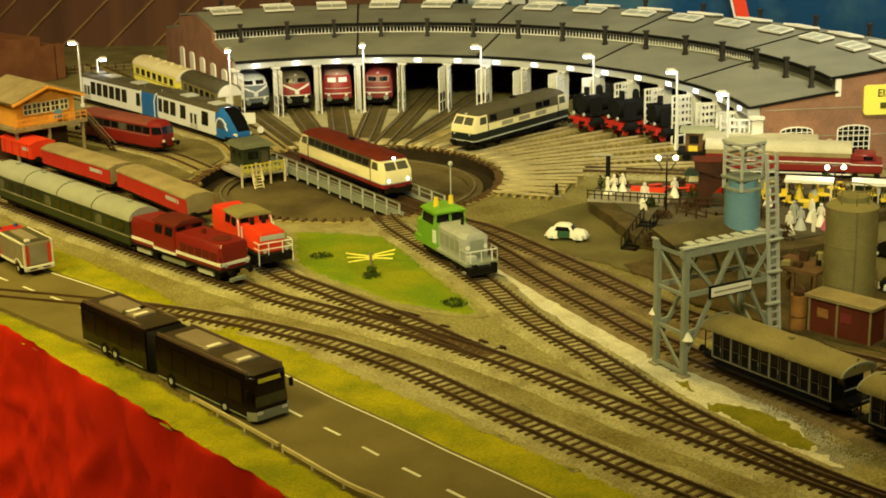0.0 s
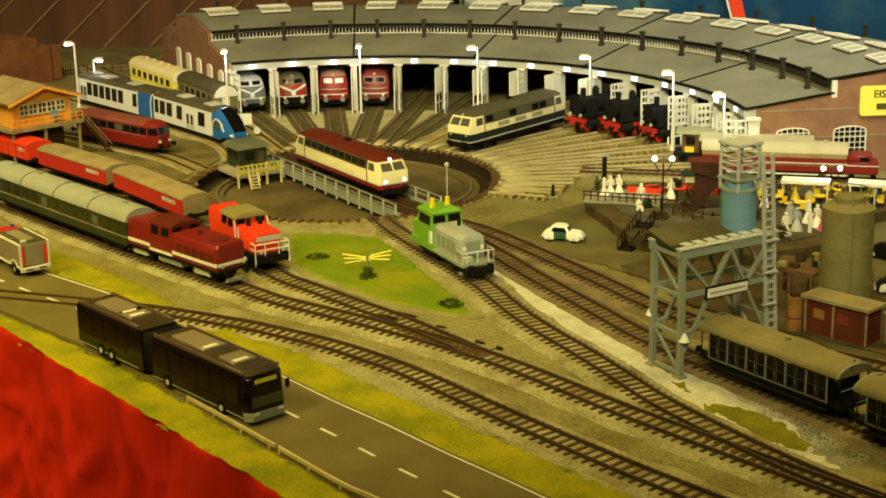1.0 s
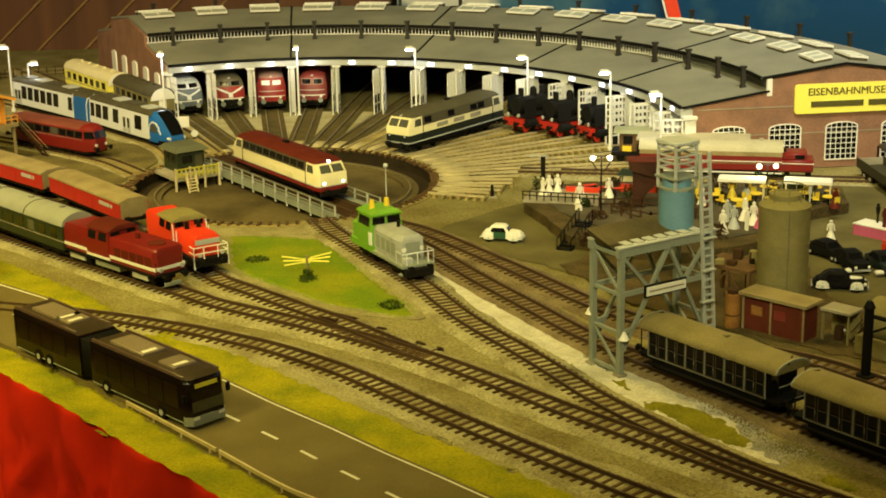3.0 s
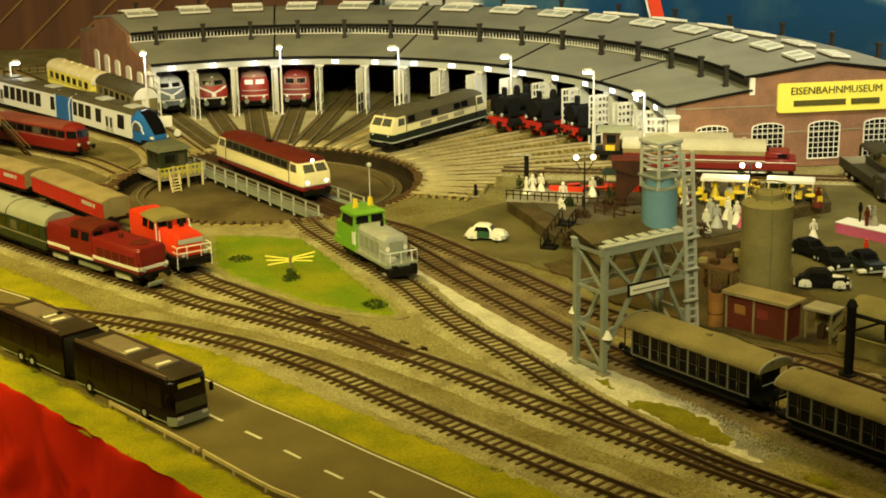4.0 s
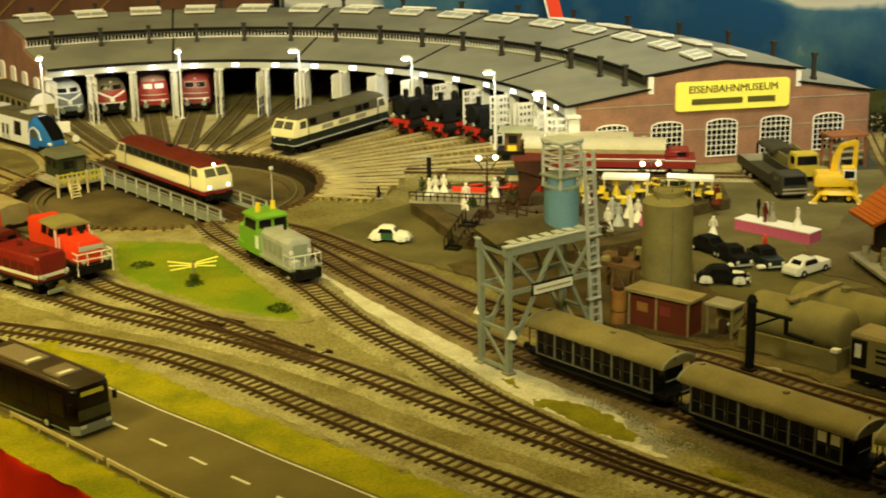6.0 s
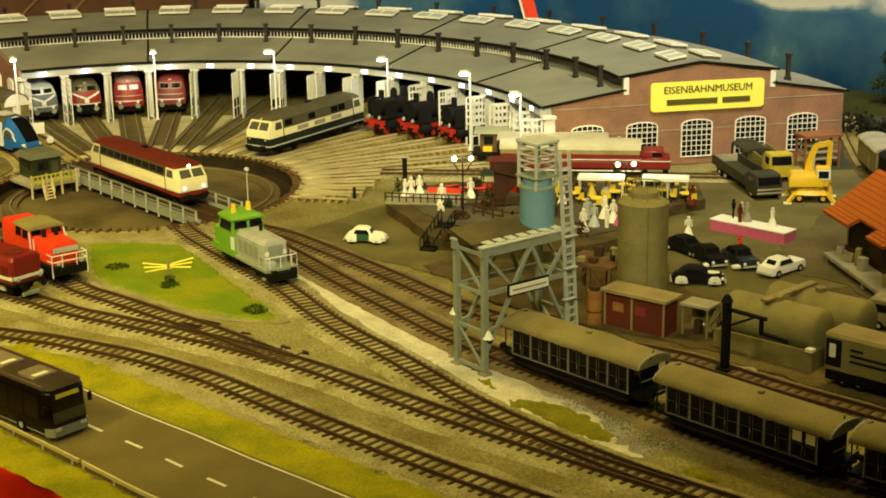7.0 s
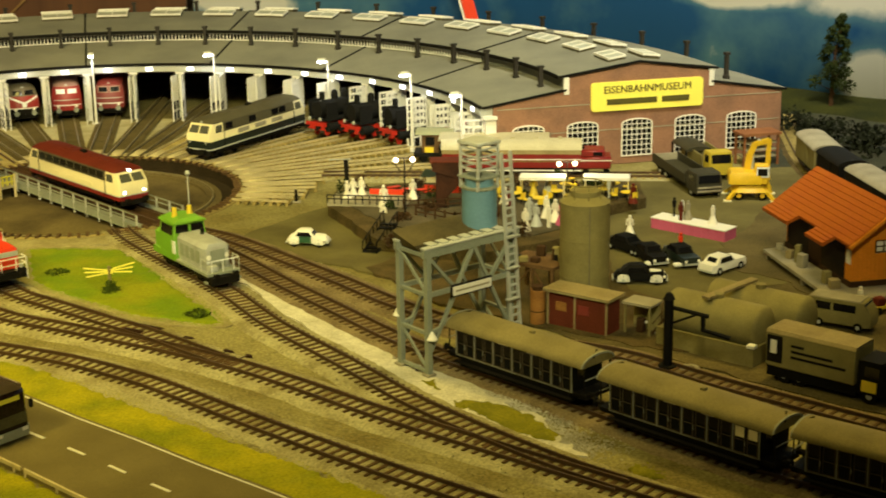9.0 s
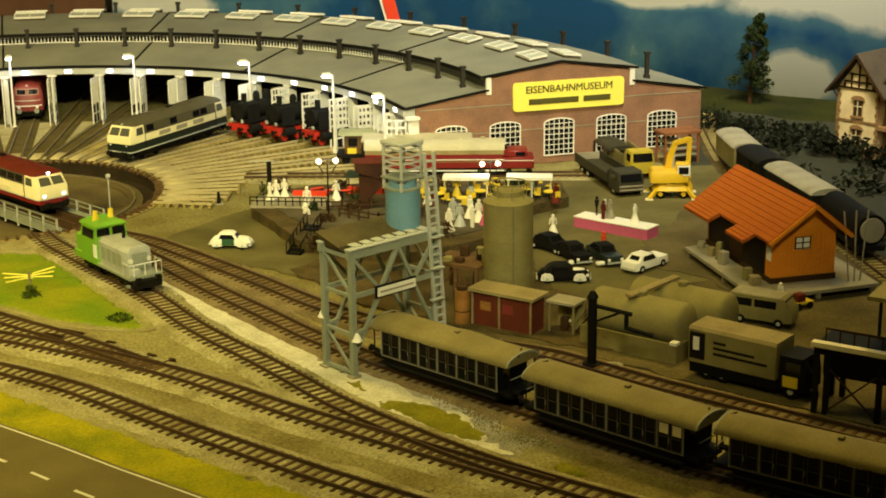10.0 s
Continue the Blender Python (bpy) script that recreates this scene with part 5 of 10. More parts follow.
def hood_diesel(pos):
    """Dark red centre-cab diesel with a white waist stripe."""
    t = thing("red_diesel_locomotive", *pos[:2], RAIL_TOP, pos[2], "dark red hood diesel locomotive with a white stripe", "locomotive")
    L = 6.7
    part("footplate", B(-L, L, -1.5, 1.5, 1.0, 1.22, bevel=0.04), "iron", t)
    part("stripe", B(0.7, L - 0.10, -1.46, 1.46, 1.50, 1.76), "white", t, "white waist stripe")
    part("stripe", B(-L + 0.10, -2.3, -1.46, 1.46, 1.50, 1.76), "white", t, "white waist stripe")
    part("stripe", B(-2.32, 0.72, -1.53, 1.53, 1.28, 1.50), "white", t, "white waist stripe")
    part("hood_base", B(-L + 0.15, L - 0.15, -1.40, 1.40, 1.22, 1.50), "dark_red", t)
    part("front_hood", stack(bmesh.new(), [plan_ring(0.6, L - 0.15, 1.42, 1.48, 0.3, 0.25), plan_ring(0.6, L - 0.15, 1.42, 2.95, 0.25, 0.15), plan_ring(0.6, L - 0.25, 1.26, 3.18, 0.25, 0.15)]), "dark_red", t)
    part("rear_hood", stack(bmesh.new(), [plan_ring(-L + 0.15, -2.2, 1.42, 1.48, 0, 0.2, 0.3), plan_ring(-L + 0.15, -2.2, 1.42, 3.05, 0, 0.15, 0.25), plan_ring(-L + 0.25, -2.2, 1.28, 3.32, 0, 0.15, 0.25)]), "dark_red", t)
    part("cab", stack(bmesh.new(), [plan_ring(-2.3, 0.7, 1.5, 1.48), plan_ring(-2.3, 0.7, 1.5, 2.9), plan_ring(-2.2, 0.6, 1.36, 3.55)]), "dark_red", t)
    part("cab_roof", stack(bmesh.new(), [plan_ring(-2.4, 0.8, 1.45, 3.55), plan_ring(-2.4, 0.8, 1.35, 3.68), plan_ring(-2.3, 0.7, 0.6, 3.95)]), "roof_red", t)
    for s in (-1, 1):
        for x0 in (-2.0, -0.6):
            part("cab_window", panel(bmesh.new(), (x0, s * 1.50, 2.75), (x0 + 1.0, s * 1.50, 2.75), (x0 + 1.0, s * 1.40, 3.4), (x0, s * 1.40, 3.4), 0.03), "glass", t)
        for k in range(5):
            part("louvre", B(1.3 + k, 2.1 + k, s * 1.42 - 0.03, s * 1.42 + 0.03, 1.75, 2.5), "roof_red", t)
        for y in (0.35,):
            part("cab_front_window", panel(bmesh.new(), (0.69, s * y, 3.05), (0.69, s * 1.2, 3.05), (0.6, s * 1.15, 3.45), (0.6, s * y, 3.45), 0.03), "glass", t)
        for e in (-1, 1):
            part("headlight", rod(bmesh.new(), (e * (L - 0.05), s * 1.0, 1.55), (e * (L + 0.06), s * 1.0, 1.55), 0.16), "pale_grey", t)
            handrail(t, [(e * (L - 0.1), s * 1.4, 1.2), (e * (L - 0.1), s * 1.4, 2.2)], material="iron")
    part("exhaust", rod(bmesh.new(), (2.6, 0, 3.1), (2.6, 0, 3.55), 0.20), "roof_red", t)
    part("fan", rod(bmesh.new(), (5.0, 0, 3.1), (5.0, 0, 3.26), 0.75, 16), "roof_red", t)
    part("tank", B(-1.6, 1.6, -1.3, 1.3, 0.45, 1.0, bevel=0.1), "grey_steel", t, "grey fuel tank")
    for e in (-1, 1):
        b = bogie(t, e * 4.2, 1.6)
        for s in (-1, 1):
            part("spring_box", B(e * 4.2 - 1.0, e * 4.2 + 1.0, s * 1.02, s * 1.2, 0.45, 0.85), "pale_grey", b)
        part("plough", B(e * L - 0.1, e * L + 0.2, -0.75, 0.75, 0.2, 0.5, bevel=0.05), "grey_steel", t)
    buffers(t, ((L, 1), (-L, -1)))
    return t


hood_diesel(at_track("B", -0.320, 1.388))


def shunter(pos):
    t = thing("shunting_locomotive", *pos[:2], RAIL_TOP, pos[2], "bright orange-red shunting locomotive with white front railings", "locomotive")
    L = 5.0
    part("footplate", B(-L, L, -1.5, 1.5, 1.05, 1.25, bevel=0.04), "iron", t)
    part("skirt", B(-L, L, -1.45, 1.45, 0.6, 1.05), "iron", t)
    part("front_hood", stack(bmesh.new(), [plan_ring(0.9, L - 0.6, 1.15, 1.25, 0.2, 0.15), plan_ring(0.9, L - 0.6, 1.15, 2.7, 0.2, 0.15), plan_ring(0.9, L - 0.75, 0.95, 2.95, 0.2, 0.15)]), "orange_red", t)
    part("nose_band", B(L - 0.62, L - 0.55, -1.05, 1.05, 2.25, 2.65), "pale_grey", t, "pale grille band")
    part("rear_hood", stack(bmesh.new(), [plan_ring(-L + 0.2, -1.6, 1.25, 1.25), plan_ring(-L + 0.2, -1.6, 1.25, 3.1), plan_ring(-L + 0.35, -1.6, 1.05, 3.35)]), "orange_red", t)
    part("cab", stack(bmesh.new(), [plan_ring(-1.7, 1.0, 1.5, 1.25), plan_ring(-1.7, 1.0, 1.5, 2.85), plan_ring(-1.6, 0.9, 1.4, 3.45)]), "orange_red", t)
    part("cab_roof", stack(bmesh.new(), [plan_ring(-1.9, 1.2, 1.52, 3.45), plan_ring(-1.9, 1.2, 1.45, 3.58), plan_ring(-1.7, 1.0, 0.7, 3.85)]), "olive", t, "dusty dark cab roof")
    for s in (-1, 1):
        for x0 in (-1.45, -0.2):
            part("cab_window", panel(bmesh.new(), (x0, s * 1.50, 2.7), (x0 + 0.95, s * 1.50, 2.7), (x0 + 0.95, s * 1.42, 3.35), (x0, s * 1.42, 3.35), 0.03), "glass", t)
        part("front_window", panel(bmesh.new(), (1.0, s * 0.45, 2.98), (1.0, s * 1.25, 2.98), (0.92, s * 1.2, 3.38), (0.92, s * 0.45, 3.38), 0.03), "glass", t)
        part("exhaust", rod(bmesh.new(), (1.7, s * 0.5, 2.9), (1.7, s * 0.5, 3.5), 0.2), "iron", t)
        handrail(t, [(1.1, s * 1.45, 1.25), (1.1, s * 1.45, 3.1), (0.95, s * 1.45, 3.3)], 0.06)
        handrail(t, [(1.6, s * 1.4, 1.25), (1.6, s * 1.4, 2.9)], 0.06)
        part("lamp", rod(bmesh.new(), (L - 0.1, s * 0.95, 1.55), (L + 0.02, s * 0.95, 1.55), 0.16), "pale_grey", t)
    for z in (1.7, 2.2):
        handrail(t, [(L - 0.9, -1.45, z), (L - 0.05, -1.45, z), (L - 0.05, 1.45, z), (L - 0.9, 1.45, z)], 0.05)
    for y in (-1.45, -0.6, 0.6, 1.45):
        handrail(t, [(L - 0.05, y, 1.2), (L - 0.05, y, 2.22)], 0.05, name="stanchion")
    for y in (-1.45, 1.45):
        handrail(t, [(L - 0.05, y, 1.2), (L - 0.02, y, 0.45)], 0.06, name="step_rail")
    wheelset(t, (-3.0, 0.0, 2.6), 0.62)
    buffers(t, ((L, 1), (-L, -1)))
    return t


shunter(at_track("C", -0.276, 1.427))


def yard_diesel(pos):
    """A green and grey industrial diesel with a rear cab."""
    t = thing("green_diesel_locomotive", *pos[:2], RAIL_TOP, pos[2], "bright green and pale grey yard diesel locomotive with yellow beacons", "locomotive")
    L = 5.0
    part("footplate", B(-L, L, -1.5, 1.5, 0.95, 1.2, bevel=0.04), "grey_steel", t)
    part("front_hood", stack(bmesh.new(), [plan_ring(-0.9, L - 1.0, 1.2, 1.2, 0.3, 0.2), plan_ring(-0.9, L - 1.0, 1.2, 2.9, 0.3, 0.2), plan_ring(-0.9, L - 1.2, 0.85, 3.2, 0.3, 0.2)]), "hood_grey", t, "dull grey engine hood")
    part("cab", stack(bmesh.new(), [plan_ring(-3.6, -0.9, 1.5, 1.2), plan_ring(-3.6, -0.9, 1.5, 2.9), plan_ring(-3.5, -1.0, 1.36, 3.9)]), "leaf_green", t, "bright green cab")
    part("cab_roof", stack(bmesh.new(), [plan_ring(-3.75, -0.75, 1.5, 3.9), plan_ring(-3.75, -0.75, 1.42, 4.05), plan_ring(-3.5, -1.0, 0.7, 4.3)]), "leaf_green", t)
    part("rear_hood", stack(bmesh.new(), [plan_ring(-L + 0.1, -3.6, 1.3, 1.2), plan_ring(-L + 0.1, -3.6, 1.3, 2.7), plan_ring(-L + 0.3, -3.6, 1.0, 2.95)]), "leaf_green", t)
    part("skirt_panel", B(-L, -0.7, -1.51, 1.51, 1.0, 1.5), "leaf_green", t)
    part("white_panel", B(-1.35, -0.86, -1.52, -1.40, 1.55, 2.6), "silver_white", t, "pale corner panel")
    for s in (-1, 1):
        part("front_window", panel(bmesh.new(), (-0.89, s * 0.15, 3.2), (-0.89, s * 1.3, 3.2), (-0.97, s * 1.22, 3.75), (-0.97, s * 0.15, 3.75), 0.04), "glass", t)
        part("side_window", panel(bmesh.new(), (-3.3, s * 1.48, 3.0), (-1.2, s * 1.48, 3.0), (-1.25, s * 1.38, 3.7), (-3.25, s * 1.38, 3.7), 0.04), "glass", t)
        part("beacon", rod(bmesh.new(), (-2.2, s * 0.7, 4.2), (-2.2, s * 0.7, 4.95), 0.28, 8, 0.2), "yellow", t, "yellow beacon")
        handrail(t, [(L - 0.1, s * 1.45, 1.2), (L - 0.1, s * 1.45, 2.15), (L - 1.2, s * 1.45, 2.15), (L - 1.2, s * 1.45, 1.2)], 0.05, "pale_grey")
        part("lamp", rod(bmesh.new(), (L - 1.05, s * 0.8, 2.2), (L - 0.93, s * 0.8, 2.2), 0.2), "white", t)
        part("step", B(L - 0.4, L, s * 1.5 - 0.2, s * 1.5 + 0.05, 0.45, 0.6), "grey_steel", t)
        for k in range(4):
            part("louvre", B(-0.4 + 0.95 * k, 0.3 + 0.95 * k, s * 1.2 - 0.03, s * 1.2 + 0.03, 1.6, 2.6), "grey_steel", t)
    part("lit_strip", B(-0.86, -0.82, -1.0, 1.0, 3.9, 4.0), "pale_grey", t)
    for y in (-1.0, 0.0, 1.0):
        part("stanchion", bar(bmesh.new(), (L - 0.15, y, 1.2), (L - 0.15, y, 2.1), 0.07), "silver_white", t)
    part("front_rail", bar(bmesh.new(), (L - 0.15, -1.4, 2.1), (L - 0.15, 1.4, 2.1), 0.08), "silver_white", t)
    part("radiator", B(L - 1.02, L - 0.93, -0.65, 0.65, 1.35, 2.75), "grey_steel", t)
    part("toolbox", B(L - 0.85, L - 0.35, -1.1, -0.3, 1.2, 1.65, bevel=0.04), "pale_grey", t)
    part("exhaust", rod(bmesh.new(), (0.6, 0.4, 3.1), (0.6, 0.4, 3.7), 0.16), "iron", t)
    part("plough", B(L - 0.1, L + 0.25, -1.3, 1.3, 0.25, 0.9, bevel=0.05), "iron", t)
    bogie(t, 2.9, 1.4)
    bogie(t, -2.9, 1.4)
    buffers(t, ((L, 1), (-L, -1)))
    return t


yard_diesel(at_track("D", -0.0775, 1.399)).scale = (0.93, 0.94, 1.0)


def long_coach(pos, L, label, body, roof, name="passenger_coach", win="glass", hw=1.45):
    t = thing(name, *pos[:2], RAIL_TOP, pos[2], label, "coach")
    part("body", stack(bmesh.new(), [plan_ring(-L, L, hw, 0.95), plan_ring(-L, L, hw, 2.95)]), body, t)
    part("waist_line", B(-L - 0.01, L + 0.01, -hw - 0.02, hw + 0.02, 1.62, 1.70), "olive" if name != "passenger_coach" else "concrete", t)
    part("roof", arch_roof(bmesh.new(), -L - 0.1, L + 0.1, hw + 0.06, 2.95, 0.98, 11), roof, t)
    part("underframe", B(-L + 0.4, L - 0.4, -1.2, 1.2, 0.6, 0.95), "iron", t)
    n = int(L * 2 / 1.75)
    for k in range(n):
        x = -L + 1.4 + k * (2 * L - 2.8) / (n - 1)
        for s in (-1, 1):
            part("window", B(x - 0.5, x + 0.5, s * hw - 0.03, s * hw + 0.03, 1.85, 2.65), win if k % 5 or name == "dining_coach" else "bright_glass", t)
    for e in (-1, 1):
        part("end_door", B(e * L - 0.04, e * L + 0.04, -0.45, 0.45, 1.05, 2.9), "iron" if name != "parked_coach" else "white", t)
        part("gangway", B(min(e * L, e * (L + 0.35)), max(e * L, e * (L + 0.35)), -0.6, 0.6, 1.0, 3.1), "iron", t) if name != "parked_coach" else part("end_wall", arch_roof(bmesh.new(), e * L + 0.1 * e - 0.05, e * L + 0.1 * e + 0.05, hw, 2.5, 1.35, 11), "white", t, "white rounded end")
        bogie(t, e * (L - 3.0))
    for k in range(1, 4):
        part("roof_rib", arch_roof(bmesh.new(), -L + k * L / 2 - 0.04, -L + k * L / 2 + 0.04, hw + 0.09, 2.95, 1.01, 11), roof if name != "passenger_coach" else "iron", t)
    for k in range(5):
        part("vent", B(-L + 2 + k * (L - 2) * 0.49, -L + 2.4 + k * (L - 2) * 0.49, -0.2, 0.2, 3.85, 4.1), roof, t)
    buffers(t, ((L, 1), (-L, -1)))
    return t


long_coach(at_track("B", -0.466, 1.526), 11.9, "dark green express coach with a grey vaulted roof", "bottle_green", "roof_grey")


def covered_wagon(pos, L, red="wagon_red", top="tan_roof"):
    t = thing("red_goods_wagon", *pos[:2], RAIL_TOP, pos[2], "red covered goods wagon with a " + ("dusty tan roof" if top == "tan_roof" else "bright red roof"), "wagon", "red goods wagons")
    part("body", B(-L, L, -1.4, 1.4, 0.95, 2.35), red, t)
    part("roof", stack(bmesh.new(), [plan_ring(-L - 0.05, L + 0.05, 1.46, 2.35), plan_ring(-L - 0.05, L + 0.05, 1.4, 2.5), plan_ring(-L - 0.05, L + 0.05, 0.6, 2.75)]), top, t)
    part("end_wall", B(L - 0.02, L + 0.06, -1.3, 1.3, 1.0, 2.4), top, t, "dusty end wall" if top == "tan_roof" else "")
    part("underframe", B(-L + 0.1, L - 0.1, -1.2, 1.2, 0.6, 0.95), "iron", t)
    for s in (-1, 1):
        for k in range(4):
            x = -L + 2 * L * (k + 0.5) / 4
            part("side_post", B(x - 0.06, x + 0.06, s * 1.4 - 0.05, s * 1.4 + 0.05, 1.0, 2.3), "red", t)
        part("text_bar", B(L * 0.45, L * 0.8, s * 1.4 - 0.03, s * 1.4 + 0.03, 1.7, 2.05), "pale_grey", t)
    wheelset(t, (-L * 0.65, L * 0.65), 0.48)
    buffers(t, ((L, 1), (-L, -1)))


covered_wagon(at_track("C", -0.392, 1.593), 6.9)
covered_wagon(at_track("C", -0.508, 1.718), 6.4)
covered_wagon(at_track("C", -0.600, 1.806), 3.0, "orange_red", "orange_red")


def railbus(pos):
    t = thing("railbus", *pos[:2], RAIL_TOP, pos[2], "dark red railbus with a dusky red roof", "railcar")
    L, hw = 7.0, 1.42
    n, tp = 1.1, 0.5
    part("body", stack(bmesh.new(), [plan_ring(-L + 0.1, L - 0.1, hw - 0.05, 0.6, n, tp, n), plan_ring(-L, L, hw, 1.0, n, tp, n), plan_ring(-L, L, hw, 1.95, n, tp, n), plan_ring(-L + 0.3, L - 0.3, hw * 0.95, 2.85, n, tp, n)]), "dark_red", t)
    part("roof", stack(bmesh.new(), [plan_ring(-L + 1.0, L - 1.7, hw * 0.96, 2.86), plan_ring(-L + 1.0, L - 1.7, hw * 0.78, 3.14), plan_ring(-L + 1.0, L - 1.7, hw * 0.4, 3.30)]), "dusky_red", t)
    for e in (-1, 1):
        x0 = e * (L - 1.75)
        x1 = e * (L - 0.28)
        part("roof_dome", stack(bmesh.new(), [plan_ring(min(x0, x1), max(x0, x1), hw * 0.95, 2.85, n if e > 0 else 0, tp, n if e < 0 else 0), plan_ring(min(x0, x1 - e * 0.35), max(x0, x1 - e * 0.35), hw * 0.77, 3.12, 0.7 if e > 0 else 0, tp, 0.7 if e < 0 else 0), plan_ring(min(x0, x1 - e * 0.8), max(x0, x1 - e * 0.8), hw * 0.4, 3.29, 0.3 if e > 0 else 0, tp, 0.3 if e < 0 else 0)]), "dark_red", t, "dark red roof dome")
        part("top_lamp", ball(bmesh.new(), (e * (L - 0.7), 0, 3.0), 0.15, 8), "pale_grey", t)
    for s in (-1, 1):
        band = part("window_band", panel(bmesh.new(), (-L + 1.25, s * (hw + 0.0), 1.97), (L - 1.25, s * (hw + 0.0), 1.97), (L - 1.4, s * (hw * 0.965), 2.72), (-L + 1.4, s * (hw * 0.965), 2.72), 0.02), "brown", t, "dark window band")
        for k in range(9):
            xx = -5.25 + 1.31 * k
            part("window", panel(bmesh.new(), (xx - 0.52, s * (hw - 0.002), 2.02), (xx + 0.52, s * (hw - 0.002), 2.02), (xx + 0.52, s * (hw * 0.967), 2.66), (xx - 0.52, s * (hw * 0.967), 2.66), 0.03), "bright_glass" if k % 4 == 1 else "glass", band)
        part("waist_line", B(-L + 1.2, L - 1.2, s * hw - 0.025, s * hw + 0.025, 1.80, 1.86), "roof_pale_red", t)
        for e in (-1, 1):
            part("windscreen", panel(bmesh.new(), (e * (L - 0.01), s * 0.04, 2.0), (e * (L - 0.03), s * 0.68, 2.0), (e * (L - 0.25), s * 0.66, 2.72), (e * (L - 0.23), s * 0.04, 2.72), 0.04), "glass", t)
            part("corner_window", panel(bmesh.new(), (e * (L - 0.05), s * 0.76, 2.0), (e * (L - 0.95), s * 1.36, 2.0), (e * (L - 1.1), s * 1.30, 2.70), (e * (L - 0.28), s * 0.76, 2.70), 0.04), "glass", t)
            part("headlight", rod(bmesh.new(), (e * (L - 0.3), s * 0.62, 1.3), (e * (L + 0.06), s * 0.62, 1.3), 0.16), "white", t)
    part("skirt", B(-L + 0.6, L - 0.6, -1.25, 1.25, 0.35, 0.62), "iron", t)
    wheelset(t, (-3.2, 3.2), 0.45)
    buffers(t, ((L - 0.1, 1), (-L + 0.1, -1)), z=0.95)


def facing(key, x, y):
    px, py, a = at_track(key, x, y)
    return px, py, a + 180


railbus(facing("railbus", -0.510, 1.905))


def multiple_unit(pos, L, front):
    t = thing("railcar_unit", *pos[:2], RAIL_TOP, pos[2], "white and blue diesel railcar with dark windows" + (" and raked cab" if front else ""), "railcar", "coupled railcar units")
    hw = 1.42
    xe = L - (3.7 if front else 0)
    part("body", stack(bmesh.new(), [plan_ring(-L, xe, hw - 0.03, 0.55), plan_ring(-L, xe, hw, 0.9), plan_ring(-L, xe, hw, 1.3), plan_ring(-L, xe, hw * 0.95, 3.15)]), "silver_white", t)
    part("roof", stack(bmesh.new(), [plan_ring(-L, xe + 0.6 * front, hw * 0.96, 3.15), plan_ring(-L, xe + 0.5 * front, hw * 0.86, 3.45), plan_ring(-L + 0.2, xe, hw * 0.6, 3.62)]), "roof_dark", t, "dusty black roof")
    if front:
        part("cab", stack(bmesh.new(), [plan_ring(xe, L - 0.2, hw - 0.05, 0.42, 1.5, 0.5), plan_ring(xe, L, hw, 0.95, 1.5, 0.5), plan_ring(xe, L - 0.15, hw, 1.45, 1.5, 0.5), plan_ring(xe, L - 0.75, hw * 0.98, 2.15, 1.4, 0.45), plan_ring(xe, L - 1.55, hw * 0.94, 2.85, 1.1, 0.4), plan_ring(xe, L - 2.3, hw * 0.86, 3.3, 0.8, 0.35), plan_ring(xe, L - 2.9, hw * 0.6, 3.55, 0.4, 0.3)]), "blue", t, "raked bright blue cab")
        part("windscreen", stack(bmesh.new(), [[(L - 0.10, -0.72, 1.42), (L - 0.10, 0.72, 1.42), (L - 0.16, 0.72, 1.42), (L - 0.16, -0.72, 1.42)], [(L - 0.68, -0.80, 2.15), (L - 0.68, 0.80, 2.15), (L - 0.8, 0.80, 2.15), (L - 0.8, -0.80, 2.15)], [(L - 1.48, -0.80, 2.86), (L - 1.48, 0.80, 2.86), (L - 1.62, 0.80, 2.86), (L - 1.62, -0.80, 2.86)], [(L - 2.25, -0.78, 3.36), (L - 2.25, 0.78, 3.36), (L - 2.45, 0.78, 3.34), (L - 2.45, -0.78, 3.34)], [(L - 3.0, -0.6, 3.62), (L - 3.0, 0.6, 3.62), (L - 3.2, 0.6, 3.58), (L - 3.2, -0.6, 3.58)]]), "glass", t, "large dark raked windscreen")
        part("bumper", stack(bmesh.new(), [plan_ring(L - 1.8, L - 0.05, hw - 0.03, 0.3, 1.5, 0.5), plan_ring(L - 1.8, L + 0.06, hw + 0.01, 0.75, 1.5, 0.5)]), "iron", t)
        for s in (-1, 1):
            y = s * (hw + 0.005)
            ring = bmesh.new()
            arc = [(xe + 0.15, 0.75), (xe + 0.10, 1.5), (xe + 0.3, 2.2), (xe + 0.9, 2.62), (xe + 1.6, 2.5), (xe + 2.1, 2.0), (xe + 2.35, 1.4)]
            for (xa, za), (xb, zb) in zip(arc, arc[1:]):
                bar(ring, (xa, y * (1 - 0.03 * (za > 2)), za), (xb, y * (1 - 0.03 * (zb > 2)) - s * (0.14 if xb > xe + 1.9 else 0), zb), 0.10, 0.14)
            part("white_sweep", ring, "silver_white", t, "white sweep round the cab window")
            part("cab_side_window", panel(bmesh.new(), (xe + 0.45, s * (hw + 0.004), 1.55), (xe + 1.95, s * (hw - 0.02), 1.55), (xe + 1.45, s * (hw - 0.05), 2.35), (xe + 0.55, s * (hw - 0.03), 2.35), 0.04), "bright_glass", t)
            part("headlight", rod(bmesh.new(), (L - 1.0, s * 0.85, 1.05), (L - 0.16, s * 0.85, 1.05), 0.17), "white", t)
    else:
        part("blue_end", stack(bmesh.new(), [plan_ring(L - 2.9, L + 0.02, hw + 0.02, 0.52), plan_ring(L - 2.9, L + 0.02, hw + 0.02, 2.3), plan_ring(L - 2.9, L + 0.02, hw * 0.95 + 0.03, 3.17)]), "blue", t, "bright blue end panel")
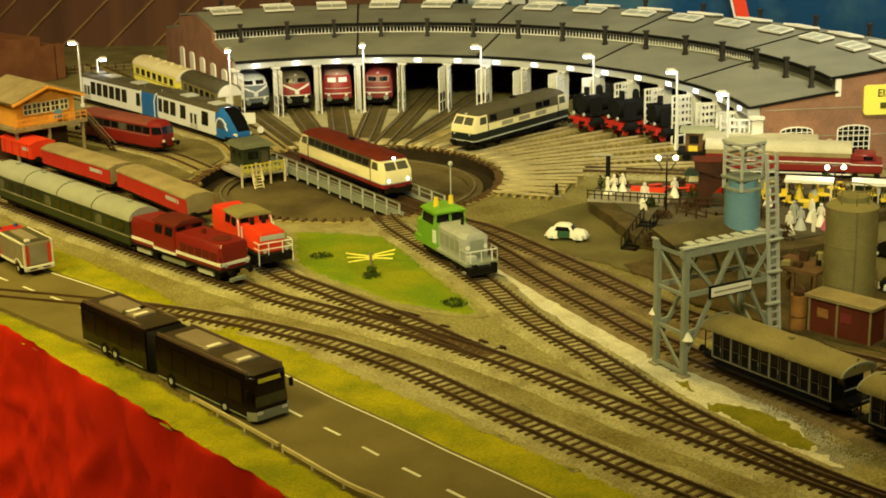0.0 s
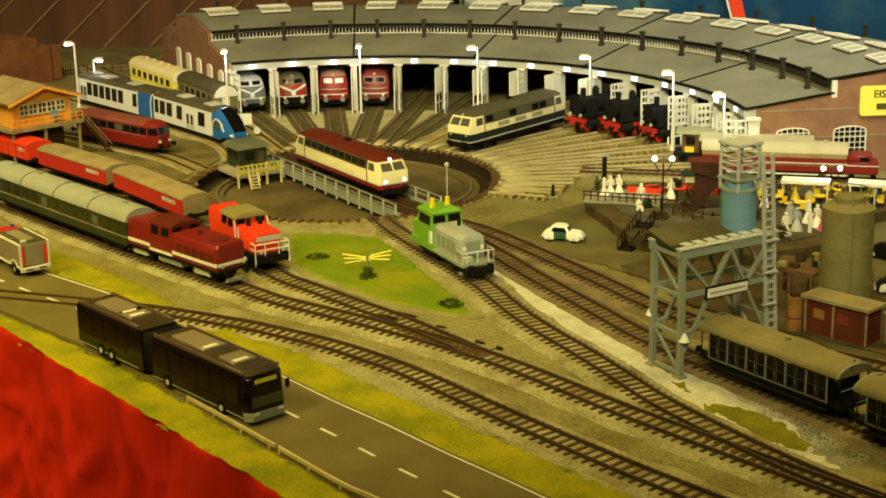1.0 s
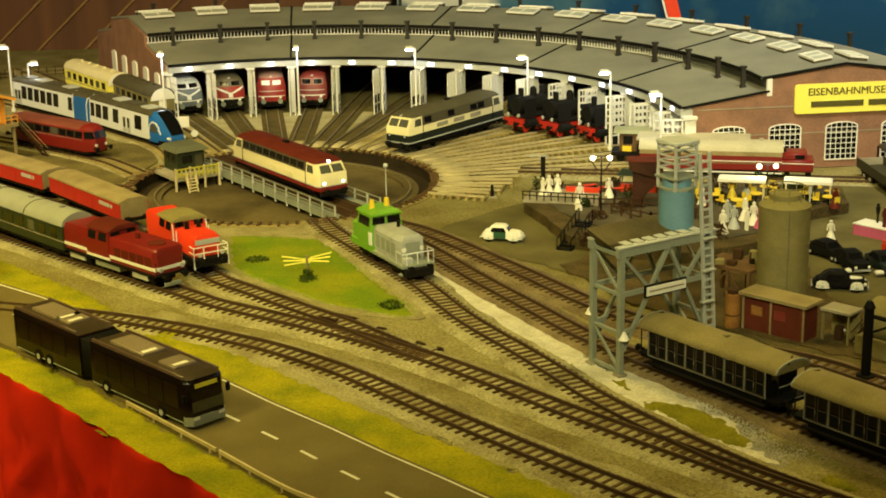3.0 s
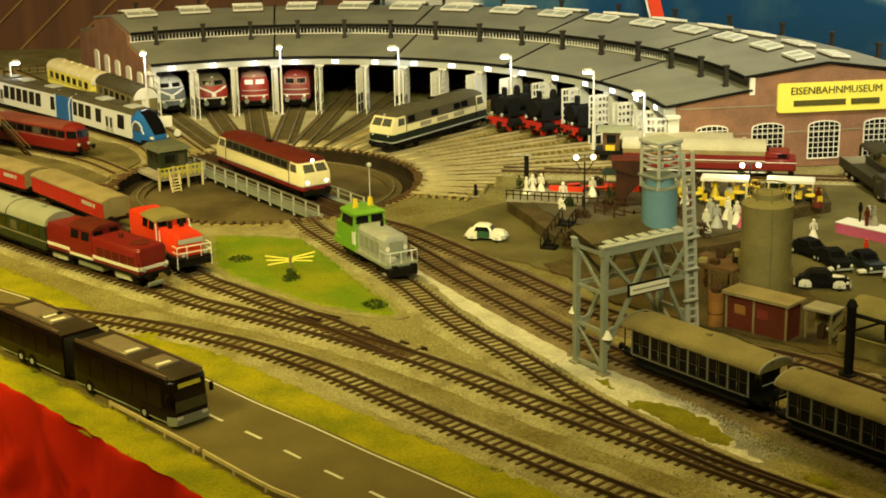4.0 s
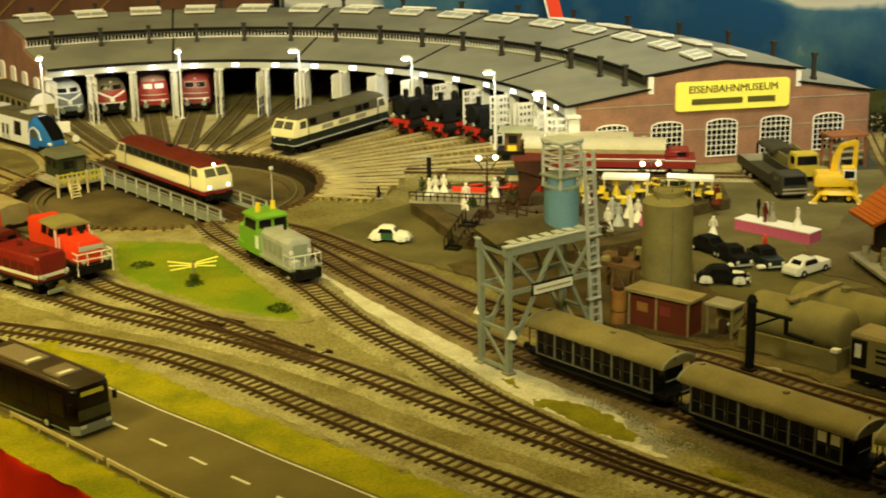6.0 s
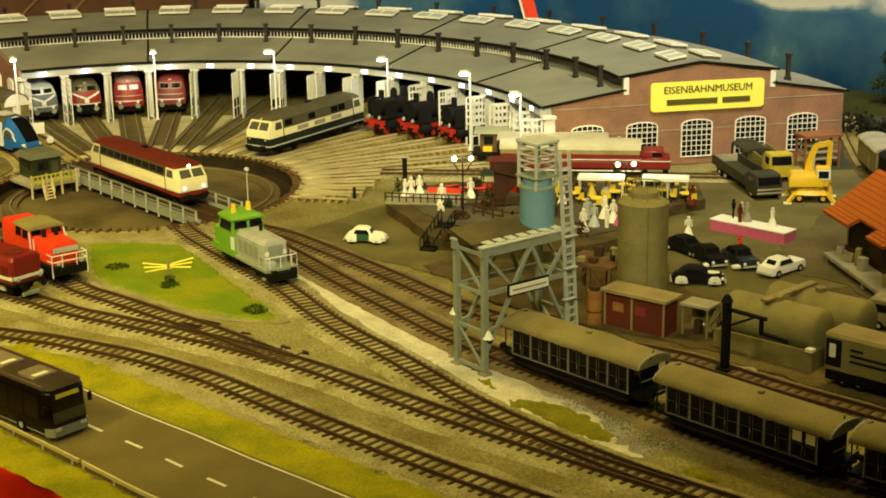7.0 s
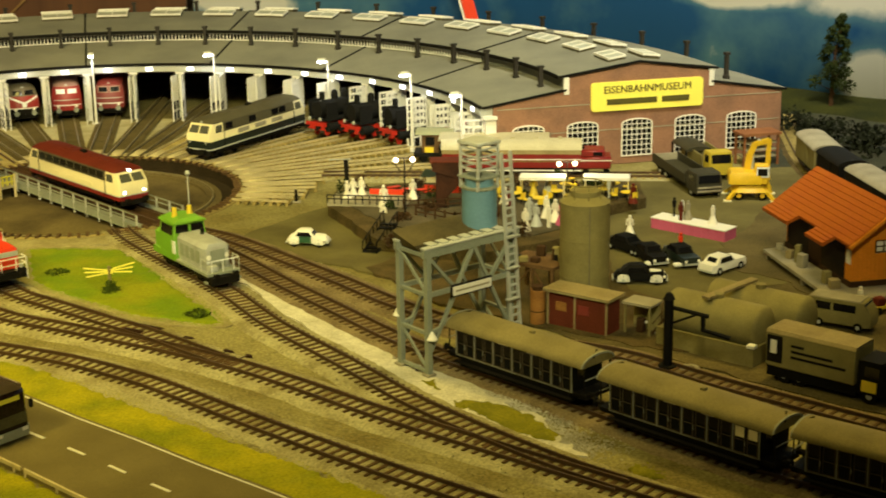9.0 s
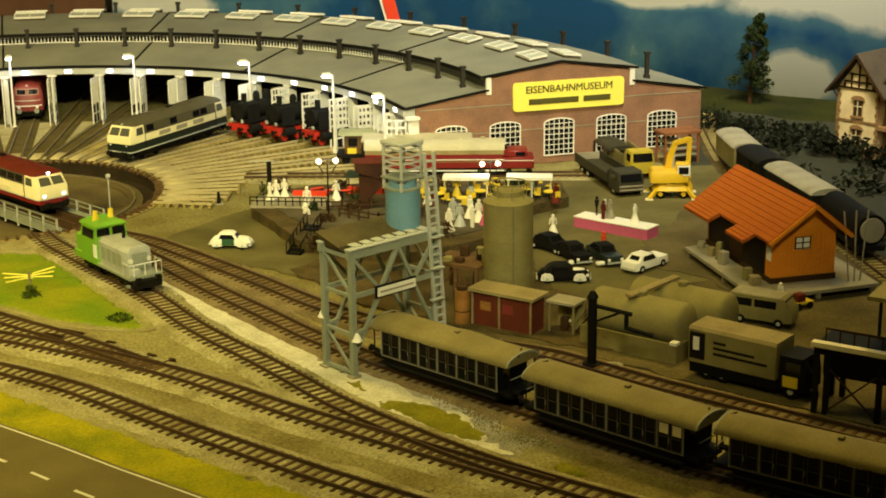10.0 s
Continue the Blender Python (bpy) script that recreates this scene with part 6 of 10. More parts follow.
        for s in (-1, 1):
            for x0, lean in ((L - 3.0, 0.0), (L - 0.05, 0.25)):
                bm = bmesh.new()
                bar(bm, (x0, s * (hw + 0.04), 0.55), (x0, s * (hw + 0.04), 2.4), 0.06, 0.14)
                bar(bm, (x0, s * (hw + 0.04), 2.4), (x0 + lean, s * (hw * 0.95 + 0.05), 3.15), 0.06, 0.14)
                bar(bm, (x0 + lean, s * (hw * 0.95 + 0.05), 3.15), (x0 + lean * 3, s * hw * 0.5, 3.62), 0.06, 0.14)
                part("white_sweep", bm, "silver_white", t)
    spans = [(-L + 0.3, -L + 1.15), (-L + 1.5, -L + 2.7), (-L + 3.1, -L + 4.3), (-L + 5.4, -L + 6.6), (-L + 10.2, -L + 11.6)] if front else [(-L + 2.2 + 1.45 * k, -L + 3.3 + 1.45 * k) for k in range(6)] + [(L - 4.1, L - 3.1)]
    for x0, x1 in spans:
        for s in (-1, 1):
            part("window", panel(bmesh.new(), (x0, s * (hw + 0.005), 1.35), (x1, s * (hw + 0.005), 1.35), (x1, s * (hw * 0.962), 2.85), (x0, s * (hw * 0.962), 2.85), 0.03), "glass", t)
    for x0 in ((-L + 7.6, -L + 8.5) if front else (-L + 0.6, -L + 1.35)):
        for s in (-1, 1):
            d = part("door_leaf", B(x0, x0 + 0.7, s * hw - 0.03, s * hw + 0.03, 0.65, 2.3), "pale_grey", t)
            part("door_window", B(x0 + 0.15, x0 + 0.55, s * hw - 0.05, s * hw + 0.05, 1.2, 2.25), "glass", d)
    for k in range(4):
        part("roof_unit", B(-L + 1.2 + 3.1 * k, -L + 3.0 + 3.1 * k, -0.75, 0.75, 3.5, 3.78, bevel=0.06), "pale_grey" if k % 2 else "roof_dark", t)
    part("skirt", B(-L + 0.3, xe, -1.25, 1.25, 0.22, 0.56), "iron", t)
    bogie(t, -L + 2.2)
    bogie(t, L - 4.0)


multiple_unit(facing("dmu", -0.426, 1.972), 8.4, True)
multiple_unit(facing("dmu", -0.560, 2.113), 8.4, False)
for x, y, L, body, roof, lab in ((-0.442, 2.112, 5.6, "olive", "roof_dark", "dull grey-green coach with a dusty dark roof"), (-0.535, 2.234, 6.6, "sign_yellow", "cream", "bright yellow coach with a pale vaulted roof")):
    long_coach(facing("yellow", x, y), L, lab, body, roof, "parked_coach")


def steam_engine(pos):
    """A tank-like black steam engine with red wheels and buffer beam."""
    t = thing("steam_locomotive", *pos[:2], RAIL_TOP, pos[2], "black steam locomotive with red wheels and frame before the stalls", "steam locomotive", "steam locomotives")
    part("frame", B(-5.6, 5.4, -1.0, 1.0, 0.95, 1.35), "red", t, "bright red frame")
    part("boiler", rod(bmesh.new(), (-2.6, 0, 2.55), (5.0, 0, 2.55), 0.80, 18), "steam_black", t)
    part("smokebox_door", rod(bmesh.new(), (5.0, 0, 2.55), (5.15, 0, 2.55), 0.8, 18), "steam_black", t)
    part("chimney", rod(bmesh.new(), (4.2, 0, 3.4), (4.2, 0, 4.15), 0.32, 12), "steam_black", t)
    for x in (0.6, 2.2):
        part("dome", ball(rod(bmesh.new(), (x, 0, 3.3), (x, 0, 3.8), 0.4, 12), (x, 0, 3.8), 0.4, 12), "steam_black", t)
    part("cab", stack(bmesh.new(), [plan_ring(-5.4, -2.5, 1.45, 1.4), plan_ring(-5.4, -2.5, 1.45, 3.4)]), "steam_black", t)
    part("cab_roof", arch_roof(bmesh.new(), -5.7, -2.3, 1.55, 3.4, 0.6), "steam_black", t)
    side_windows(t, [(-4.8, -3.4)], 1.45, 2.5, 3.2)
    part("running_board", B(-2.6, 4.9, -1.4, 1.4, 1.55, 1.68), "steam_black", t)
    for s in (-1, 1):
        part("smoke_deflector", B(3.2, 5.0, s * 1.35 - 0.05, s * 1.35 + 0.05, 1.7, 3.3), "steam_black", t)
        part("cylinder", rod(bmesh.new(), (3.2, s * 1.2, 0.95), (4.7, s * 1.2, 0.95), 0.42, 12), "steam_black", t)
        part("coupling_rod", B(-2.5, 3.4, s * 1.0 - 0.04, s * 1.0 + 0.04, 0.7, 0.9), "iron", t)
        part("lamp", rod(bmesh.new(), (5.4, s * 0.8, 1.75), (5.55, s * 0.8, 1.75), 0.18), "pale_grey", t)
        for x in (-2.4, -0.8, 0.8, 2.4):
            w = part("driving_wheel", rod(bmesh.new(), (x, s * 0.72, 0.72), (x, s * 0.86, 0.72), 0.72, 14), "red", t, "red driving wheel")
            part("tyre", ring_of(x, s * 0.79, 0.72, 0.72), "iron", w)
        part("pilot_wheel", rod(bmesh.new(), (4.3, s * 0.72, 0.42), (4.3, s * 0.86, 0.42), 0.42, 12), "red", t)
    part("buffer_beam", B(5.35, 5.55, -1.35, 1.35, 0.75, 1.4), "red", t, "red buffer beam")
    part("tender", B(-9.4, -5.9, -1.45, 1.45, 1.1, 3.2, bevel=0.08), "steam_black", t)
    wheelset(t, (-8.6, -7.6, -6.7), 0.5, material="red")
    buffers(t, ((5.55, 1),))
    t.scale = (0.92, 1.02, 1.14)
    return t


def ring_of(x, y, z, r):
    bm = bmesh.new()
    n = 14
    rings = []
    for dr, dy in ((0.02, -0.08), (0.02, 0.08), (-0.1, 0.08), (-0.1, -0.08)):
        rings.append([bm.verts.new((x + (r + dr) * math.cos(math.tau * i / n), y + dy, z + (r + dr) * math.sin(math.tau * i / n))) for i in range(n)])
    for a, b in zip(rings, rings[1:] + rings[:1]):
        for i in range(n):
            bm.faces.new((a[i], a[(i + 1) % n], b[(i + 1) % n], b[i]))
    return bm


for k, r in ((9.5, 0.408), (10.5, 0.424), (11.5, 0.446)):
    p = Vector(polar(FIRST + STEP * (k + 0.5), 0.60)[:2])
    v = (Vector(TURNTABLE) - p).normalized()
    q = Vector(TURNTABLE) - v * r
    steam_engine((q.x, q.y, math.degrees(math.atan2(v.y, v.x))))

# dark red train behind the garden cafe
v = Vector((0.372 - 0.150, 1.735 - 1.775))
ra = math.degrees(math.atan2(v.y, v.x))
RED_LINE = [(0.05 + v.x * 0.04 * i, 1.766 + v.y * 0.04 * i, ra) for i in range(48)]
railway(RED_LINE, "brown track beside the brick gable", singly=False)
t = long_coach((0.2610, 1.7286, ra), 6.7, "dark red dining coach with a cream line and pale flat roof", "dark_red", "canopy_cream", "dining_coach", "dark_red")
t.scale = (1.0, 1.0, 0.88)
part("upper_panel", B(-6.72, 6.72, -1.49, 1.49, 2.48, 2.97), "tan_roof", t, "faded tan upper panel")
for z in (0.60, 1.85):
    part("cream_line", B(-6.73, 6.73, -1.50, 1.50, z, z + 0.09), "white", t)
t = thing("platform_canopy", 0.222, 1.757, 0, ra, "long pale platform canopy on slender posts", "canopy")
part("roof", stack(bmesh.new(), [plan_ring(-3.4, 7.5, 1.7, 3.55), plan_ring(-3.4, 7.5, 1.7, 3.75), plan_ring(-3.3, 7.4, 0.2, 4.05)]), "canopy_cream", t)
for x in (-3, 0, 3.5, 7):
    part("post", B(x - 0.1, x + 0.1, -0.1, 0.1, 0, 3.6), "iron", t)
hood = thing("red_rail_tractor", 0.3545, 1.7115, RAIL_TOP, ra, "dull red rail tractor with a raised cab beside the gable", "locomotive")
part("hood", B(-2.8, 2.2, -1.35, 1.35, 0.9, 2.6, bevel=0.2), "dark_red", hood)
part("cab", B(-2.6, 1.2, -1.30, 1.30, 2.5, 3.5, bevel=0.2), "dark_red", hood)
part("cream_line", B(-2.7, 2.22, -1.37, 1.37, 2.05, 2.16), "white", hood)
part("window", B(-0.6, 0.8, -1.33, 1.33, 2.75, 3.25), "glass", hood)
wheelset(hood, (-1.7, 1.5), 0.45)
hood.scale = (0.62, 0.9, 0.72)

# ---- old four-wheel coaches under the gantry ----
M["coach_black"] = mat("coach_black", (0.004, 0.0046, 0.004), 0.7, var=0.2, spec=0.12)
M["coach_glass"] = mat("dull_coach_glass", (0.010, 0.007, 0.004), 0.5, var=0.4, bump=0, spec=0.15, patch=120)
M["coach_trim"] = mat("coach_trim", (0.27, 0.28, 0.22), 0.5, var=0.2)
M["coach_line"] = mat("coach_line", (0.085, 0.066, 0.040), 0.6, var=0.3, spec=0.2)
M["coach_roof"] = mat("coach_roof", (0.238, 0.197, 0.082), 0.75, var=0.2, second=(0.175, 0.143, 0.058), patch=32, spec=0.15)


def old_coach(pos, label, L=5.0, blinds=False):
    t = thing("old_coach", *pos[:2], RAIL_TOP, pos[2], label, "coach", "old four-wheel coaches")
    hw = 1.40
    part("body", stack(bmesh.new(), [plan_ring(-L, L, hw - 0.06, 0.95), plan_ring(-L, L, hw, 1.7), plan_ring(-L, L, hw, 2.75)]), "coach_black", t)
    part("roof", arch_roof(bmesh.new(), -L - 0.85, L + 0.85, hw + 0.14, 2.78, 0.62, 13, 0.07), "coach_roof", t, "dusty tan vaulted roof")
    part("underframe", B(-L - 0.9, L + 0.9, -1.15, 1.15, 0.62, 0.95), "iron", t)
    # black block added to deepen the shade under the floor
    part("underfloor_shade", B(-L + 0.3, L - 0.3, -1.30, 1.30, 0.22, 0.94), "dark", t)
    for e in (-1, 1):
        part("end_platform", B(min(e * L, e * (L + 0.95)), max(e * L, e * (L + 0.95)), -1.3, 1.3, 0.85, 0.97), "iron", t)
        for y in (-1.2, 1.2):
            part("platform_post", rod(bmesh.new(), (e * (L + 0.8), y, 0.95), (e * (L + 0.8), y, 2.8), 0.045), "iron", t)
        handrail(t, [(e * (L + 0.85), -1.2, 1.9), (e * (L + 0.85), 1.2, 1.9)], 0.04, "coach_trim")
        part("end_window", B(e * L - 0.03, e * L + 0.03, -0.95, -0.35, 1.7, 2.5), "glass", t)
        part("roof_rim", stack(bmesh.new(), [[(e * (L + 0.85) + dx, (hw + 0.16) * math.cos(math.pi * i / 10), 2.78 + 0.64 * math.sin(math.pi * i / 10)) for i in range(11)] + [(e * (L + 0.85) + dx, (hw + 0.05) * math.cos(math.pi * i / 10), 2.74 + 0.56 * math.sin(math.pi * i / 10)) for i in range(10, -1, -1)] for dx in (-0.05, 0.05)]), "coach_trim", t)
        part("brake_pipe", rod(bmesh.new(), (e * (L + 0.4), 0.4, 3.4), (e * (L + 0.9), -0.5, 3.25), 0.06), "iron", t)
    n, w = 6, (2 * L - 0.1) / 6
    for k in range(n + 1):
        for s in (-1, 1):
            x = -L + 0.05 + w * k
            part("door_post", B(x - 0.025, x + 0.025, s * hw - 0.05, s * hw + 0.06, 1.0, 2.68), "coach_trim", t, "pale door post")
    for k in range(2 * n):
        x = -L + 0.05 + w * (k + 0.5) / 2
        for s in (-1, 1):
            lit = blinds and k in (10, 11) and s < 0
            part("window", B(x - w * 0.17, x + w * 0.17, s * hw - 0.02, s * hw + 0.035, 1.98, 2.58), "cream" if lit else "coach_glass", t, "drawn cream blind" if lit else "")
            part("door_panel", B(x - w * 0.17, x + w * 0.17, s * (hw - 0.02) - 0.02, s * (hw - 0.02) + 0.035, 1.12, 1.72), "coach_black", t)
            bm = bmesh.new()
            for xa in (x - w * 0.205, x + w * 0.185):
                box(bm, xa, xa + w * 0.02, s * hw - 0.05, s * hw + 0.045, 1.02, 2.64)
            for za in (1.04, 1.80, 2.62):
                box(bm, x - w * 0.205, x + w * 0.205, s * hw - 0.045, s * hw + 0.042, za, za + 0.03)
            part("panel_moulding", bm, "coach_line", t)
            if k % 2 == 0:
                part("grab_handle", rod(bmesh.new(), (x + w * 0.235, s * (hw + 0.09), 1.5), (x + w * 0.235, s * (hw + 0.09), 1.8), 0.02, 6), "coach_trim", t)
    for s in (-1, 1):
        part("sill_line", B(-L, L, s * (hw - 0.03) - 0.04, s * (hw - 0.03) + 0.04, 0.95, 1.0), "coach_trim", t)
        part("footboard", B(-L, L, s * 1.4 - 0.18, s * 1.4 + 0.1, 0.48, 0.56), "iron", t)
        for x in (-2.9, 2.9):
            part("axle_guard", B(x - 0.5, x + 0.5, s * 0.98 - 0.04, s * 0.98 + 0.04, 0.3, 0.9), "iron", t)
        for k in (4, 7):
            x = -L + 0.1 + (2 * L - 0.2) * (k / 2 + 0.3) / n
            part("destination_plate", B(x, x + 0.8, s * (hw + 0.06) - 0.03, s * (hw + 0.06) + 0.03, 2.66, 2.8), "white", t)
    part("roof_vent", B(0.3, 0.6, -0.15, 0.15, 3.35, 3.55), "coach_roof", t)
    wheelset(t, (-2.9, 2.9), 0.48)
    buffers(t, ((L + 0.9, 1), (-L - 0.9, -1)))


old_coach(at_track("E", 0.1755, 1.0855), "old black four-wheel coach with panelled doors and tan roof")
old_coach(at_track("E", 0.2660, 0.9605), "old black coach with two drawn cream blinds and tan roof", 5.3, True)
old_coach(at_track("E", 0.3735, 0.8480), "old black coach with a tan roof at the train's end", 5.3)

# ---- road vehicles ----
def wheels(t, xs, hw, r=0.48, hub="pale_grey"):
    for x in xs:
        for s in (-1, 1):
            w = part("wheel", rod(bmesh.new(), (x, s * hw - 0.14, r), (x, s * hw + 0.14, r), r, 14), "dark", t)
            part("hub_cap", rod(bmesh.new(), (x, s * (hw + 0.12), r), (x, s * (hw + 0.17), r), r * 0.42, 10), hub, w)


M["bus_black"] = mat("bus_black", (0.008, 0.0050, 0.0042), 0.22, var=0.2, bump=0.05, second=(0.014, 0.007, 0.005), spec=0.25)
M["bus_unit"] = mat("bus_unit", (0.24, 0.19, 0.13), 0.3, var=0.2, bump=0.05)
M["bus_roof"] = mat("bus_roof", (0.050, 0.036, 0.022), 0.3, var=0.2, bump=0.05)


def bus_body(t, x0, x1, front):
    hw, z0, z1 = 1.27, 0.32, 2.95
    n = 0.35 if front else 0.0
    part("body", stack(bmesh.new(), [plan_ring(x0, x1, hw, z0, n, 0.22), plan_ring(x0, x1, hw, 1.1, n, 0.22), plan_ring(x0, x1 - (0.12 if front else 0), hw, 2.6, n, 0.22), plan_ring(x0, x1 - (0.17 if front else 0), hw * 0.985, 2.80, n, 0.24), plan_ring(x0, x1 - (0.30 if front else 0), hw * 0.93, z1, n, 0.30)]), "bus_black", t)
    part("roof", stack(bmesh.new(), [plan_ring(x0 + 0.05, x1 - 0.2, hw * 0.93, z1, n, 0.22), plan_ring(x0 + 0.3, x1 - 0.6, hw * 0.8, z1 + 0.12, n, 0.22)]), "bus_roof", t)
    for s in (-1, 1):
        # the rails' paler brown is the shoulder's reflection put into the colour
        part("roof_rail", B(x0 + 0.1, x1 - 0.5, s * hw * 0.88 - 0.06, s * hw * 0.88 + 0.06, z1 - 0.02, z1 + 0.22, bevel=0.03), "bus_sheen", t)
        k, w = 0, 1.45
        while x0 + 0.4 + (k + 1) * w < x1 - 0.3:
            part("window", B(x0 + 0.4 + k * w, x0 + 0.4 + (k + 0.94) * w, s * hw - 0.02, s * hw + 0.02, 1.15, 2.5), "bus_glass", t)
            k += 1
        part("sill_strip", B(x0 + 0.1, x1 - 0.5, s * hw - 0.015, s * hw + 0.015, 0.36, 0.44), "grey_steel", t)
    for xa, xb in ((x0 + 1.4, x0 + 4.9), (x1 - 3.6, x1 - 2.0)):
        u = part("roof_unit", B(xa, xb, -0.75, 0.75, z1 + 0.05, z1 + 0.3, bevel=0.06), "bus_unit", t)
        # hatch painted white to stand in for the glint on the unit
        part("hatch", B(xb - 0.42, xb - 0.10, -0.62, 0.30, z1 + 0.3, z1 + 0.34, bevel=0.015), "white", u)


bus = thing("articulated_bus", -0.2727, 1.1122, 0.0034, -45.2, "glossy black articulated bus driving on the road", "bus")
bus_body(bus, 0.0, 10.0, True)
bus_body(bus, -9.0, -1.2, False)
for k in range(6):
    part("bellows_fold", B(-1.2 + 0.2 * k + 0.01, -1.2 + 0.2 * k + 0.17, -1.18, 1.18, 0.4, 2.85, bevel=0.05), "dark", bus)
# grey-green tint of the glass paints the glint on the windscreen
part("windscreen", panel(bmesh.new(), (10.0, -1.0, 1.05), (10.0, 1.0, 1.05), (9.84, 0.98, 2.35), (9.84, -0.98, 2.35), 0.03), "bus_screen", bus)
part("destination_board", panel(bmesh.new(), (9.88, -0.72, 2.42), (9.88, 0.72, 2.42), (9.82, 0.72, 2.66), (9.82, -0.72, 2.66), 0.05), "bus_board", bus, "yellow destination board")
part("front_bumper", stack(bmesh.new(), [plan_ring(9.5, 10.06, 1.29, 0.25, 0.35, 0.22), plan_ring(9.5, 10.06, 1.29, 0.78, 0.35, 0.22)]), "grey_steel", bus, "silver front bumper")
for s in (-1, 1):
    part("headlight", B(9.98, 10.09, s * 0.8 - 0.18, s * 0.8 + 0.18, 0.6, 0.78), "white", bus)
    part("mirror", B(9.75, 9.95, s * 1.42 - 0.1, s * 1.42 + 0.1, 1.7, 2.2, bevel=0.03), "dark", bus)
# pale hub caps carry their glint in the colour
wheels(bus, (7.3, 1.6, -6.2, -4.9), 1.17, 0.44, "pale_grey")
bus.scale = (1.07, 1.13, 1.055)

fire = thing("fire_engine", -0.4787, 1.394, 0.0034, 131, "red and white fire engine with grey roller shutters on the road", "fire engine")
M["shutter_grey"] = mat("dusty_shutter", (0.24, 0.20, 0.14), 0.6, var=0.12)
part("body", B(-3.2, 1.4, -1.20, 1.20, 0.75, 2.70, bevel=0.05), "shutter_grey", fire)
part("roof", B(-3.1, 1.35, -1.1, 1.1, 2.70, 2.78), "roof_dark", fire, "dark ribbed roof")
part("cab", stack(bmesh.new(), [plan_ring(1.45, 3.5, 1.2, 0.7, 0.2, 0.15), plan_ring(1.45, 3.5, 1.2, 1.7, 0.2, 0.15), plan_ring(1.45, 3.2, 1.12, 2.65, 0.2, 0.15)]), "red", fire)
part("chassis", B(-3.2, 3.4, -1.0, 1.0, 0.45, 0.78), "dark", fire)
for s in (-1, 1):
    for k in range(3):
        sh = part("shutter", B(-2.85 + 1.45 * k, -1.55 + 1.45 * k, s * 1.20 - 0.03, s * 1.20 + 0.03, 1.15, 2.45), "shutter_grey", fire, "grey roller shutter")
        for q in range(4):
            part("shutter_rib", B(-2.82 + 1.45 * k, -1.58 + 1.45 * k, s * 1.20 - 0.045, s * 1.20 + 0.045, 1.3 + 0.3 * q, 1.34 + 0.3 * q), "concrete", sh)
    part("top_edge", B(-3.25, 1.42, s * 1.20 - 0.07, s * 1.20 + 0.07, 2.62, 2.76), "white", fire)
    part("sill", B(-3.22, -2.55, s * 1.20 - 0.06, s * 1.20 + 0.06, 0.72, 0.92), "white", fire)
    part("sill", B(-1.25, 1.42, s * 1.20 - 0.06, s * 1.20 + 0.06, 0.72, 0.92), "white", fire)
    bm = stack(bmesh.new(), [[(-1.9 + r * math.cos(math.pi * q / 8), y, 0.75 + r * 0.78 * math.sin(math.pi * q / 8)) for r, y in ((0.60, s * 1.17), (0.70, s * 1.17), (0.70, s * 1.27), (0.60, s * 1.27))] for q in range(9)])
    part("wheel_arch", bm, "white", fire, "white wheel arch")
    part("corner_post", B(-3.30, -3.12, s * 1.16 - 0.08, s * 1.16 + 0.08, 0.60, 2.76), "white", fire)
    part("beacon", rod(bmesh.new(), (2.6, s * 0.7, 2.65), (2.6, s * 0.7, 2.9), 0.16), "blue", fire)
    part("cab_window", B(1.8, 3.0, s * 1.17 - 0.04, s * 1.17 + 0.04, 1.7, 2.4), "glass", fire)
    part("marker_panel", B(-3.27, -3.21, s * 0.93 - 0.14, s * 0.93 + 0.14, 0.95, 2.5), "orange_red", fire)
    part("tail_light", B(-3.42, -3.36, s * 0.55 - 0.3, s * 0.55 + 0.3, 0.58, 0.68), "dark", fire)
part("back_shutter", B(-3.27, -3.19, -0.75, 0.75, 0.95, 2.55), "concrete", fire, "pale grey back shutter")
part("rear_bumper", B(-3.38, -3.15, -1.24, 1.24, 0.45, 0.82, bevel=0.04), "white", fire)
part("ladder_rack", B(-2.8, 0.6, -0.3, 0.7, 2.78, 2.95, bevel=0.04), "shutter_grey", fire)
part("roof_lamp", B(-3.0, -2.7, 0.5, 0.9, 2.78, 2.95), "white", fire)
wheels(fire, (2.4, -1.9), 1.08, 0.48)


def mudguard(sx, s):
    bm = stack(bmesh.new(), [plan_ring(-0.50, 0.50, 0.17, 0.22, 0.2, 0.3, 0.2), plan_ring(-0.44, 0.44, 0.17, 0.58, 0.25, 0.3, 0.25), plan_ring(-0.22, 0.22, 0.12, 0.76, 0.1, 0.3, 0.1)])
    bmesh.ops.translate(bm, verts=bm.verts, vec=(sx, s * 0.66, 0))
    return bm


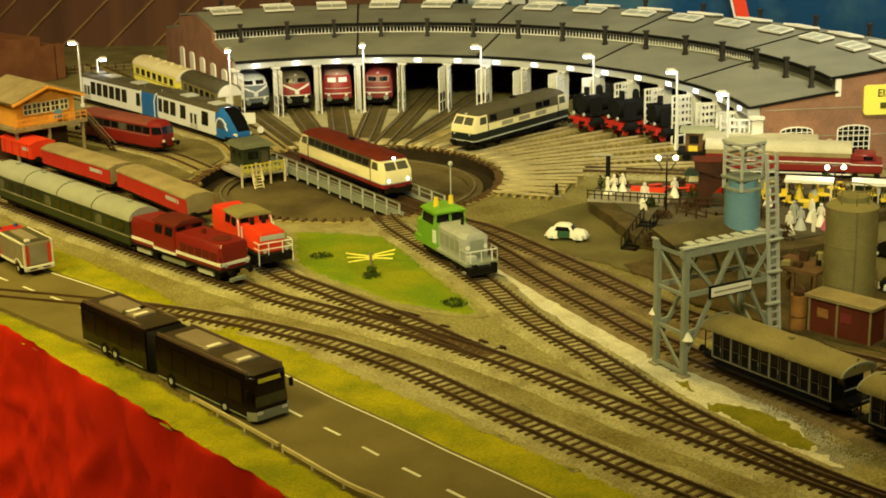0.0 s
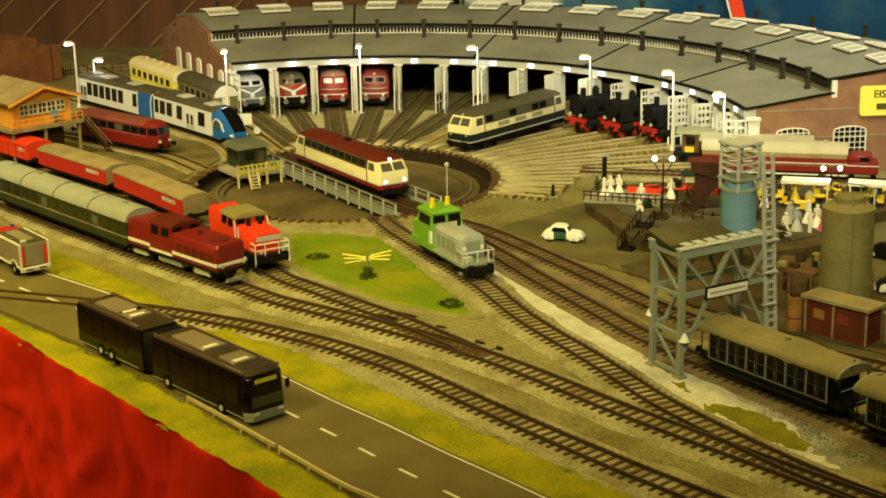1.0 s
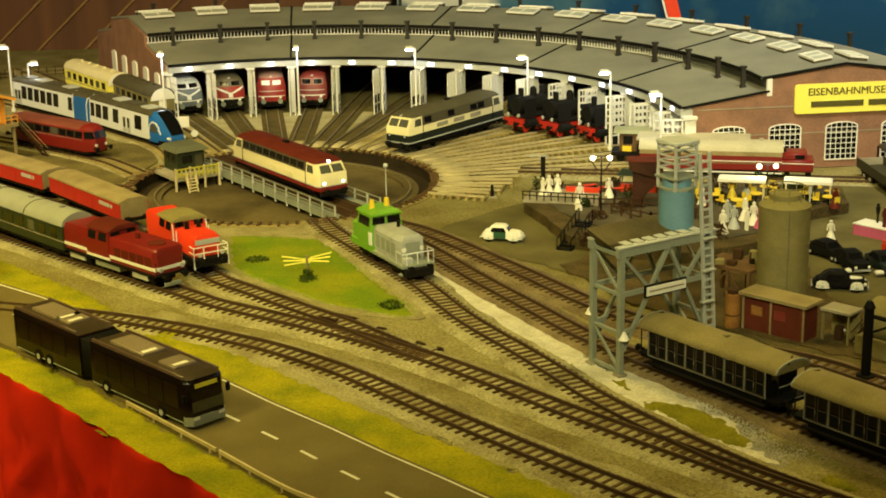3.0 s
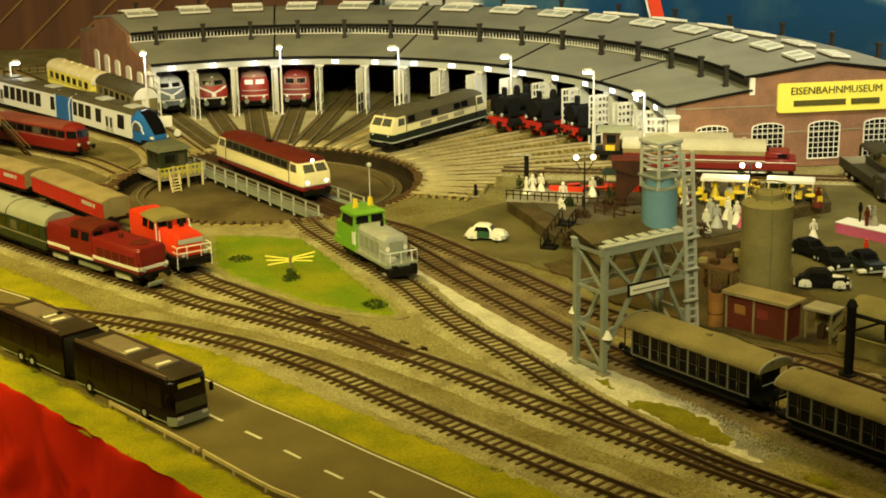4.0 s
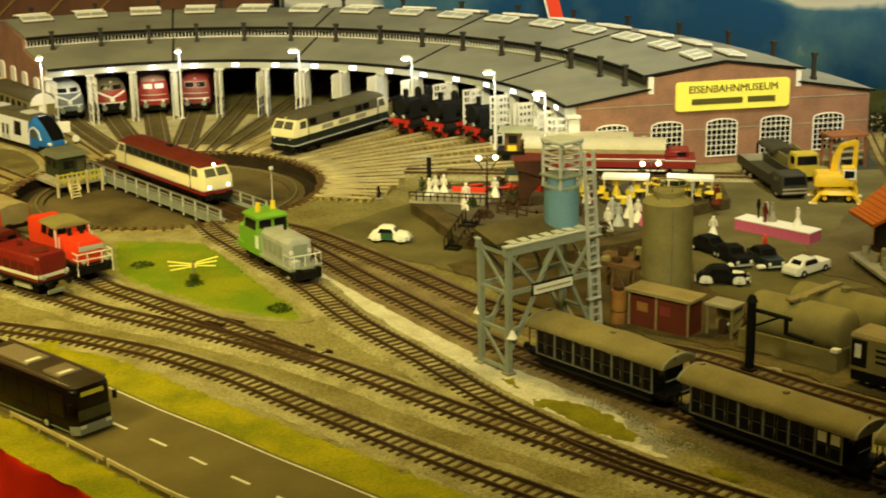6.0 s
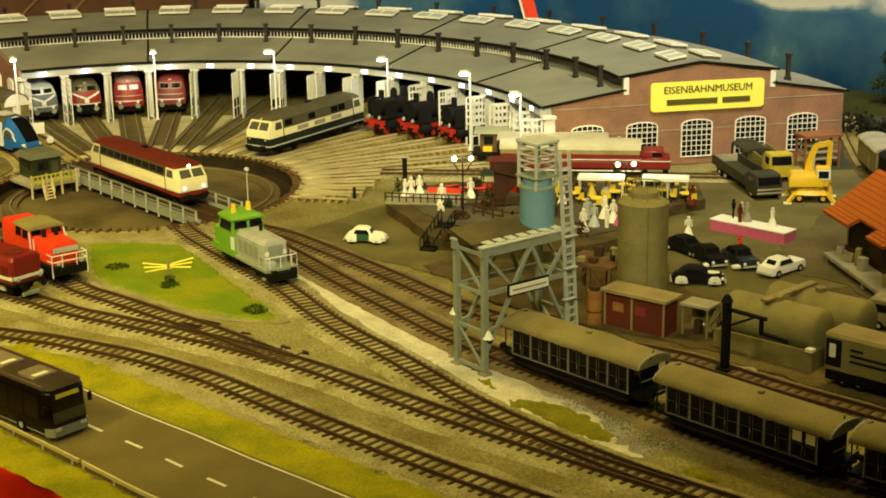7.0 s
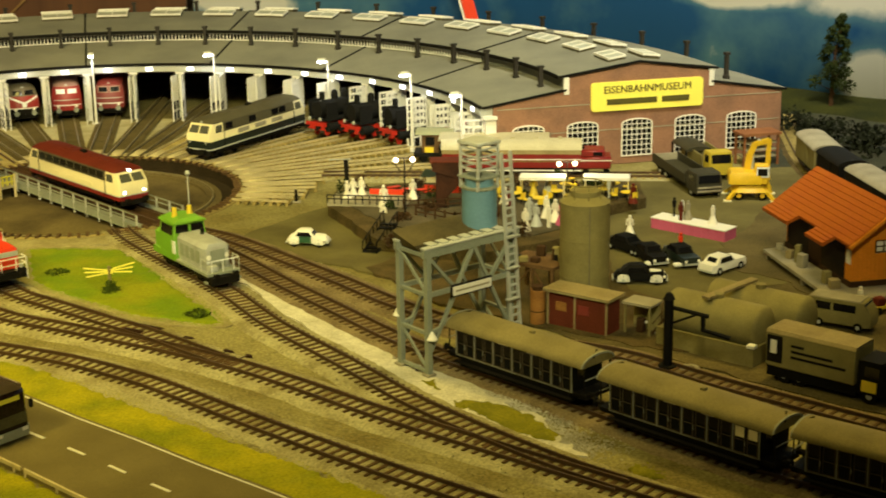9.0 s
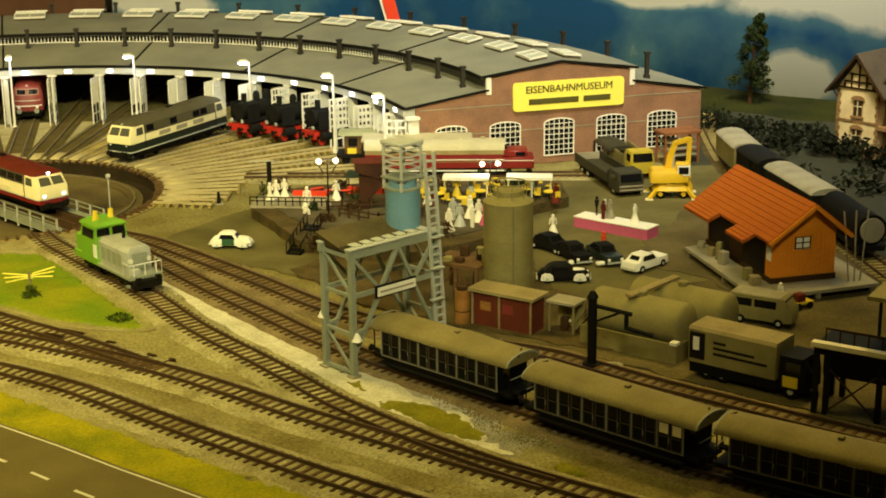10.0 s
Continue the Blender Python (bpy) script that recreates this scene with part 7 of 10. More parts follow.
def car(x, y, turn, label, body, roof="", two_tone=False, beetle=False, scale=1.0):
    t = thing("parked_car", x, y, 0.0013, turn, label, "car", "cars in the yard")
    L, hw = 2.1 * scale, 0.80
    if beetle:
        part("body", stack(bmesh.new(), [plan_ring(-2.0, 2.0, 0.62, 0.28, 0.5, 0.4, 0.5), plan_ring(-2.05, 2.05, 0.66, 0.55, 0.6, 0.5, 0.5), plan_ring(-1.7, 1.75, 0.60, 0.95, 0.7, 0.5, 0.6)]), body, t)
        part("cabin", stack(bmesh.new(), [plan_ring(-1.6, 0.85, 0.68, 0.8, 0.2, 0.2, 0.7), plan_ring(-1.2, 0.5, 0.62, 1.25, 0.2, 0.2, 0.5), plan_ring(-0.8, 0.2, 0.45, 1.48, 0.2, 0.2, 0.4)]), roof or body, t)
        for sx in (-1.25, 1.25):
            for s in (-1, 1):
                part("mudguard", mudguard(sx, s), "white", t, "white mudguard")
        part("bonnet", stack(bmesh.new(), [plan_ring(0.7, 1.98, 0.50, 0.55, 0.5, 0.5), plan_ring(0.7, 1.85, 0.46, 0.85, 0.5, 0.5), plan_ring(0.7, 1.5, 0.30, 1.0, 0.4, 0.5)]), "white", t)
    else:
        part("body", stack(bmesh.new(), [plan_ring(-L, L, hw, 0.28, 0.15, 0.15, 0.15), plan_ring(-L, L, hw, 0.62, 0.15, 0.15, 0.15), plan_ring(-L + 0.1, L - 0.1, hw * 0.93, 0.88, 0.15, 0.15, 0.15)]), body, t)
        part("cabin", stack(bmesh.new(), [plan_ring(-L * 0.72, L * 0.38, hw * 0.92, 0.86), plan_ring(-L * 0.45, L * 0.10, hw * 0.75, 1.34)]), roof or body, t)
    q0, q1, e = (-1.05, 0.42, 0.68) if beetle else (-L * 0.52, L * 0.16, hw * 0.905)
    for s in (-1, 1):
        part("side_window", panel(bmesh.new(), (q0, s * (e + 0.02), 0.92), (q1 + 0.1, s * (e + 0.02), 0.92), (q1 - 0.15, s * (e - 0.05), 1.28), (q0 + 0.2, s * (e - 0.05), 1.28), 0.035), "glass", t)
        part("headlight", ball(bmesh.new(), (1.85 if beetle else L - 0.02, s * 0.55, 0.6), 0.14, 8), "white", t)
    xf = 0.62 if beetle else L * 0.26
    part("windscreen", panel(bmesh.new(), (xf + 0.14, -0.52, 0.93), (xf + 0.14, 0.52, 0.93), (xf - 0.16, 0.46, 1.28), (xf - 0.16, -0.46, 1.28), 0.03), "glass", t)
    xr = -1.25 if beetle else -L * 0.60
    part("rear_window", panel(bmesh.new(), (xr - 0.1, -0.45, 0.95), (xr - 0.1, 0.45, 0.95), (xr + 0.15, 0.4, 1.26), (xr + 0.15, -0.4, 1.26), 0.03), "glass", t)
    for e2 in (-1, 1):
        part("bumper", B(e2 * (2.05 if beetle else L) - 0.06, e2 * (2.05 if beetle else L) + 0.06, -0.7, 0.7, 0.3, 0.45), "pale_grey", t)
    if two_tone:
        for s in (-1, 1):
            part("door_panel", B(-0.75, 0.45, s * 0.70 - 0.04, s * 0.70 + 0.04, 0.35, 0.92), two_tone, t)
    wheels(t, (-1.25, 1.25) if beetle else (-L * 0.6, L * 0.62), 0.68, 0.32)
    return t


M["police_green"] = mat("police_green_paint", (0.03, 0.10, 0.05), 0.4, var=0.1)
car(0.0262, 1.4865, -16, "small white and green police beetle car on the paved yard", "white", "white", "police_green", beetle=True).scale = (0.86, 0.9, 0.95)
car(0.314, 1.322, -12, "black vintage car with white wings in the yard", "dark", "dark", beetle=True)
car(0.3385, 1.384, -80, "black car with a white front apron", "dark", "dark")
car(0.3655, 1.376, -80, "dark veteran car with a white bumper", "teal_dark", "dark")
car(0.395, 1.345, 35, "white saloon car parked in the yard", "white", "white")
car(0.325, 1.418, -60, "black car parked before the cafe", "dark", "dark")
for x, y in ((0.3385, 1.3645), (0.3625, 1.3565)):
    whole("white_apron", B(-0.010, 0.010, -0.003, 0.003, 0.0035, 0.0065, bevel=0.0008), "white", "white low front apron before a dark car", "bumper", at=pose(x, y, 0, 0, 0, 8))


def lorry(x, y, turn, label, box_mat, cab_mat, boxy=True, name="box_lorry"):
    t = thing(name, x, y, 0.001, turn, label, "lorry")
    part("chassis", B(-4.0, 3.8, -0.9, 0.9, 0.55, 0.95), "dark", t)
    part("cab", stack(bmesh.new(), [plan_ring(2.3, 4.1, 1.2, 0.6, 0.15, 0.1), plan_ring(2.3, 4.1, 1.2, 1.8, 0.15, 0.1), plan_ring(2.3, 3.85, 1.12, 2.75, 0.15, 0.1)]), cab_mat, t)
    part("windscreen", panel(bmesh.new(), (4.1, -1.0, 1.75), (4.1, 1.0, 1.75), (3.9, 0.95, 2.55), (3.9, -0.95, 2.55), 0.03), "glass", t)
    side_windows(t, [(2.75, 3.75)], 1.18, 1.75, 2.45)
    if boxy:
        part("box_body", B(-4.1, 2.1, -1.25, 1.25, 1.0, 3.25, bevel=0.06), box_mat, t)
        part("box_roof", stack(bmesh.new(), [plan_ring(-4.1, 2.1, 1.27, 3.25), plan_ring(-4.1, 2.1, 1.1, 3.45)]), "tan_roof", t)
        for s in (-1, 1):
            for k, (xa, xb) in enumerate(((-2.3, -1.4), (-2.3, 0.6), (-2.3, 1.5))):
                part("text_bar", B(xa, xb, s * 1.25 - 0.02, s * 1.25 + 0.02, 2.55 - 0.38 * k, 2.72 - 0.38 * k), "iron", t)
            part("picture", B(-4.0, -2.9, s * 1.25 - 0.02, s * 1.25 + 0.02, 1.3, 3.1), "iron", t)
            part("picture_blob", B(-3.75, -3.3, s * 1.25 - 0.035, s * 1.25 + 0.035, 1.9, 2.8), "white", t)
    else:
        part("tipper_floor", B(-4.1, 2.1, -1.2, 1.2, 1.05, 1.2), box_mat, t)
        for s in (-1, 1):
            part("tipper_side", B(-4.1, 2.1, s * 1.2 - 0.06, s * 1.2 + 0.06, 1.05, 2.1), box_mat, t)
        part("tailboard", B(-4.16, -4.04, -1.2, 1.2, 1.05, 2.0), "concrete", t)
        part("headboard", B(2.0, 2.15, -1.2, 1.2, 1.05, 2.4), box_mat, t)
    if boxy:
        part("side_skirt", B(-4.0, 2.2, -1.18, 1.18, 0.35, 1.0), "dark", t)
    wheels(t, (3.1, -1.7, -2.8), 1.0, 0.5)
    return t


v = Vector((0.409 - 0.354, 1.014 - 1.073))
la = math.degrees(math.atan2(v.y, v.x))
lorry(0.394, 1.052, la, "brown box lorry with a black cab and a yellow door", "olive", "dark")
part("door_patch", B(2.6, 3.6, -1.26, -1.18, 0.8, 1.5), "yellow", bpy.data.objects["box_lorry"], "yellow door patch")
t = thing("delivery_van", 0.449, 1.183, 0.001, la + 8, "dusty tan delivery van with a pale roof", "van")
part("body", stack(bmesh.new(), [plan_ring(-2.3, 2.3, 0.95, 0.4, 0.3, 0.2), plan_ring(-2.3, 2.3, 0.95, 1.3, 0.3, 0.2), plan_ring(-2.3, 1.7, 0.9, 2.1, 0.3, 0.2)]), "olive", t)
part("roof", B(-2.2, 1.5, -0.85, 0.85, 2.08, 2.2, bevel=0.05), "concrete", t)
part("windscreen", panel(bmesh.new(), (2.15, -0.8, 1.35), (2.15, 0.8, 1.35), (1.75, 0.75, 2.0), (1.75, -0.75, 2.0), 0.03), "glass", t)
side_windows(t, [(-1.8, -0.6), (-0.4, 1.2)], 0.93, 1.35, 1.9)
wheels(t, (-1.4, 1.4), 0.82, 0.34)

# tippers and yellow excavator by the gable
# olive darkened almost to black: the lorry's shaded side put into the paint
M["olive_drab"] = mat("olive_drab_with_shade", (0.027, 0.024, 0.010), 0.6, var=0.2)
lorry(0.445, 1.664, -84, "long olive drab open lorry with a rusty trough body", "olive_drab", "olive_drab", False, "tipper_lorry").scale = (1.45, 1.08, 0.84)
for z in (0.75, 1.15):
    part("grille_bar", B(4.08, 4.16, -1.1, 1.1, z, z + 0.2, bevel=0.02), "concrete", bpy.data.objects["tipper_lorry"])
lorry(0.482, 1.716, -86, "yellow cab tipper lorry with a canvas cover", "olive", "old_yellow", False, "tipper_lorry")
t = thing("canvas_cover", 0.473, 1.745, 0.034, -86, "olive canvas cover over the lorry body", "cover")
t.location.z = 0.0
part("canvas", arch_roof(bmesh.new(), -2.6, 1.9, 1.30, 2.1, 0.35, 9, 0.1), "olive_drab", t)
for x in (-2.5, 1.8):
    for y in (-1.3, 1.3):
        part("post", B(x - 0.08, x + 0.08, y - 0.08, y + 0.08, 0, 2.1), "iron", t)

exc = thing("excavator", 0.4950, 1.5940, 0.001, -12, "bright yellow wheeled excavator with a raised folded arm", "excavator")
part("chassis", B(-1.5, 1.5, -1.0, 1.0, 0.55, 1.0, bevel=0.1), "digger_yellow", exc)
for s in (-1, 1):
    for e in (-1, 1):
        w = part("wheel", rod(bmesh.new(), (e * 1.05, s * 0.95 - 0.16, 0.45), (e * 1.05, s * 0.95 + 0.16, 0.45), 0.45, 14), "dark", exc)
        part("hub_cap", rod(bmesh.new(), (e * 1.05, s * 1.12, 0.45), (e * 1.05, s * 1.16, 0.45), 0.22, 10), "digger_yellow", w)
        part("outrigger", bar(bmesh.new(), (e * 1.3, s * 0.9, 0.95), (e * 2.1, s * 1.5, 0.12), 0.32, 0.26), "digger_yellow", exc)
        part("outrigger_foot", B(e * 2.1 - 0.35, e * 2.1 + 0.35, s * 1.5 - 0.3, s * 1.5 + 0.3, 0.0, 0.12), "cream", exc)
part("skirt", stack(bmesh.new(), [plan_ring(-1.7, 1.7, 1.25, 0.75, 0.3, 0.2, 0.3), plan_ring(-1.1, 1.1, 0.95, 1.35, 0.2, 0.2, 0.2)]), "digger_yellow", exc)
part("turntable_ring", rod(bmesh.new(), (0, 0, 1.3), (0, 0, 1.5), 0.85, 16), "iron", exc)
part("house", stack(bmesh.new(), [plan_ring(-2.0, 1.0, 1.2, 1.5, 0.15, 0.1, 0.4), plan_ring(-2.0, 1.0, 1.2, 2.35, 0.15, 0.1, 0.4), plan_ring(-1.8, 0.8, 1.1, 2.6, 0.15, 0.1, 0.4)]), "digger_yellow", exc)
cabx = part("cab", B(0.3, 1.55, -1.15, -0.15, 1.5, 3.35, bevel=0.1), "digger_yellow", exc)
part("cab_window", B(0.45, 1.60, -1.19, -0.11, 2.2, 3.15), "silver_white", cabx)
part("cab_window", B(0.55, 1.45, -1.21, -0.09, 2.35, 3.0), "glass", cabx)
for p, q, w in (((-0.35, 0.4, 2.2), (-0.10, 0.4, 3.9), 0.60), ((-0.14, 0.4, 3.8), (0.35, 0.4, 5.0), 0.52), ((0.30, 0.4, 4.95), (1.62, 0.4, 5.35), 0.44)):
    part("boom", bar(bmesh.new(), p, q, 0.42, w), "digger_yellow", exc)
part("stick", bar(bmesh.new(), (1.62, 0.4, 5.45), (1.50, 0.4, 1.7), 0.36, 0.42), "digger_yellow", exc)
for p, q in (((0.15, 0.4, 2.5), (0.28, 0.4, 4.4)), ((0.6, 0.4, 5.4), (1.55, 0.4, 4.8))):
    part("ram", rod(bmesh.new(), p, q, 0.10), "pale_grey", exc)
part("linkage", rod(bmesh.new(), (1.6, 0.4, 2.8), (1.75, 0.4, 1.6), 0.12), "digger_yellow", exc)
part("bucket", stack(bmesh.new(), [[(0.5, y, 0.15), (1.85, y, 0.15), (1.95, y, 1.0), (1.65, y, 1.7), (1.3, y, 1.6), (1.1, y, 0.7)] for y in (-0.25, 1.05)]), "digger_yellow", exc)
for k in range(4):
    part("bucket_tooth", B(0.2, 0.6, -0.2 + 0.36 * k, -0.05 + 0.36 * k, 0.12, 0.24), "grey_steel", exc)

# ---- coaling gantry ----
GX, GY = 0.097, 1.133
gu = Vector((0.83, 0.55)).normalized()
gantry = thing("coaling_gantry", GX, GY, 0.0, math.degrees(math.atan2(gu.y, gu.x)), "grey steel coaling gantry with lattice legs, blue tank and ladder", "gantry")
HALF, SPAN, TOP = 0.0165, 0.082, 0.0985
for y in (-HALF, HALF):
    for x in (0.0, SPAN):
        part("leg", bar(bmesh.new(), (x, y, 0), (x, y, TOP), 0.0042), "grey_steel", gantry, scale=1)
        part("foot", B(x - 0.004, x + 0.004, y - 0.004, y + 0.004, 0, 0.0025), "concrete", gantry, scale=1)
    part("top_beam", bar(bmesh.new(), (-0.004, y, TOP - 0.002), (SPAN + 0.008, y, TOP - 0.002), 0.0035, 0.007), "grey_steel", gantry, scale=1)
    part("flange", bar(bmesh.new(), (-0.004, y, TOP + 0.0018), (SPAN + 0.008, y, TOP + 0.0018), 0.006, 0.0012), "pale_grey", gantry, scale=1)
    part("middle_beam", bar(bmesh.new(), (0, y, 0.064), (SPAN, y, 0.064), 0.0026, 0.0035), "grey_steel", gantry, scale=1)
    for p, q in (((0.002, y, 0.092), (0.027, y, 0.064)), ((0.027, y, 0.064), (0.045, y, 0.094)), ((0.045, y, 0.094), (0.060, y, 0.064)), ((0.060, y, 0.064), (SPAN, y, 0.092)),
                 ((0.027, y, 0.062), (0.002, y, 0.020)), ((0.060, y, 0.062), (SPAN, y, 0.020)), ((0.0, y, 0.034), (0.012, y, 0.036))):
        part("brace", bar(bmesh.new(), p, q, 0.0026), "grey_steel", gantry, scale=1)
for x in (0.0, SPAN):
    for z in (0.004, 0.034, 0.064, 0.094):
        part("cross_beam", bar(bmesh.new(), (x, -HALF, z), (x, HALF, z), 0.0024), "grey_steel", gantry, scale=1)
    for z0, z1 in ((0.004, 0.034), (0.064, 0.094)):
        for s in (1,):
            part("brace", bar(bmesh.new(), (x, -HALF * s, z0), (x, HALF * s, z1), 0.0018), "grey_steel", gantry, scale=1)
part("name_board", bar(bmesh.new(), (0.020, -HALF - 0.0030, 0.0635), (0.060, -HALF - 0.0030, 0.0635), 0.0016, 0.0095), "dark", gantry, "black-framed white name board", scale=1)
part("name_board_face", bar(bmesh.new(), (0.0212, -HALF - 0.0040, 0.0635), (0.0588, -HALF - 0.0040, 0.0635), 0.0012, 0.0068), "white", gantry, scale=1)
part("text_bar", bar(bmesh.new(), (0.0235, -HALF - 0.0047, 0.0635), (0.0565, -HALF - 0.0047, 0.0635), 0.0004, 0.0014), "concrete", gantry, scale=1)
part("coal_bunker", stack(bmesh.new(), [[(0.002, -HALF + 0.010, TOP - 0.004), (0.056, -HALF + 0.010, TOP - 0.004), (0.056, HALF + 0.002, TOP - 0.004), (0.002, HALF + 0.002, TOP - 0.004)], [(-0.004, -HALF + 0.010, TOP + 0.002), (0.060, -HALF + 0.010, TOP + 0.002), (0.060, HALF + 0.004, TOP + 0.009), (-0.004, HALF + 0.004, TOP + 0.009)]]), "bunker_brown", gantry, "dusty brown trough", scale=1)
for k in range(7):
    part("walk_slat", B(0.004 + 0.011 * k, 0.011 + 0.011 * k, -HALF, -HALF + 0.009, TOP + 0.0024, TOP + 0.0034), "pale_grey", gantry, scale=1)
TX, TY = 0.069, 0.004
part("tank", rod(bmesh.new(), (TX, TY, TOP + 0.001), (TX, TY, 0.1315), 0.0135, 24), "tank_blue", gantry, "dull blue cylindrical tank", scale=1)
part("tank_rim", rod(bmesh.new(), (TX, TY, 0.1312), (TX, TY, 0.1330), 0.0142, 24), "grey_steel", gantry, scale=1)
part("tank_cap", rod(bmesh.new(), (TX, TY, 0.133), (TX, TY, 0.140), 0.011, 20), "tank_blue", gantry, scale=1)
part("platform", B(TX - 0.0118, TX + 0.0118, TY - 0.0118, TY + 0.0118, 0.1395, 0.1410), "grey_steel", gantry, scale=1)
for sx in (-1, 1):
    for sy in (-1, 1):
        part("head_post", bar(bmesh.new(), (TX + 0.0100 * sx, TY + 0.0100 * sy, 0.131), (TX + 0.0100 * sx, TY + 0.0100 * sy, 0.166), 0.0018), "pale_grey", gantry, scale=1)
for z in (0.1465, 0.1515, 0.1565, 0.162):
    for sx in (-1, 1):
        part("head_bar", B(TX + 0.0100 * sx - 0.0006, TX + 0.0100 * sx + 0.0006, TY - 0.0100, TY + 0.0100, z, z + 0.0014), "pale_grey", gantry, scale=1)
        part("head_bar", B(TX - 0.0100, TX + 0.0100, TY + 0.0100 * sx - 0.0006, TY + 0.0100 * sx + 0.0006, z, z + 0.0014), "pale_grey", gantry, scale=1)
part("head_box", B(TX - 0.0120, TX + 0.0120, TY - 0.0120, TY + 0.0120, 0.1655, 0.1685, bevel=0.0006), "pale_grey", gantry, "pale flat head plate", scale=1)
LX, LY = SPAN - 0.002, -HALF - 0.004
for s in (-0.0045, 0.0045):
    part("ladder_rail", bar(bmesh.new(), (LX + s + 0.004, LY, 0.022), (LX + s - 0.006, LY, 0.162), 0.0022), "pale_grey", gantry, scale=1)
for k in range(22):
    z = 0.025 + 0.0062 * k
    x = LX + 0.004 - 0.010 * (z - 0.022) / 0.128
    part("rung", bar(bmesh.new(), (x - 0.0045, LY, z), (x + 0.0045, LY, z), 0.0015), "pale_grey", gantry, scale=1)
for z in (0.045, 0.07, 0.095):
    part("cage_plate", B(LX - 0.0065, LX + 0.006, LY - 0.0035, LY + 0.0002, z, z + 0.0012), "pale_grey", gantry, scale=1)
for x, y, z in ((0.001, -HALF - 0.003, 0.030), (0.0, HALF + 0.003, 0.040)):
    part("floodlight", rod(bmesh.new(), (x, y, z), (x, y, z + 0.006), 0.0042, 12, 0.001), "white", gantry, "white floodlight", scale=1)

# ---- silo and fuel depot ----
silo = thing("silo", 0.252, 1.262, 0.0, 0, "tall olive grey steel silo with a railed top", "silo")
part("shell", rod(bmesh.new(), (0, 0, 0.0), (0, 0, 0.093), 0.0208, 40), "olive", silo, scale=1)
part("top", rod(bmesh.new(), (0, 0, 0.093), (0, 0, 0.0985), 0.0208, 40, 0.0140), "olive", silo, scale=1)
part("hatch", rod(bmesh.new(), (0, 0, 0.098), (0, 0, 0.103), 0.0125, 24), "olive", silo, scale=1)
for z in (0.03, 0.062, 0.0925):
    part("hoop", ring_band(bmesh.new(), [(0.0206, z), (0.0212, z), (0.0212, z + 0.0012), (0.0206, z + 0.0012)], 40), "olive", silo, scale=1)
part("top_rail", ring_band(bmesh.new(), [(0.0150, 0.1085), (0.0158, 0.1085), (0.0158, 0.1095), (0.0150, 0.1095)], 32), "olive", silo, scale=1)
for i in range(8):
    a = math.tau * i / 8
    part("rail_post", rod(bmesh.new(), (0.0154 * math.cos(a), 0.0154 * math.sin(a), 0.095), (0.0154 * math.cos(a), 0.0154 * math.sin(a), 0.1095), 0.0005, 6), "olive", silo, scale=1)
part("seam", B(-0.0004, 0.0004, -0.0212, -0.0206, 0.0, 0.093), "stable_olive", silo, scale=1)

v = Vector((0.259 - 0.211, 1.180 - 1.224))
sa = math.degrees(math.atan2(v.y, v.x))
shed = thing("tool_shed", 0.2415, 1.211, 0.0, sa, "brown wooden shed with a pale tan roof and red notices", "shed")
part("wall_box", B(-0.028, 0.028, -0.010, 0.010, 0, 0.030), "shed_red", shed, scale=1)
part("roof", B(-0.031, 0.031, -0.013, 0.013, 0.030, 0.0325), "tan_roof", shed, scale=1)
for x, mname in ((-0.015, "drum_orange"), (0.006, "dull_red")):
    part("notice", B(x - 0.005, x + 0.005, -0.0105, -0.0099, 0.015, 0.0225), mname, shed, "red notice", scale=1)
for x in (-0.0275, -0.002, 0.0275):
    part("corner_board", B(x - 0.0008, x + 0.0008, -0.0108, -0.0098, 0, 0.030), "tan_roof", shed, scale=1)
kiosk = thing("pump_kiosk", 0.2855, 1.191, 0.0, sa, "small open pump kiosk with a pale flat roof", "kiosk")
part("roof", B(-0.013, 0.013, -0.010, 0.010, 0.026, 0.028), "concrete", kiosk, scale=1)
for x in (-0.011, 0.011):
    for y in (-0.008, 0.008):
        part("post", B(x - 0.0008, x + 0.0008, y - 0.0008, y + 0.0008, 0, 0.026), "olive", kiosk, scale=1)
part("back_wall", B(-0.011, 0.011, 0.007, 0.008, 0, 0.026), "olive", kiosk, scale=1)
part("pump", B(-0.004, 0.002, -0.003, 0.003, 0, 0.013, bevel=0.0006), "brown", kiosk, scale=1)
part("lamp", ball(bmesh.new(), (0.006, -0.004, 0.012), 0.0012), "white", kiosk, scale=1)
steps = thing("wooden_steps", 0.303, 1.181, 0.0, sa, "narrow brown wooden steps with handrails", "steps")
for y in (-0.005, 0.005):
    part("string", bar(bmesh.new(), (-0.010, y, 0.002), (0.008, y, 0.026), 0.0010, 0.0022), "brown", steps, scale=1)
    part("handrail", bar(bmesh.new(), (-0.010, y, 0.010), (0.008, y, 0.034), 0.0008), "brown", steps, scale=1)
for k in range(8):
    f = (k + 0.5) / 8
    part("tread", B(-0.0115 + 0.018 * f, -0.0085 + 0.018 * f, -0.005, 0.005, 0.001 + 0.024 * f, 0.0018 + 0.024 * f), "concrete", steps, scale=1)
drum = thing("orange_drum", 0.2065, 1.226, 0.0, 0, "tall dull orange drum with a dark cap", "drum")
part("shell", rod(bmesh.new(), (0, 0, 0), (0, 0, 0.030), 0.0062, 20), "drum_orange", drum, scale=1)
part("cap", rod(bmesh.new(), (0, 0, 0.030), (0, 0, 0.0335), 0.0048, 16), "brown", drum, scale=1)
part("hoop", rod(bmesh.new(), (0, 0, 0.012), (0, 0, 0.0128), 0.0065, 20), "brown", drum, scale=1)

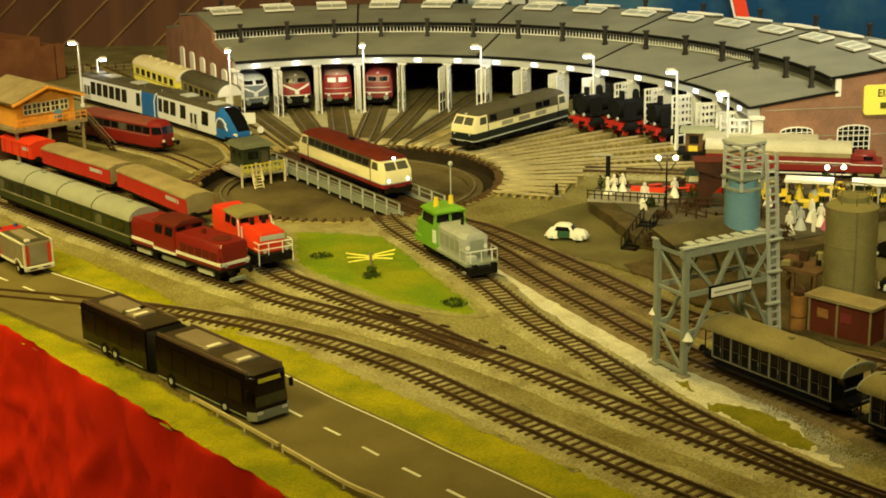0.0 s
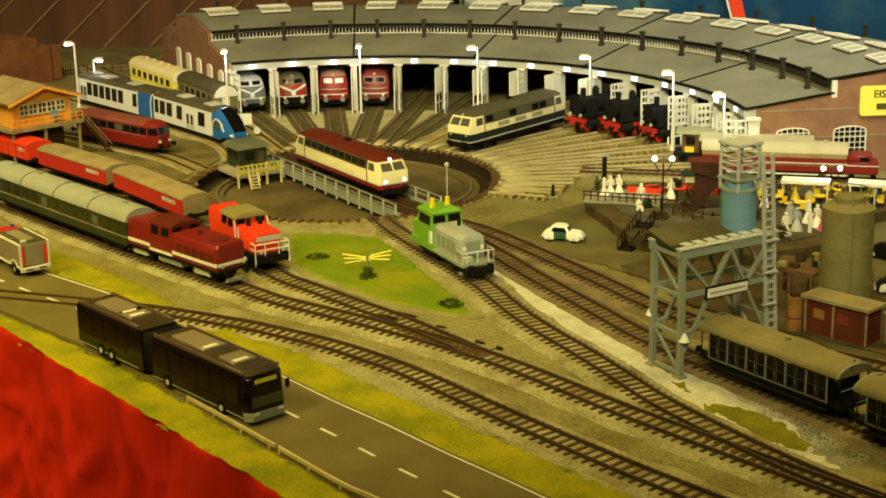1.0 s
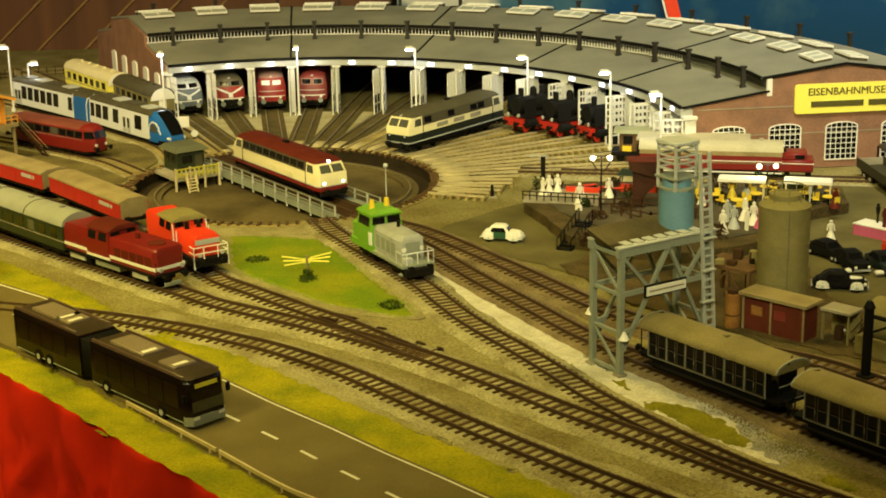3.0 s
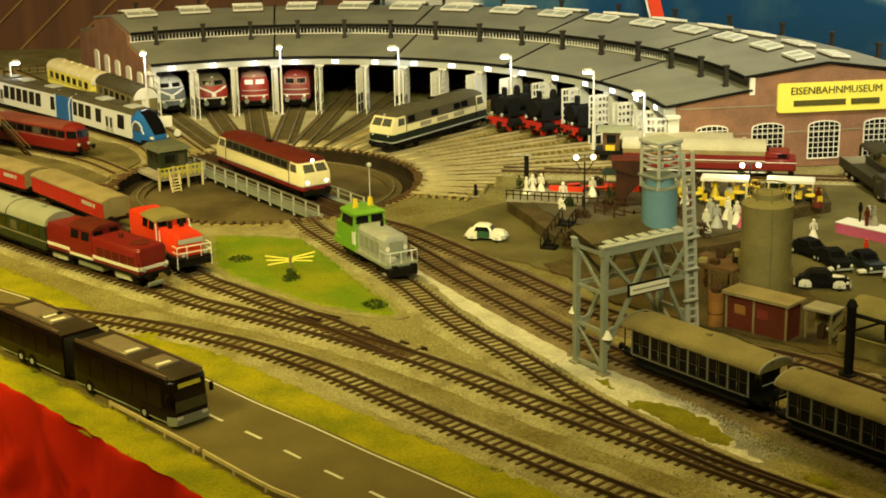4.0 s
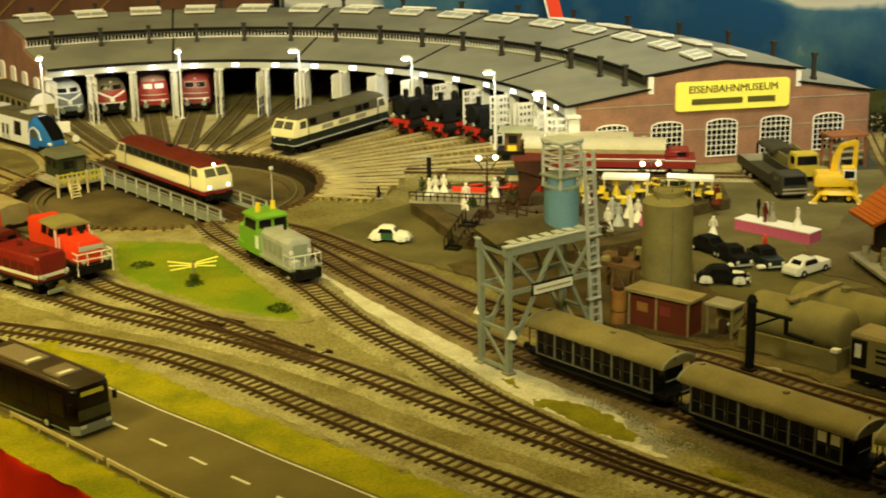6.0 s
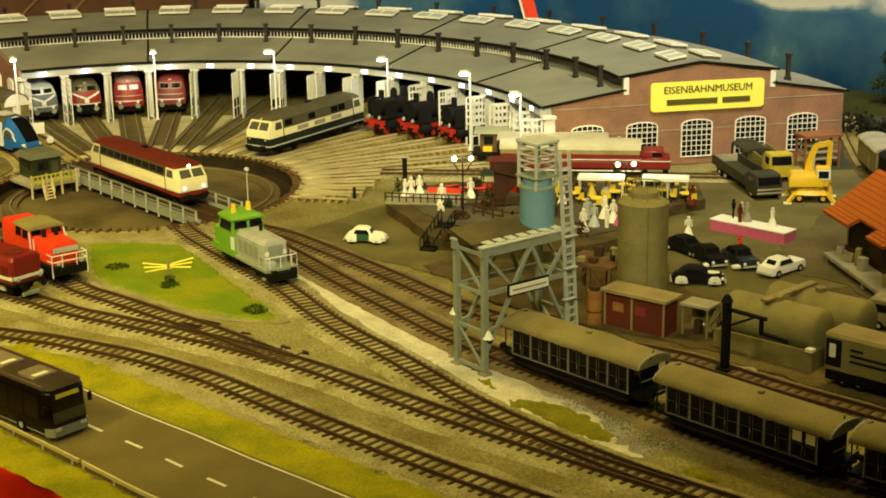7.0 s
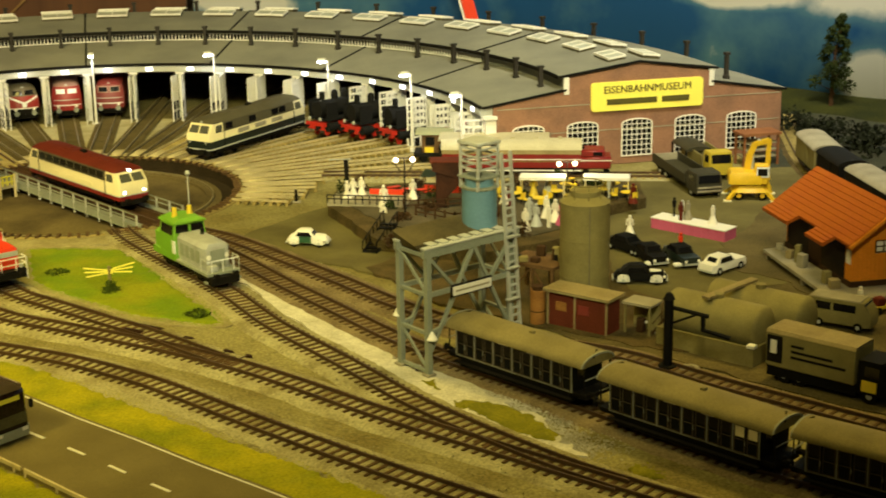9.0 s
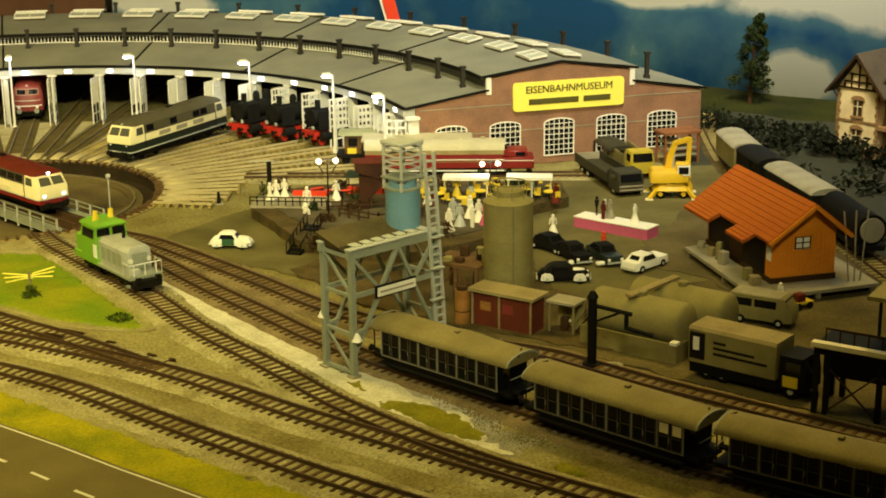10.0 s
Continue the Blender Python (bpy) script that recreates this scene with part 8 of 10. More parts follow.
# raised timber deck behind the gantry
deck = thing("timber_staging", 0.222, 1.300, 0.0, -40, "brown timber staging on posts piled with scrap", "staging")
part("deck", B(-0.026, 0.022, -0.018, 0.018, 0.030, 0.033), "staging_brown", deck, scale=1)
for x in (-0.024, 0.0, 0.02):
    for y in (-0.016, 0.016):
        part("post", B(x - 0.0013, x + 0.0013, y - 0.0013, y + 0.0013, 0, 0.030), "staging_brown", deck, scale=1)
for p, q in (((-0.024, -0.016, 0.002), (0.0, -0.016, 0.030)), ((0.0, -0.016, 0.030), (0.02, -0.016, 0.002))):
    part("brace", bar(bmesh.new(), p, q, 0.0014), "staging_brown", deck, scale=1)
for k in range(9):
    x, y = random.uniform(-0.022, 0.018), random.uniform(-0.014, 0.014)
    part("scrap", B(x - 0.004, x + 0.004, y - 0.003, y + 0.003, 0.033, random.uniform(0.036, 0.045), Matrix.Rotation(0.1 * k, 4, "Z"), 0.0008), ("brown", "iron", "olive")[k % 3], deck, scale=1)

crane = thing("water_crane", 0.286, 1.1085, 0.0, sa, "black water crane with a jointed swing arm", "water crane")
part("column", rod(bmesh.new(), (0, 0, 0), (0, 0, 0.056), 0.0036, 14), "dark", crane, scale=1)
part("cap", rod(bmesh.new(), (0, 0, 0.056), (0, 0, 0.061), 0.0046, 12, 0.002), "dark", crane, scale=1)
part("arm", rod(bmesh.new(), (0, 0, 0.050), (0.030, 0.006, 0.046), 0.0017, 10), "dark", crane, scale=1)
part("strut", rod(bmesh.new(), (0, 0, 0.036), (0.022, 0.004, 0.047), 0.0009, 8), "dark", crane, scale=1)
part("drop_pipe", rod(bmesh.new(), (0.026, 0.005, 0.047), (0.026, 0.005, 0.034), 0.0018, 10), "dark", crane, scale=1)
part("spout", rod(bmesh.new(), (0.026, 0.005, 0.035), (0.046, 0.010, 0.031), 0.0016, 10), "dark", crane, scale=1)
part("base", rod(bmesh.new(), (0, 0, 0), (0, 0, 0.004), 0.007, 16), "iron", crane, scale=1)
whole("tyre_ring", ring_band(bmesh.new(), [(0.004, 0.0), (0.0075, 0.0), (0.0075, 0.0025), (0.004, 0.0025)], 20), "concrete", "pale ring lying beside the track", "ring", at=pose(0.302, 1.104, 0.0))

bund = thing("tank_bund", 0.335, 1.150, 0.0, -46, "low grey concrete wall round the storage tanks", "wall")
for b6 in ((-0.040, 0.046, -0.024, -0.021), (-0.040, 0.046, 0.052, 0.055)):
    part("wall_panel", B(*b6, 0, 0.016), "olive", bund, scale=1)
for b6 in ((-0.040, -0.037, -0.021, 0.052), (0.043, 0.046, -0.021, 0.052)):
    part("wall_panel", B(*b6, 0, 0.0155), "olive", bund, scale=1)
part("white_cap", B(0.041, 0.047, -0.026, -0.020, 0.016, 0.0185), "white", bund, scale=1)
for k, (y, z, x0, x1) in enumerate(((-0.001, 0.0250, -0.036, 0.040), (0.034, 0.0270, -0.020, 0.058))):
    tk = thing("storage_tank", 0.335, 1.150, 0.0, -46, "dull olive horizontal storage tank" + (" behind another" if k else " beside the wall"), "tank", "storage tanks")
    bm = rod(bmesh.new(), (x0, y, z), (x1, y, z), 0.0175, 32)
    part("shell", bm, "olive", tk, scale=1)
    for e in (x0, x1):
        bm = ball(bmesh.new(), (0, 0, 0), 0.0175, 20)
        bm.transform(Matrix.Translation((e, y, z)) @ Matrix.Diagonal((0.32, 1, 1, 1)))
        part("end_cap", bm, "olive", tk, scale=1)
    for x in (x0 + 0.012, x1 - 0.012):
        part("saddle", B(x - 0.003, x + 0.003, y - 0.014, y + 0.014, 0, z - 0.012), "concrete", tk, scale=1)
    part("manhole", rod(bmesh.new(), ((x0 + x1) / 2, y, z + 0.015), ((x0 + x1) / 2, y, z + 0.0205), 0.004, 14), "olive", tk, scale=1)
whole("plank", B(-0.03, 0.03, -0.0035, 0.0035, 0.0, 0.002), "tan_roof", "long pale plank leaning over the storage tanks", "plank", at=pose(0.348, 1.160, 0.0440, 0, -2, 35))

# ---- street lamps ----
def street_lamp(x, y, h, turn):
    t = thing("street_lamp", x, y, 0, turn, "white street lamp with a lit white head", "street lamp", "white street lamps")
    part("post", rod(bmesh.new(), (0, 0, 0), (0, 0, h), 0.0016, 10, 0.0012), "white", t, scale=1)
    part("base", rod(bmesh.new(), (0, 0, 0), (0, 0, 0.004), 0.003, 10), "white", t, scale=1)
    part("arm", rod(bmesh.new(), (0, 0, h), (0.007, 0, h + 0.0015), 0.0011, 8), "white", t, scale=1)
    hd = part("head", B(0.003, 0.013, -0.0032, 0.0032, h + 0.0004, h + 0.0036, bevel=0.0008), "white", t, scale=1)
    part("light", B(0.0035, 0.0128, -0.0029, 0.0029, h - 0.0022, h + 0.0002), "lamp", hd, scale=1)
    d = bpy.data.lights.new("lamp_light", "SPOT")
    d.energy, d.color, d.shadow_soft_size, d.spot_size, d.spot_blend = 0.065, (0.92, 0.97, 1.0), 0.004, radians(150), 0.6
    o = new("lamp_light", d)
    o.location = (x + 0.009 * math.cos(radians(turn)), y + 0.009 * math.sin(radians(turn)), h - 0.005)


for x, y, h, a in ((-0.637, 2.165, 0.0895, 180), (-0.612, 2.165, 0.066, 15), (-0.404, 2.048, 0.097, -90), (-0.234, 2.099, 0.094, -90), (-0.0765, 2.0796, 0.093, 200), (0.068, 1.9966, 0.0935, 200), (0.162, 1.8754, 0.0945, 195), (0.205, 1.727, 0.0965, 195)):
    street_lamp(x, y, h, a)


def twin_lamp(x, y, h, turn):
    t = thing("twin_globe_lamp", x, y, 0, turn, "dark lamp post with two lit warm globes", "street lamp", "twin globe lamps")
    part("post", rod(bmesh.new(), (0, 0, 0), (0, 0, h), 0.0011, 8, 0.0007), "iron", t, scale=1)
    part("arm", rod(bmesh.new(), (-0.0084, 0, h), (0.0084, 0, h), 0.0007, 6), "iron", t, scale=1)
    for s in (-1, 1):
        part("globe", ball(bmesh.new(), (s * 0.0084, 0, h - 0.002), 0.0027, 12), "warm_lamp", t, scale=1)
        part("scroll", rod(bmesh.new(), (s * 0.004, 0, h - 0.014), (s * 0.009, 0, h - 0.006), 0.0006, 6), "iron", t, scale=1)
    d = bpy.data.lights.new("globe_light", "POINT")
    d.energy, d.color, d.shadow_soft_size = 0.10, (1.0, 0.80, 0.45), 0.006
    o = new("globe_light", d)
    o.location = (x, y - 0.006, h + 0.004)


twin_lamp(0.1245, 1.535, 0.0722, 0)
twin_lamp(0.300, 1.600, 0.046, 0)

# ---- grass ----
def turf(name, poly, material, label, count, tall=0.0035, z=0.0022, seed=1):
    """A low uneven mound of matted grass with loose blades round it, as one stuff object."""
    rnd = random.Random(seed)
    ring = []
    for (x0, y0), (x1, y1) in zip(poly, poly[1:] + poly[:1]):
        n = max(2, int(math.hypot(x1 - x0, y1 - y0) / 0.004))
        for i in range(n):
            x, y = x0 + (x1 - x0) * i / n, y0 + (y1 - y0) * i / n
            ring.append(Vector((x + 0.005 * noise.noise((x * 110, y * 110, seed)), y + 0.005 * noise.noise((y * 110, x * 110, seed + 9)))))
    xs, ys = [p.x for p in ring], [p.y for p in ring]
    outline = [(p.x, p.y) for p in ring]
    pts = list(ring)
    step = 0.0026
    for i in range(int((max(xs) - min(xs)) / step)):
        for k in range(int((max(ys) - min(ys)) / step)):
            x, y = min(xs) + step * (i + rnd.random()), min(ys) + step * (k + rnd.random())
            if inside(poly, x, y):
                pts.append(Vector((x, y)))
    m = len(ring)
    vs, es, fs = geometry.delaunay_2d_cdt(pts, [(i, (i + 1) % m) for i in range(m)], [list(range(m))], 1, 1e-6)[:3]
    bm = bmesh.new()
    rim = {(round(p.x, 5), round(p.y, 5)) for p in ring}
    bv = []
    for p in vs:
        up = z * (0.75 + 0.5 * noise.noise((p.x * 70, p.y * 70, seed))) + tall * 0.16 * noise.noise((p.x * 330, p.y * 330, seed + 4))
        bv.append(bm.verts.new((p.x, p.y, -0.0005 if (round(p.x, 5), round(p.y, 5)) in rim else max(up, 0.0006))))
    for f in fs:
        bm.faces.new([bv[i] for i in f])
    n = 0
    while n < count // 6:
        x, y = rnd.uniform(min(xs) - 0.008, max(xs) + 0.008), rnd.uniform(min(ys) - 0.008, max(ys) + 0.008)
        if inside(poly, x, y) or not inside(poly, x + rnd.gauss(0, 0.004), y + rnd.gauss(0, 0.004)):
            n += 1 if rnd.random() < 0.02 else 0
            continue
        if (Vector((x, y)) - Vector(EDGE_A)).dot(EDGE_N) < 0.003:
            n += 1
            continue
        n += 1
        a, h, w = rnd.uniform(0, math.tau), 0.0009, rnd.uniform(0.0005, 0.0012)
        b = [bm.verts.new((x + w * math.cos(a + 2.094 * k), y + w * math.sin(a + 2.094 * k), 0.0)) for k in range(3)]
        t = bm.verts.new((x, y, h))
        for k in range(3):
            bm.faces.new((b[k], b[(k + 1) % 3], t))
    return whole(name, bm, material, label, "grass", kind="stuff", smooth=True)


def shifted(line, d):
    out = []
    for i, (x, y) in enumerate(line):
        a, b = line[max(0, i - 1)], line[min(len(line) - 1, i + 1)]
        n = Vector((-(b[1] - a[1]), b[0] - a[0])).normalized()
        out.append((x + n.x * d, y + n.y * d))
    return out


far_strip = far_edge[4:]
turf("grass_verge", shifted(far_strip, 0.002) + shifted(far_strip, 0.040)[::-1], "grass", "dry yellow-green grass verge along the road", 20000, seed=2)
turf("grass_verge", [(-0.60, 1.520), (-0.505, 1.437), (-0.435, 1.375), (-0.376, 1.326), (-0.320, 1.275), (-0.312, 1.290), (-0.355, 1.345), (-0.43, 1.42), (-0.54, 1.53), (-0.62, 1.60)], "grass", "dry grass verge between road and railway", 11000, seed=3)
near_line = near_edge[:10] + [(-0.06, 0.852), (0.03, 0.752)]
edge_line = [on_edge(s, 0.001) for s in (-0.42, -0.24, -0.05, 0.05, 0.12, 0.20, 0.28, 0.36, 0.43, 0.50, 0.56, 0.68)]
turf("grass_verge", shifted(near_line, -0.003) + edge_line[::-1], "grass", "dry yellow-green grass between the road and the board's edge", 30000, tall=0.0045, seed=4)
LAWN = [(-0.240, 1.514), (-0.200, 1.510), (-0.155, 1.497), (-0.139, 1.468), (-0.122, 1.430), (-0.090, 1.357), (-0.060, 1.293), (-0.052, 1.266), (-0.062, 1.265), (-0.090, 1.279), (-0.126, 1.299), (-0.165, 1.340), (-0.202, 1.380), (-0.224, 1.408), (-0.236, 1.467)]
turf("lawn", LAWN, "lawn", "bright green triangular lawn between the tracks", 26000, tall=0.003, seed=5)
TUFT = [(0.1182, 1.0693), (0.1338, 1.0662), (0.1537, 1.0516), (0.1719, 1.0294), (0.1817, 0.9955), (0.1781, 0.9824), (0.1634, 0.9924), (0.1435, 1.0171), (0.1296, 1.0462), (0.1172, 1.0512)]
turf("grass_tuft_strip", TUFT, "olive_turf", "rough grass patch beside the coach track", 2600, tall=0.005, seed=6)
turf("grass_tuft_strip", [(0.098, 1.108), (0.108, 1.112), (0.116, 1.090), (0.106, 1.088)], "olive_turf", "grass tuft at the gantry's foot", 500, tall=0.007, seed=7)
turf("grass_tuft_strip", [(0.215, 0.935), (0.225, 0.940), (0.238, 0.918), (0.228, 0.915)], "olive_turf", "small grass tuft beside the track", 400, tall=0.005, seed=8)

# pale paving between the rails at the pit's rim, brightened for the rails' glints
M["pale_stone"] = mat("pale_stone_with_glints", (0.60, 0.52, 0.28), 0.8, grain=700, var=0.3, second=(0.34, 0.28, 0.13), patch=60)
rp = random.Random(17)
INFILL = mesh_of("infill_block", B(0, 0.030, -0.0062, 0.0062, 0.0, 0.0036, bevel=0.0004), "pale_stone", 1.0)
GAPFILL = mesh_of("rim_block", B(0, 0.012, -0.0042, 0.0042, 0.0, 0.0030, bevel=0.0004), "pale_stone", 1.0)
for k in range(STALLS + 4):
    if k < STALLS:
        q = polar(FIRST + STEP * (k + 0.5), 0.71)
        a = math.degrees(math.atan2(q[1] - TURNTABLE[1], q[0] - TURNTABLE[0]))
    else:
        a = 4.6 - 7.4 * (k - STALLS)
    for da, me, r in ((0, INFILL, 0.0105 + rp.uniform(0, 0.003)), (3.8, GAPFILL, 0.0105 + rp.uniform(0, 0.003))):
        ob = new("paving_block", me)
        ob.parent = pit
        b = radians(a + da)
        ob.matrix_local = pose((PIT_R + r) * math.cos(b), (PIT_R + r) * math.sin(b), 0, 0, 0, a + da)

# aprons between the stall tracks, paled to paint light fanning from the stalls
for k in range(STALLS):
    a = FIRST + STEP * k
    if k > 8:
        break
    v0 = []
    for r, w in ((0.225, 0.0035), (0.29, 0.0065), (0.36, 0.0105), (0.435, 0.0150)):
        p = polar(a, r)
        c, s = math.cos(radians(a)), math.sin(radians(a))
        v0.append(((p[0] - c * w, p[1] + s * w), (p[0] + c * w, p[1] - s * w)))
    whole("stall_apron", strip(bmesh.new(), v0, -0.001, 0.0016), "apron", "concrete apron with light fanning from the stalls in its pale colour", "apron", kind="structure")


def bush(x, y, r, h, z=0.0, material="leaf", seed=0, label="small dark green bush on the lawn"):
    rnd = random.Random(seed + int(x * 1e4))
    bm = bmesh.new()
    for i in range(150):
        a, t, q = rnd.uniform(0, math.tau), rnd.random(), rnd.random() ** 0.5
        p = Vector((x + r * q * math.cos(a) * (1.1 - t * 0.5), y + r * q * math.sin(a) * (1.1 - t * 0.5), z + h * t))
        d1 = Vector((rnd.uniform(-1, 1), rnd.uniform(-1, 1), rnd.uniform(-1, 1))) * 0.0022
        d2 = Vector((rnd.uniform(-1, 1), rnd.uniform(-1, 1), rnd.uniform(-1, 1))) * 0.0022
        bm.faces.new([bm.verts.new(p - d1), bm.verts.new(p + d1), bm.verts.new(p + d2)])
    return whole("bush", bm, material, label, "bush")


for x, y, r, h in ((-0.205, 1.427, 0.013, 0.0042), (-0.151, 1.365, 0.011, 0.0045), (-0.073, 1.288, 0.013, 0.0050), (-0.151, 1.368, 0.006, 0.010)):
    bush(x, y, r, h, material="shrub", seed=int(-x * 900))

yb = thing("yellow_board_frame", -0.153, 1.381, 0.0, 4, "pair of yellow slatted boards on a short post in the lawn", "frame")
part("post", rod(bmesh.new(), (0, 0, 0), (0, 0, 0.020), 0.0016, 8), "olive", yb, scale=1)
for s, k0 in ((-1, 0.0), (1, 0.0025)):
    for j, (h0, h1) in enumerate(((0.0165, 0.0195), (0.0150, 0.0163), (0.0135, 0.0128))):
        part("slat", bar(bmesh.new(), (s * 0.003, 0, h0 + k0 * 0.4), (s * (0.0225 - 0.0012 * j), -0.003 * j, h1 + k0), 0.0009, 0.0012), "sign_yellow", yb, "bright yellow slat", scale=1)
part("hub", B(-0.0032, 0.0032, -0.001, 0.001, 0.0125, 0.0172, bevel=0.0006), "sign_yellow", yb, scale=1)

# guard rail beside the road
for k in range(2):
    t = new("guard_rail")
    tagged(t, "low pale guard rail beside the road", "guard rail", "guard rails")
    ln = smooth_line([(-0.252, 1.066), (-0.2094, 1.0190), (-0.1730, 0.9780)] if k == 0 else [(-0.1715, 0.9765), (-0.1240, 0.9220), (-0.0960, 0.8960), (-0.05, 0.846)], 0.004)
    part("beam", sweep(bmesh.new(), ln, 0, 0.0016, 0.0034, 0.0060), "rail_cream", t, scale=1)
    for x, y, a in ln[::9]:
        part("post", B(x - 0.0007, x + 0.0007, y - 0.0007, y + 0.0007, 0, 0.0062), "rail_cream", t, scale=1)

# ---- signal box and west end ----
sb = thing("signal_box", -0.583, 1.828, 0.0, -44, "orange timber signal box on stilts with a tan roof", "signal box")
part("floor", B(-0.084, 0.008, -0.046, 0.050, 0.043, 0.047), "tan_roof", sb, scale=1)
part("wall_box", B(-0.080, 0.0, -0.038, 0.038, 0.047, 0.079), "box_orange", sb, scale=1)
part("gable", stack(bmesh.new(), [[(x, -0.038, 0.079), (x, 0.038, 0.079), (x, 0, 0.0915)] for x in (-0.080, 0.0)]), "box_orange", sb, scale=1)
for s in (-1, 1):
    part("roof_slope", panel(bmesh.new(), (-0.088, 0, 0.0945), (0.010, 0, 0.0945), (0.010, s * 0.048, 0.0775), (-0.088, s * 0.048, 0.0775), 0.0012), "tan_roof", sb, "tan roof slope", scale=1)
    part("barge_board", bar(bmesh.new(), (0.010, 0, 0.0925), (0.010, s * 0.048, 0.0755), 0.002, 0.003), "box_orange", sb, scale=1)
for k in range(17):
    y = -0.037 + 0.074 * k / 16
    part("cover_strip", B(0.0, 0.0007, y - 0.0004, y + 0.0004, 0.047, 0.079 + 0.011 * (1 - abs(y) / 0.038)), "box_orange", sb, scale=1)
for y in (-0.024, -0.012, 0.0, 0.012, 0.024):
    w = part("window", B(-0.0004, 0.0010, y - 0.0052, y + 0.0052, 0.061, 0.0735), "brown" if y in (0.0, 0.012) else "bright_glass", sb, scale=1)
    for zz in (0.061, 0.0672, 0.0735):
        part("glazing_bar", B(0.0010, 0.0018, y - 0.0056, y + 0.0056, zz - 0.0006, zz + 0.0006), "cream", w, scale=1)
    for yy in (-0.0053, 0.0, 0.0053):
        part("glazing_bar", B(0.0010, 0.0018, y + yy - 0.0005, y + yy + 0.0005, 0.061, 0.0735), "cream", w, scale=1)
part("green_box", B(0.002, 0.006, 0.010, 0.018, 0.052, 0.062), "tank_blue", sb, "small blue-green box on the balcony", scale=1)
for y in (-0.042, 0.0, 0.045):
    part("stilt", B(0.003, 0.0058, y - 0.0014, y + 0.0014, 0, 0.043), "tan_roof", sb, scale=1)
    part("stilt", B(-0.082, -0.079, y - 0.0015, y + 0.0015, 0, 0.043), "brown", sb, scale=1)
for x in (-0.006, 0.006):
    part("stair_string", bar(bmesh.new(), (x, 0.050, 0.046), (x + 0.006, 0.084, 0.001), 0.0012, 0.0022), "brown", sb, scale=1)
    part("stair_rail", bar(bmesh.new(), (x, 0.050, 0.056), (x + 0.006, 0.084, 0.011), 0.0009), "tan_roof", sb, scale=1)
for k in range(9):
    f = (k + 0.5) / 9
    part("tread", B(-0.006 + 0.006 * f, 0.006 + 0.006 * f, 0.0485 + 0.034 * f, 0.0515 + 0.034 * f, 0.0455 - 0.045 * f, 0.0463 - 0.045 * f), "brown", sb, scale=1)
for zz in (0.0515, 0.0565):
    part("handrail", B(0.0068, 0.0078, -0.046, 0.050, zz, zz + 0.0009), "box_orange", sb, scale=1)
for k in range(13):
    part("baluster", B(0.0069, 0.0077, -0.0455 + 0.0079 * k - 0.0004, -0.0455 + 0.0079 * k + 0.0004, 0.047, 0.0570), "box_orange", sb, scale=1)
part("undercroft", B(-0.076, -0.014, -0.034, 0.034, 0, 0.043), "brown", sb, "dark wooden undercroft", scale=1)

bh = thing("brick_shed", -0.845, 2.40, 0.0, -35, "dark brown building with a stepped gable", "building")
part("wall", B(-0.08, 0.10, -0.045, 0.045, 0, 0.048), "shed_brown", bh, scale=1)
part("gable", stack(bmesh.new(), [[(x, -0.045, 0.048), (x, 0.045, 0.048), (x, 0.045, 0.054), (x, 0.02, 0.054), (x, 0.02, 0.068), (x, -0.02, 0.068), (x, -0.02, 0.054), (x, -0.045, 0.054)] for x in (-0.08, 0.10)]), "shed_brown", bh, scale=1)
part("chimney", B(0.085, 0.099, 0.05, 0.064, 0, 0.052), "shed_brown", bh, scale=1)
fence = new("lattice_fence")
tagged(fence, "low dull wooden fence at the layout's back", "fence")
for k in range(22):
    x, y = -0.82 + 0.012 * k, 2.40 + 0.004 * k
    part("slat", B(x - 0.001, x + 0.001, y - 0.0005, y + 0.0005, 0, 0.012), "brown", fence, scale=1)
for z in (0.003, 0.009):
    part("rail", bar(bmesh.new(), (-0.825, 2.399, z), (-0.56, 2.486, z), 0.0012), "tan_roof", fence, scale=1)

# white block signs and a small signal by the stalls
ws = thing("white_notice_board", -0.372, 1.985, 0.0, -80, "white notice board on a short post", "sign")
part("board", B(-0.0005, 0.0008, -0.010, 0.010, 0.012, 0.026), "white", ws, scale=1)
part("post", B(-0.0008, 0.0, -0.001, 0.001, 0, 0.014), "iron", ws, scale=1)
gs = thing("ground_signal", -0.352, 1.962, 0.0, -70, "small white round ground signal", "signal")
part("disc", rod(bmesh.new(), (0, 0, 0.009), (0.0012, 0, 0.009), 0.0045, 14), "white", gs, scale=1)
part("foot", B(-0.001, 0.001, -0.002, 0.002, 0, 0.006), "iron", gs, scale=1)

# battens on the brown wall
for k in range(-4, 9):
    x0 = -0.930 + 0.080 * k
    bm = bar(bmesh.new(), (x0 - 0.35, 2.698, 0.05 - 0.33), (x0 + 0.75, 2.698, 0.05 + 0.70), 0.003, 0.0035)
    if x0 + 0.75 < 0.35:
        part("batten", bm, "batten", wall, scale=1)

# red jib behind the roundhouse
jib = thing("red_crane_jib", 0.317, 2.360, 0.0, 0, "leaning red and white crane jib behind the roundhouse", "crane")
part("boom", bar(bmesh.new(), (0, 0, 0.01), (-0.056, 0, 0.225), 0.016, 0.018), "orange_red", jib, "red boom", scale=1)
part("white_edge", bar(bmesh.new(), (-0.011, -0.004, 0.01), (-0.0625, -0.004, 0.205), 0.003, 0.003), "white", jib, scale=1)
part("base", B(-0.015, 0.015, -0.012, 0.012, 0, 0.02), "iron", jib, scale=1)

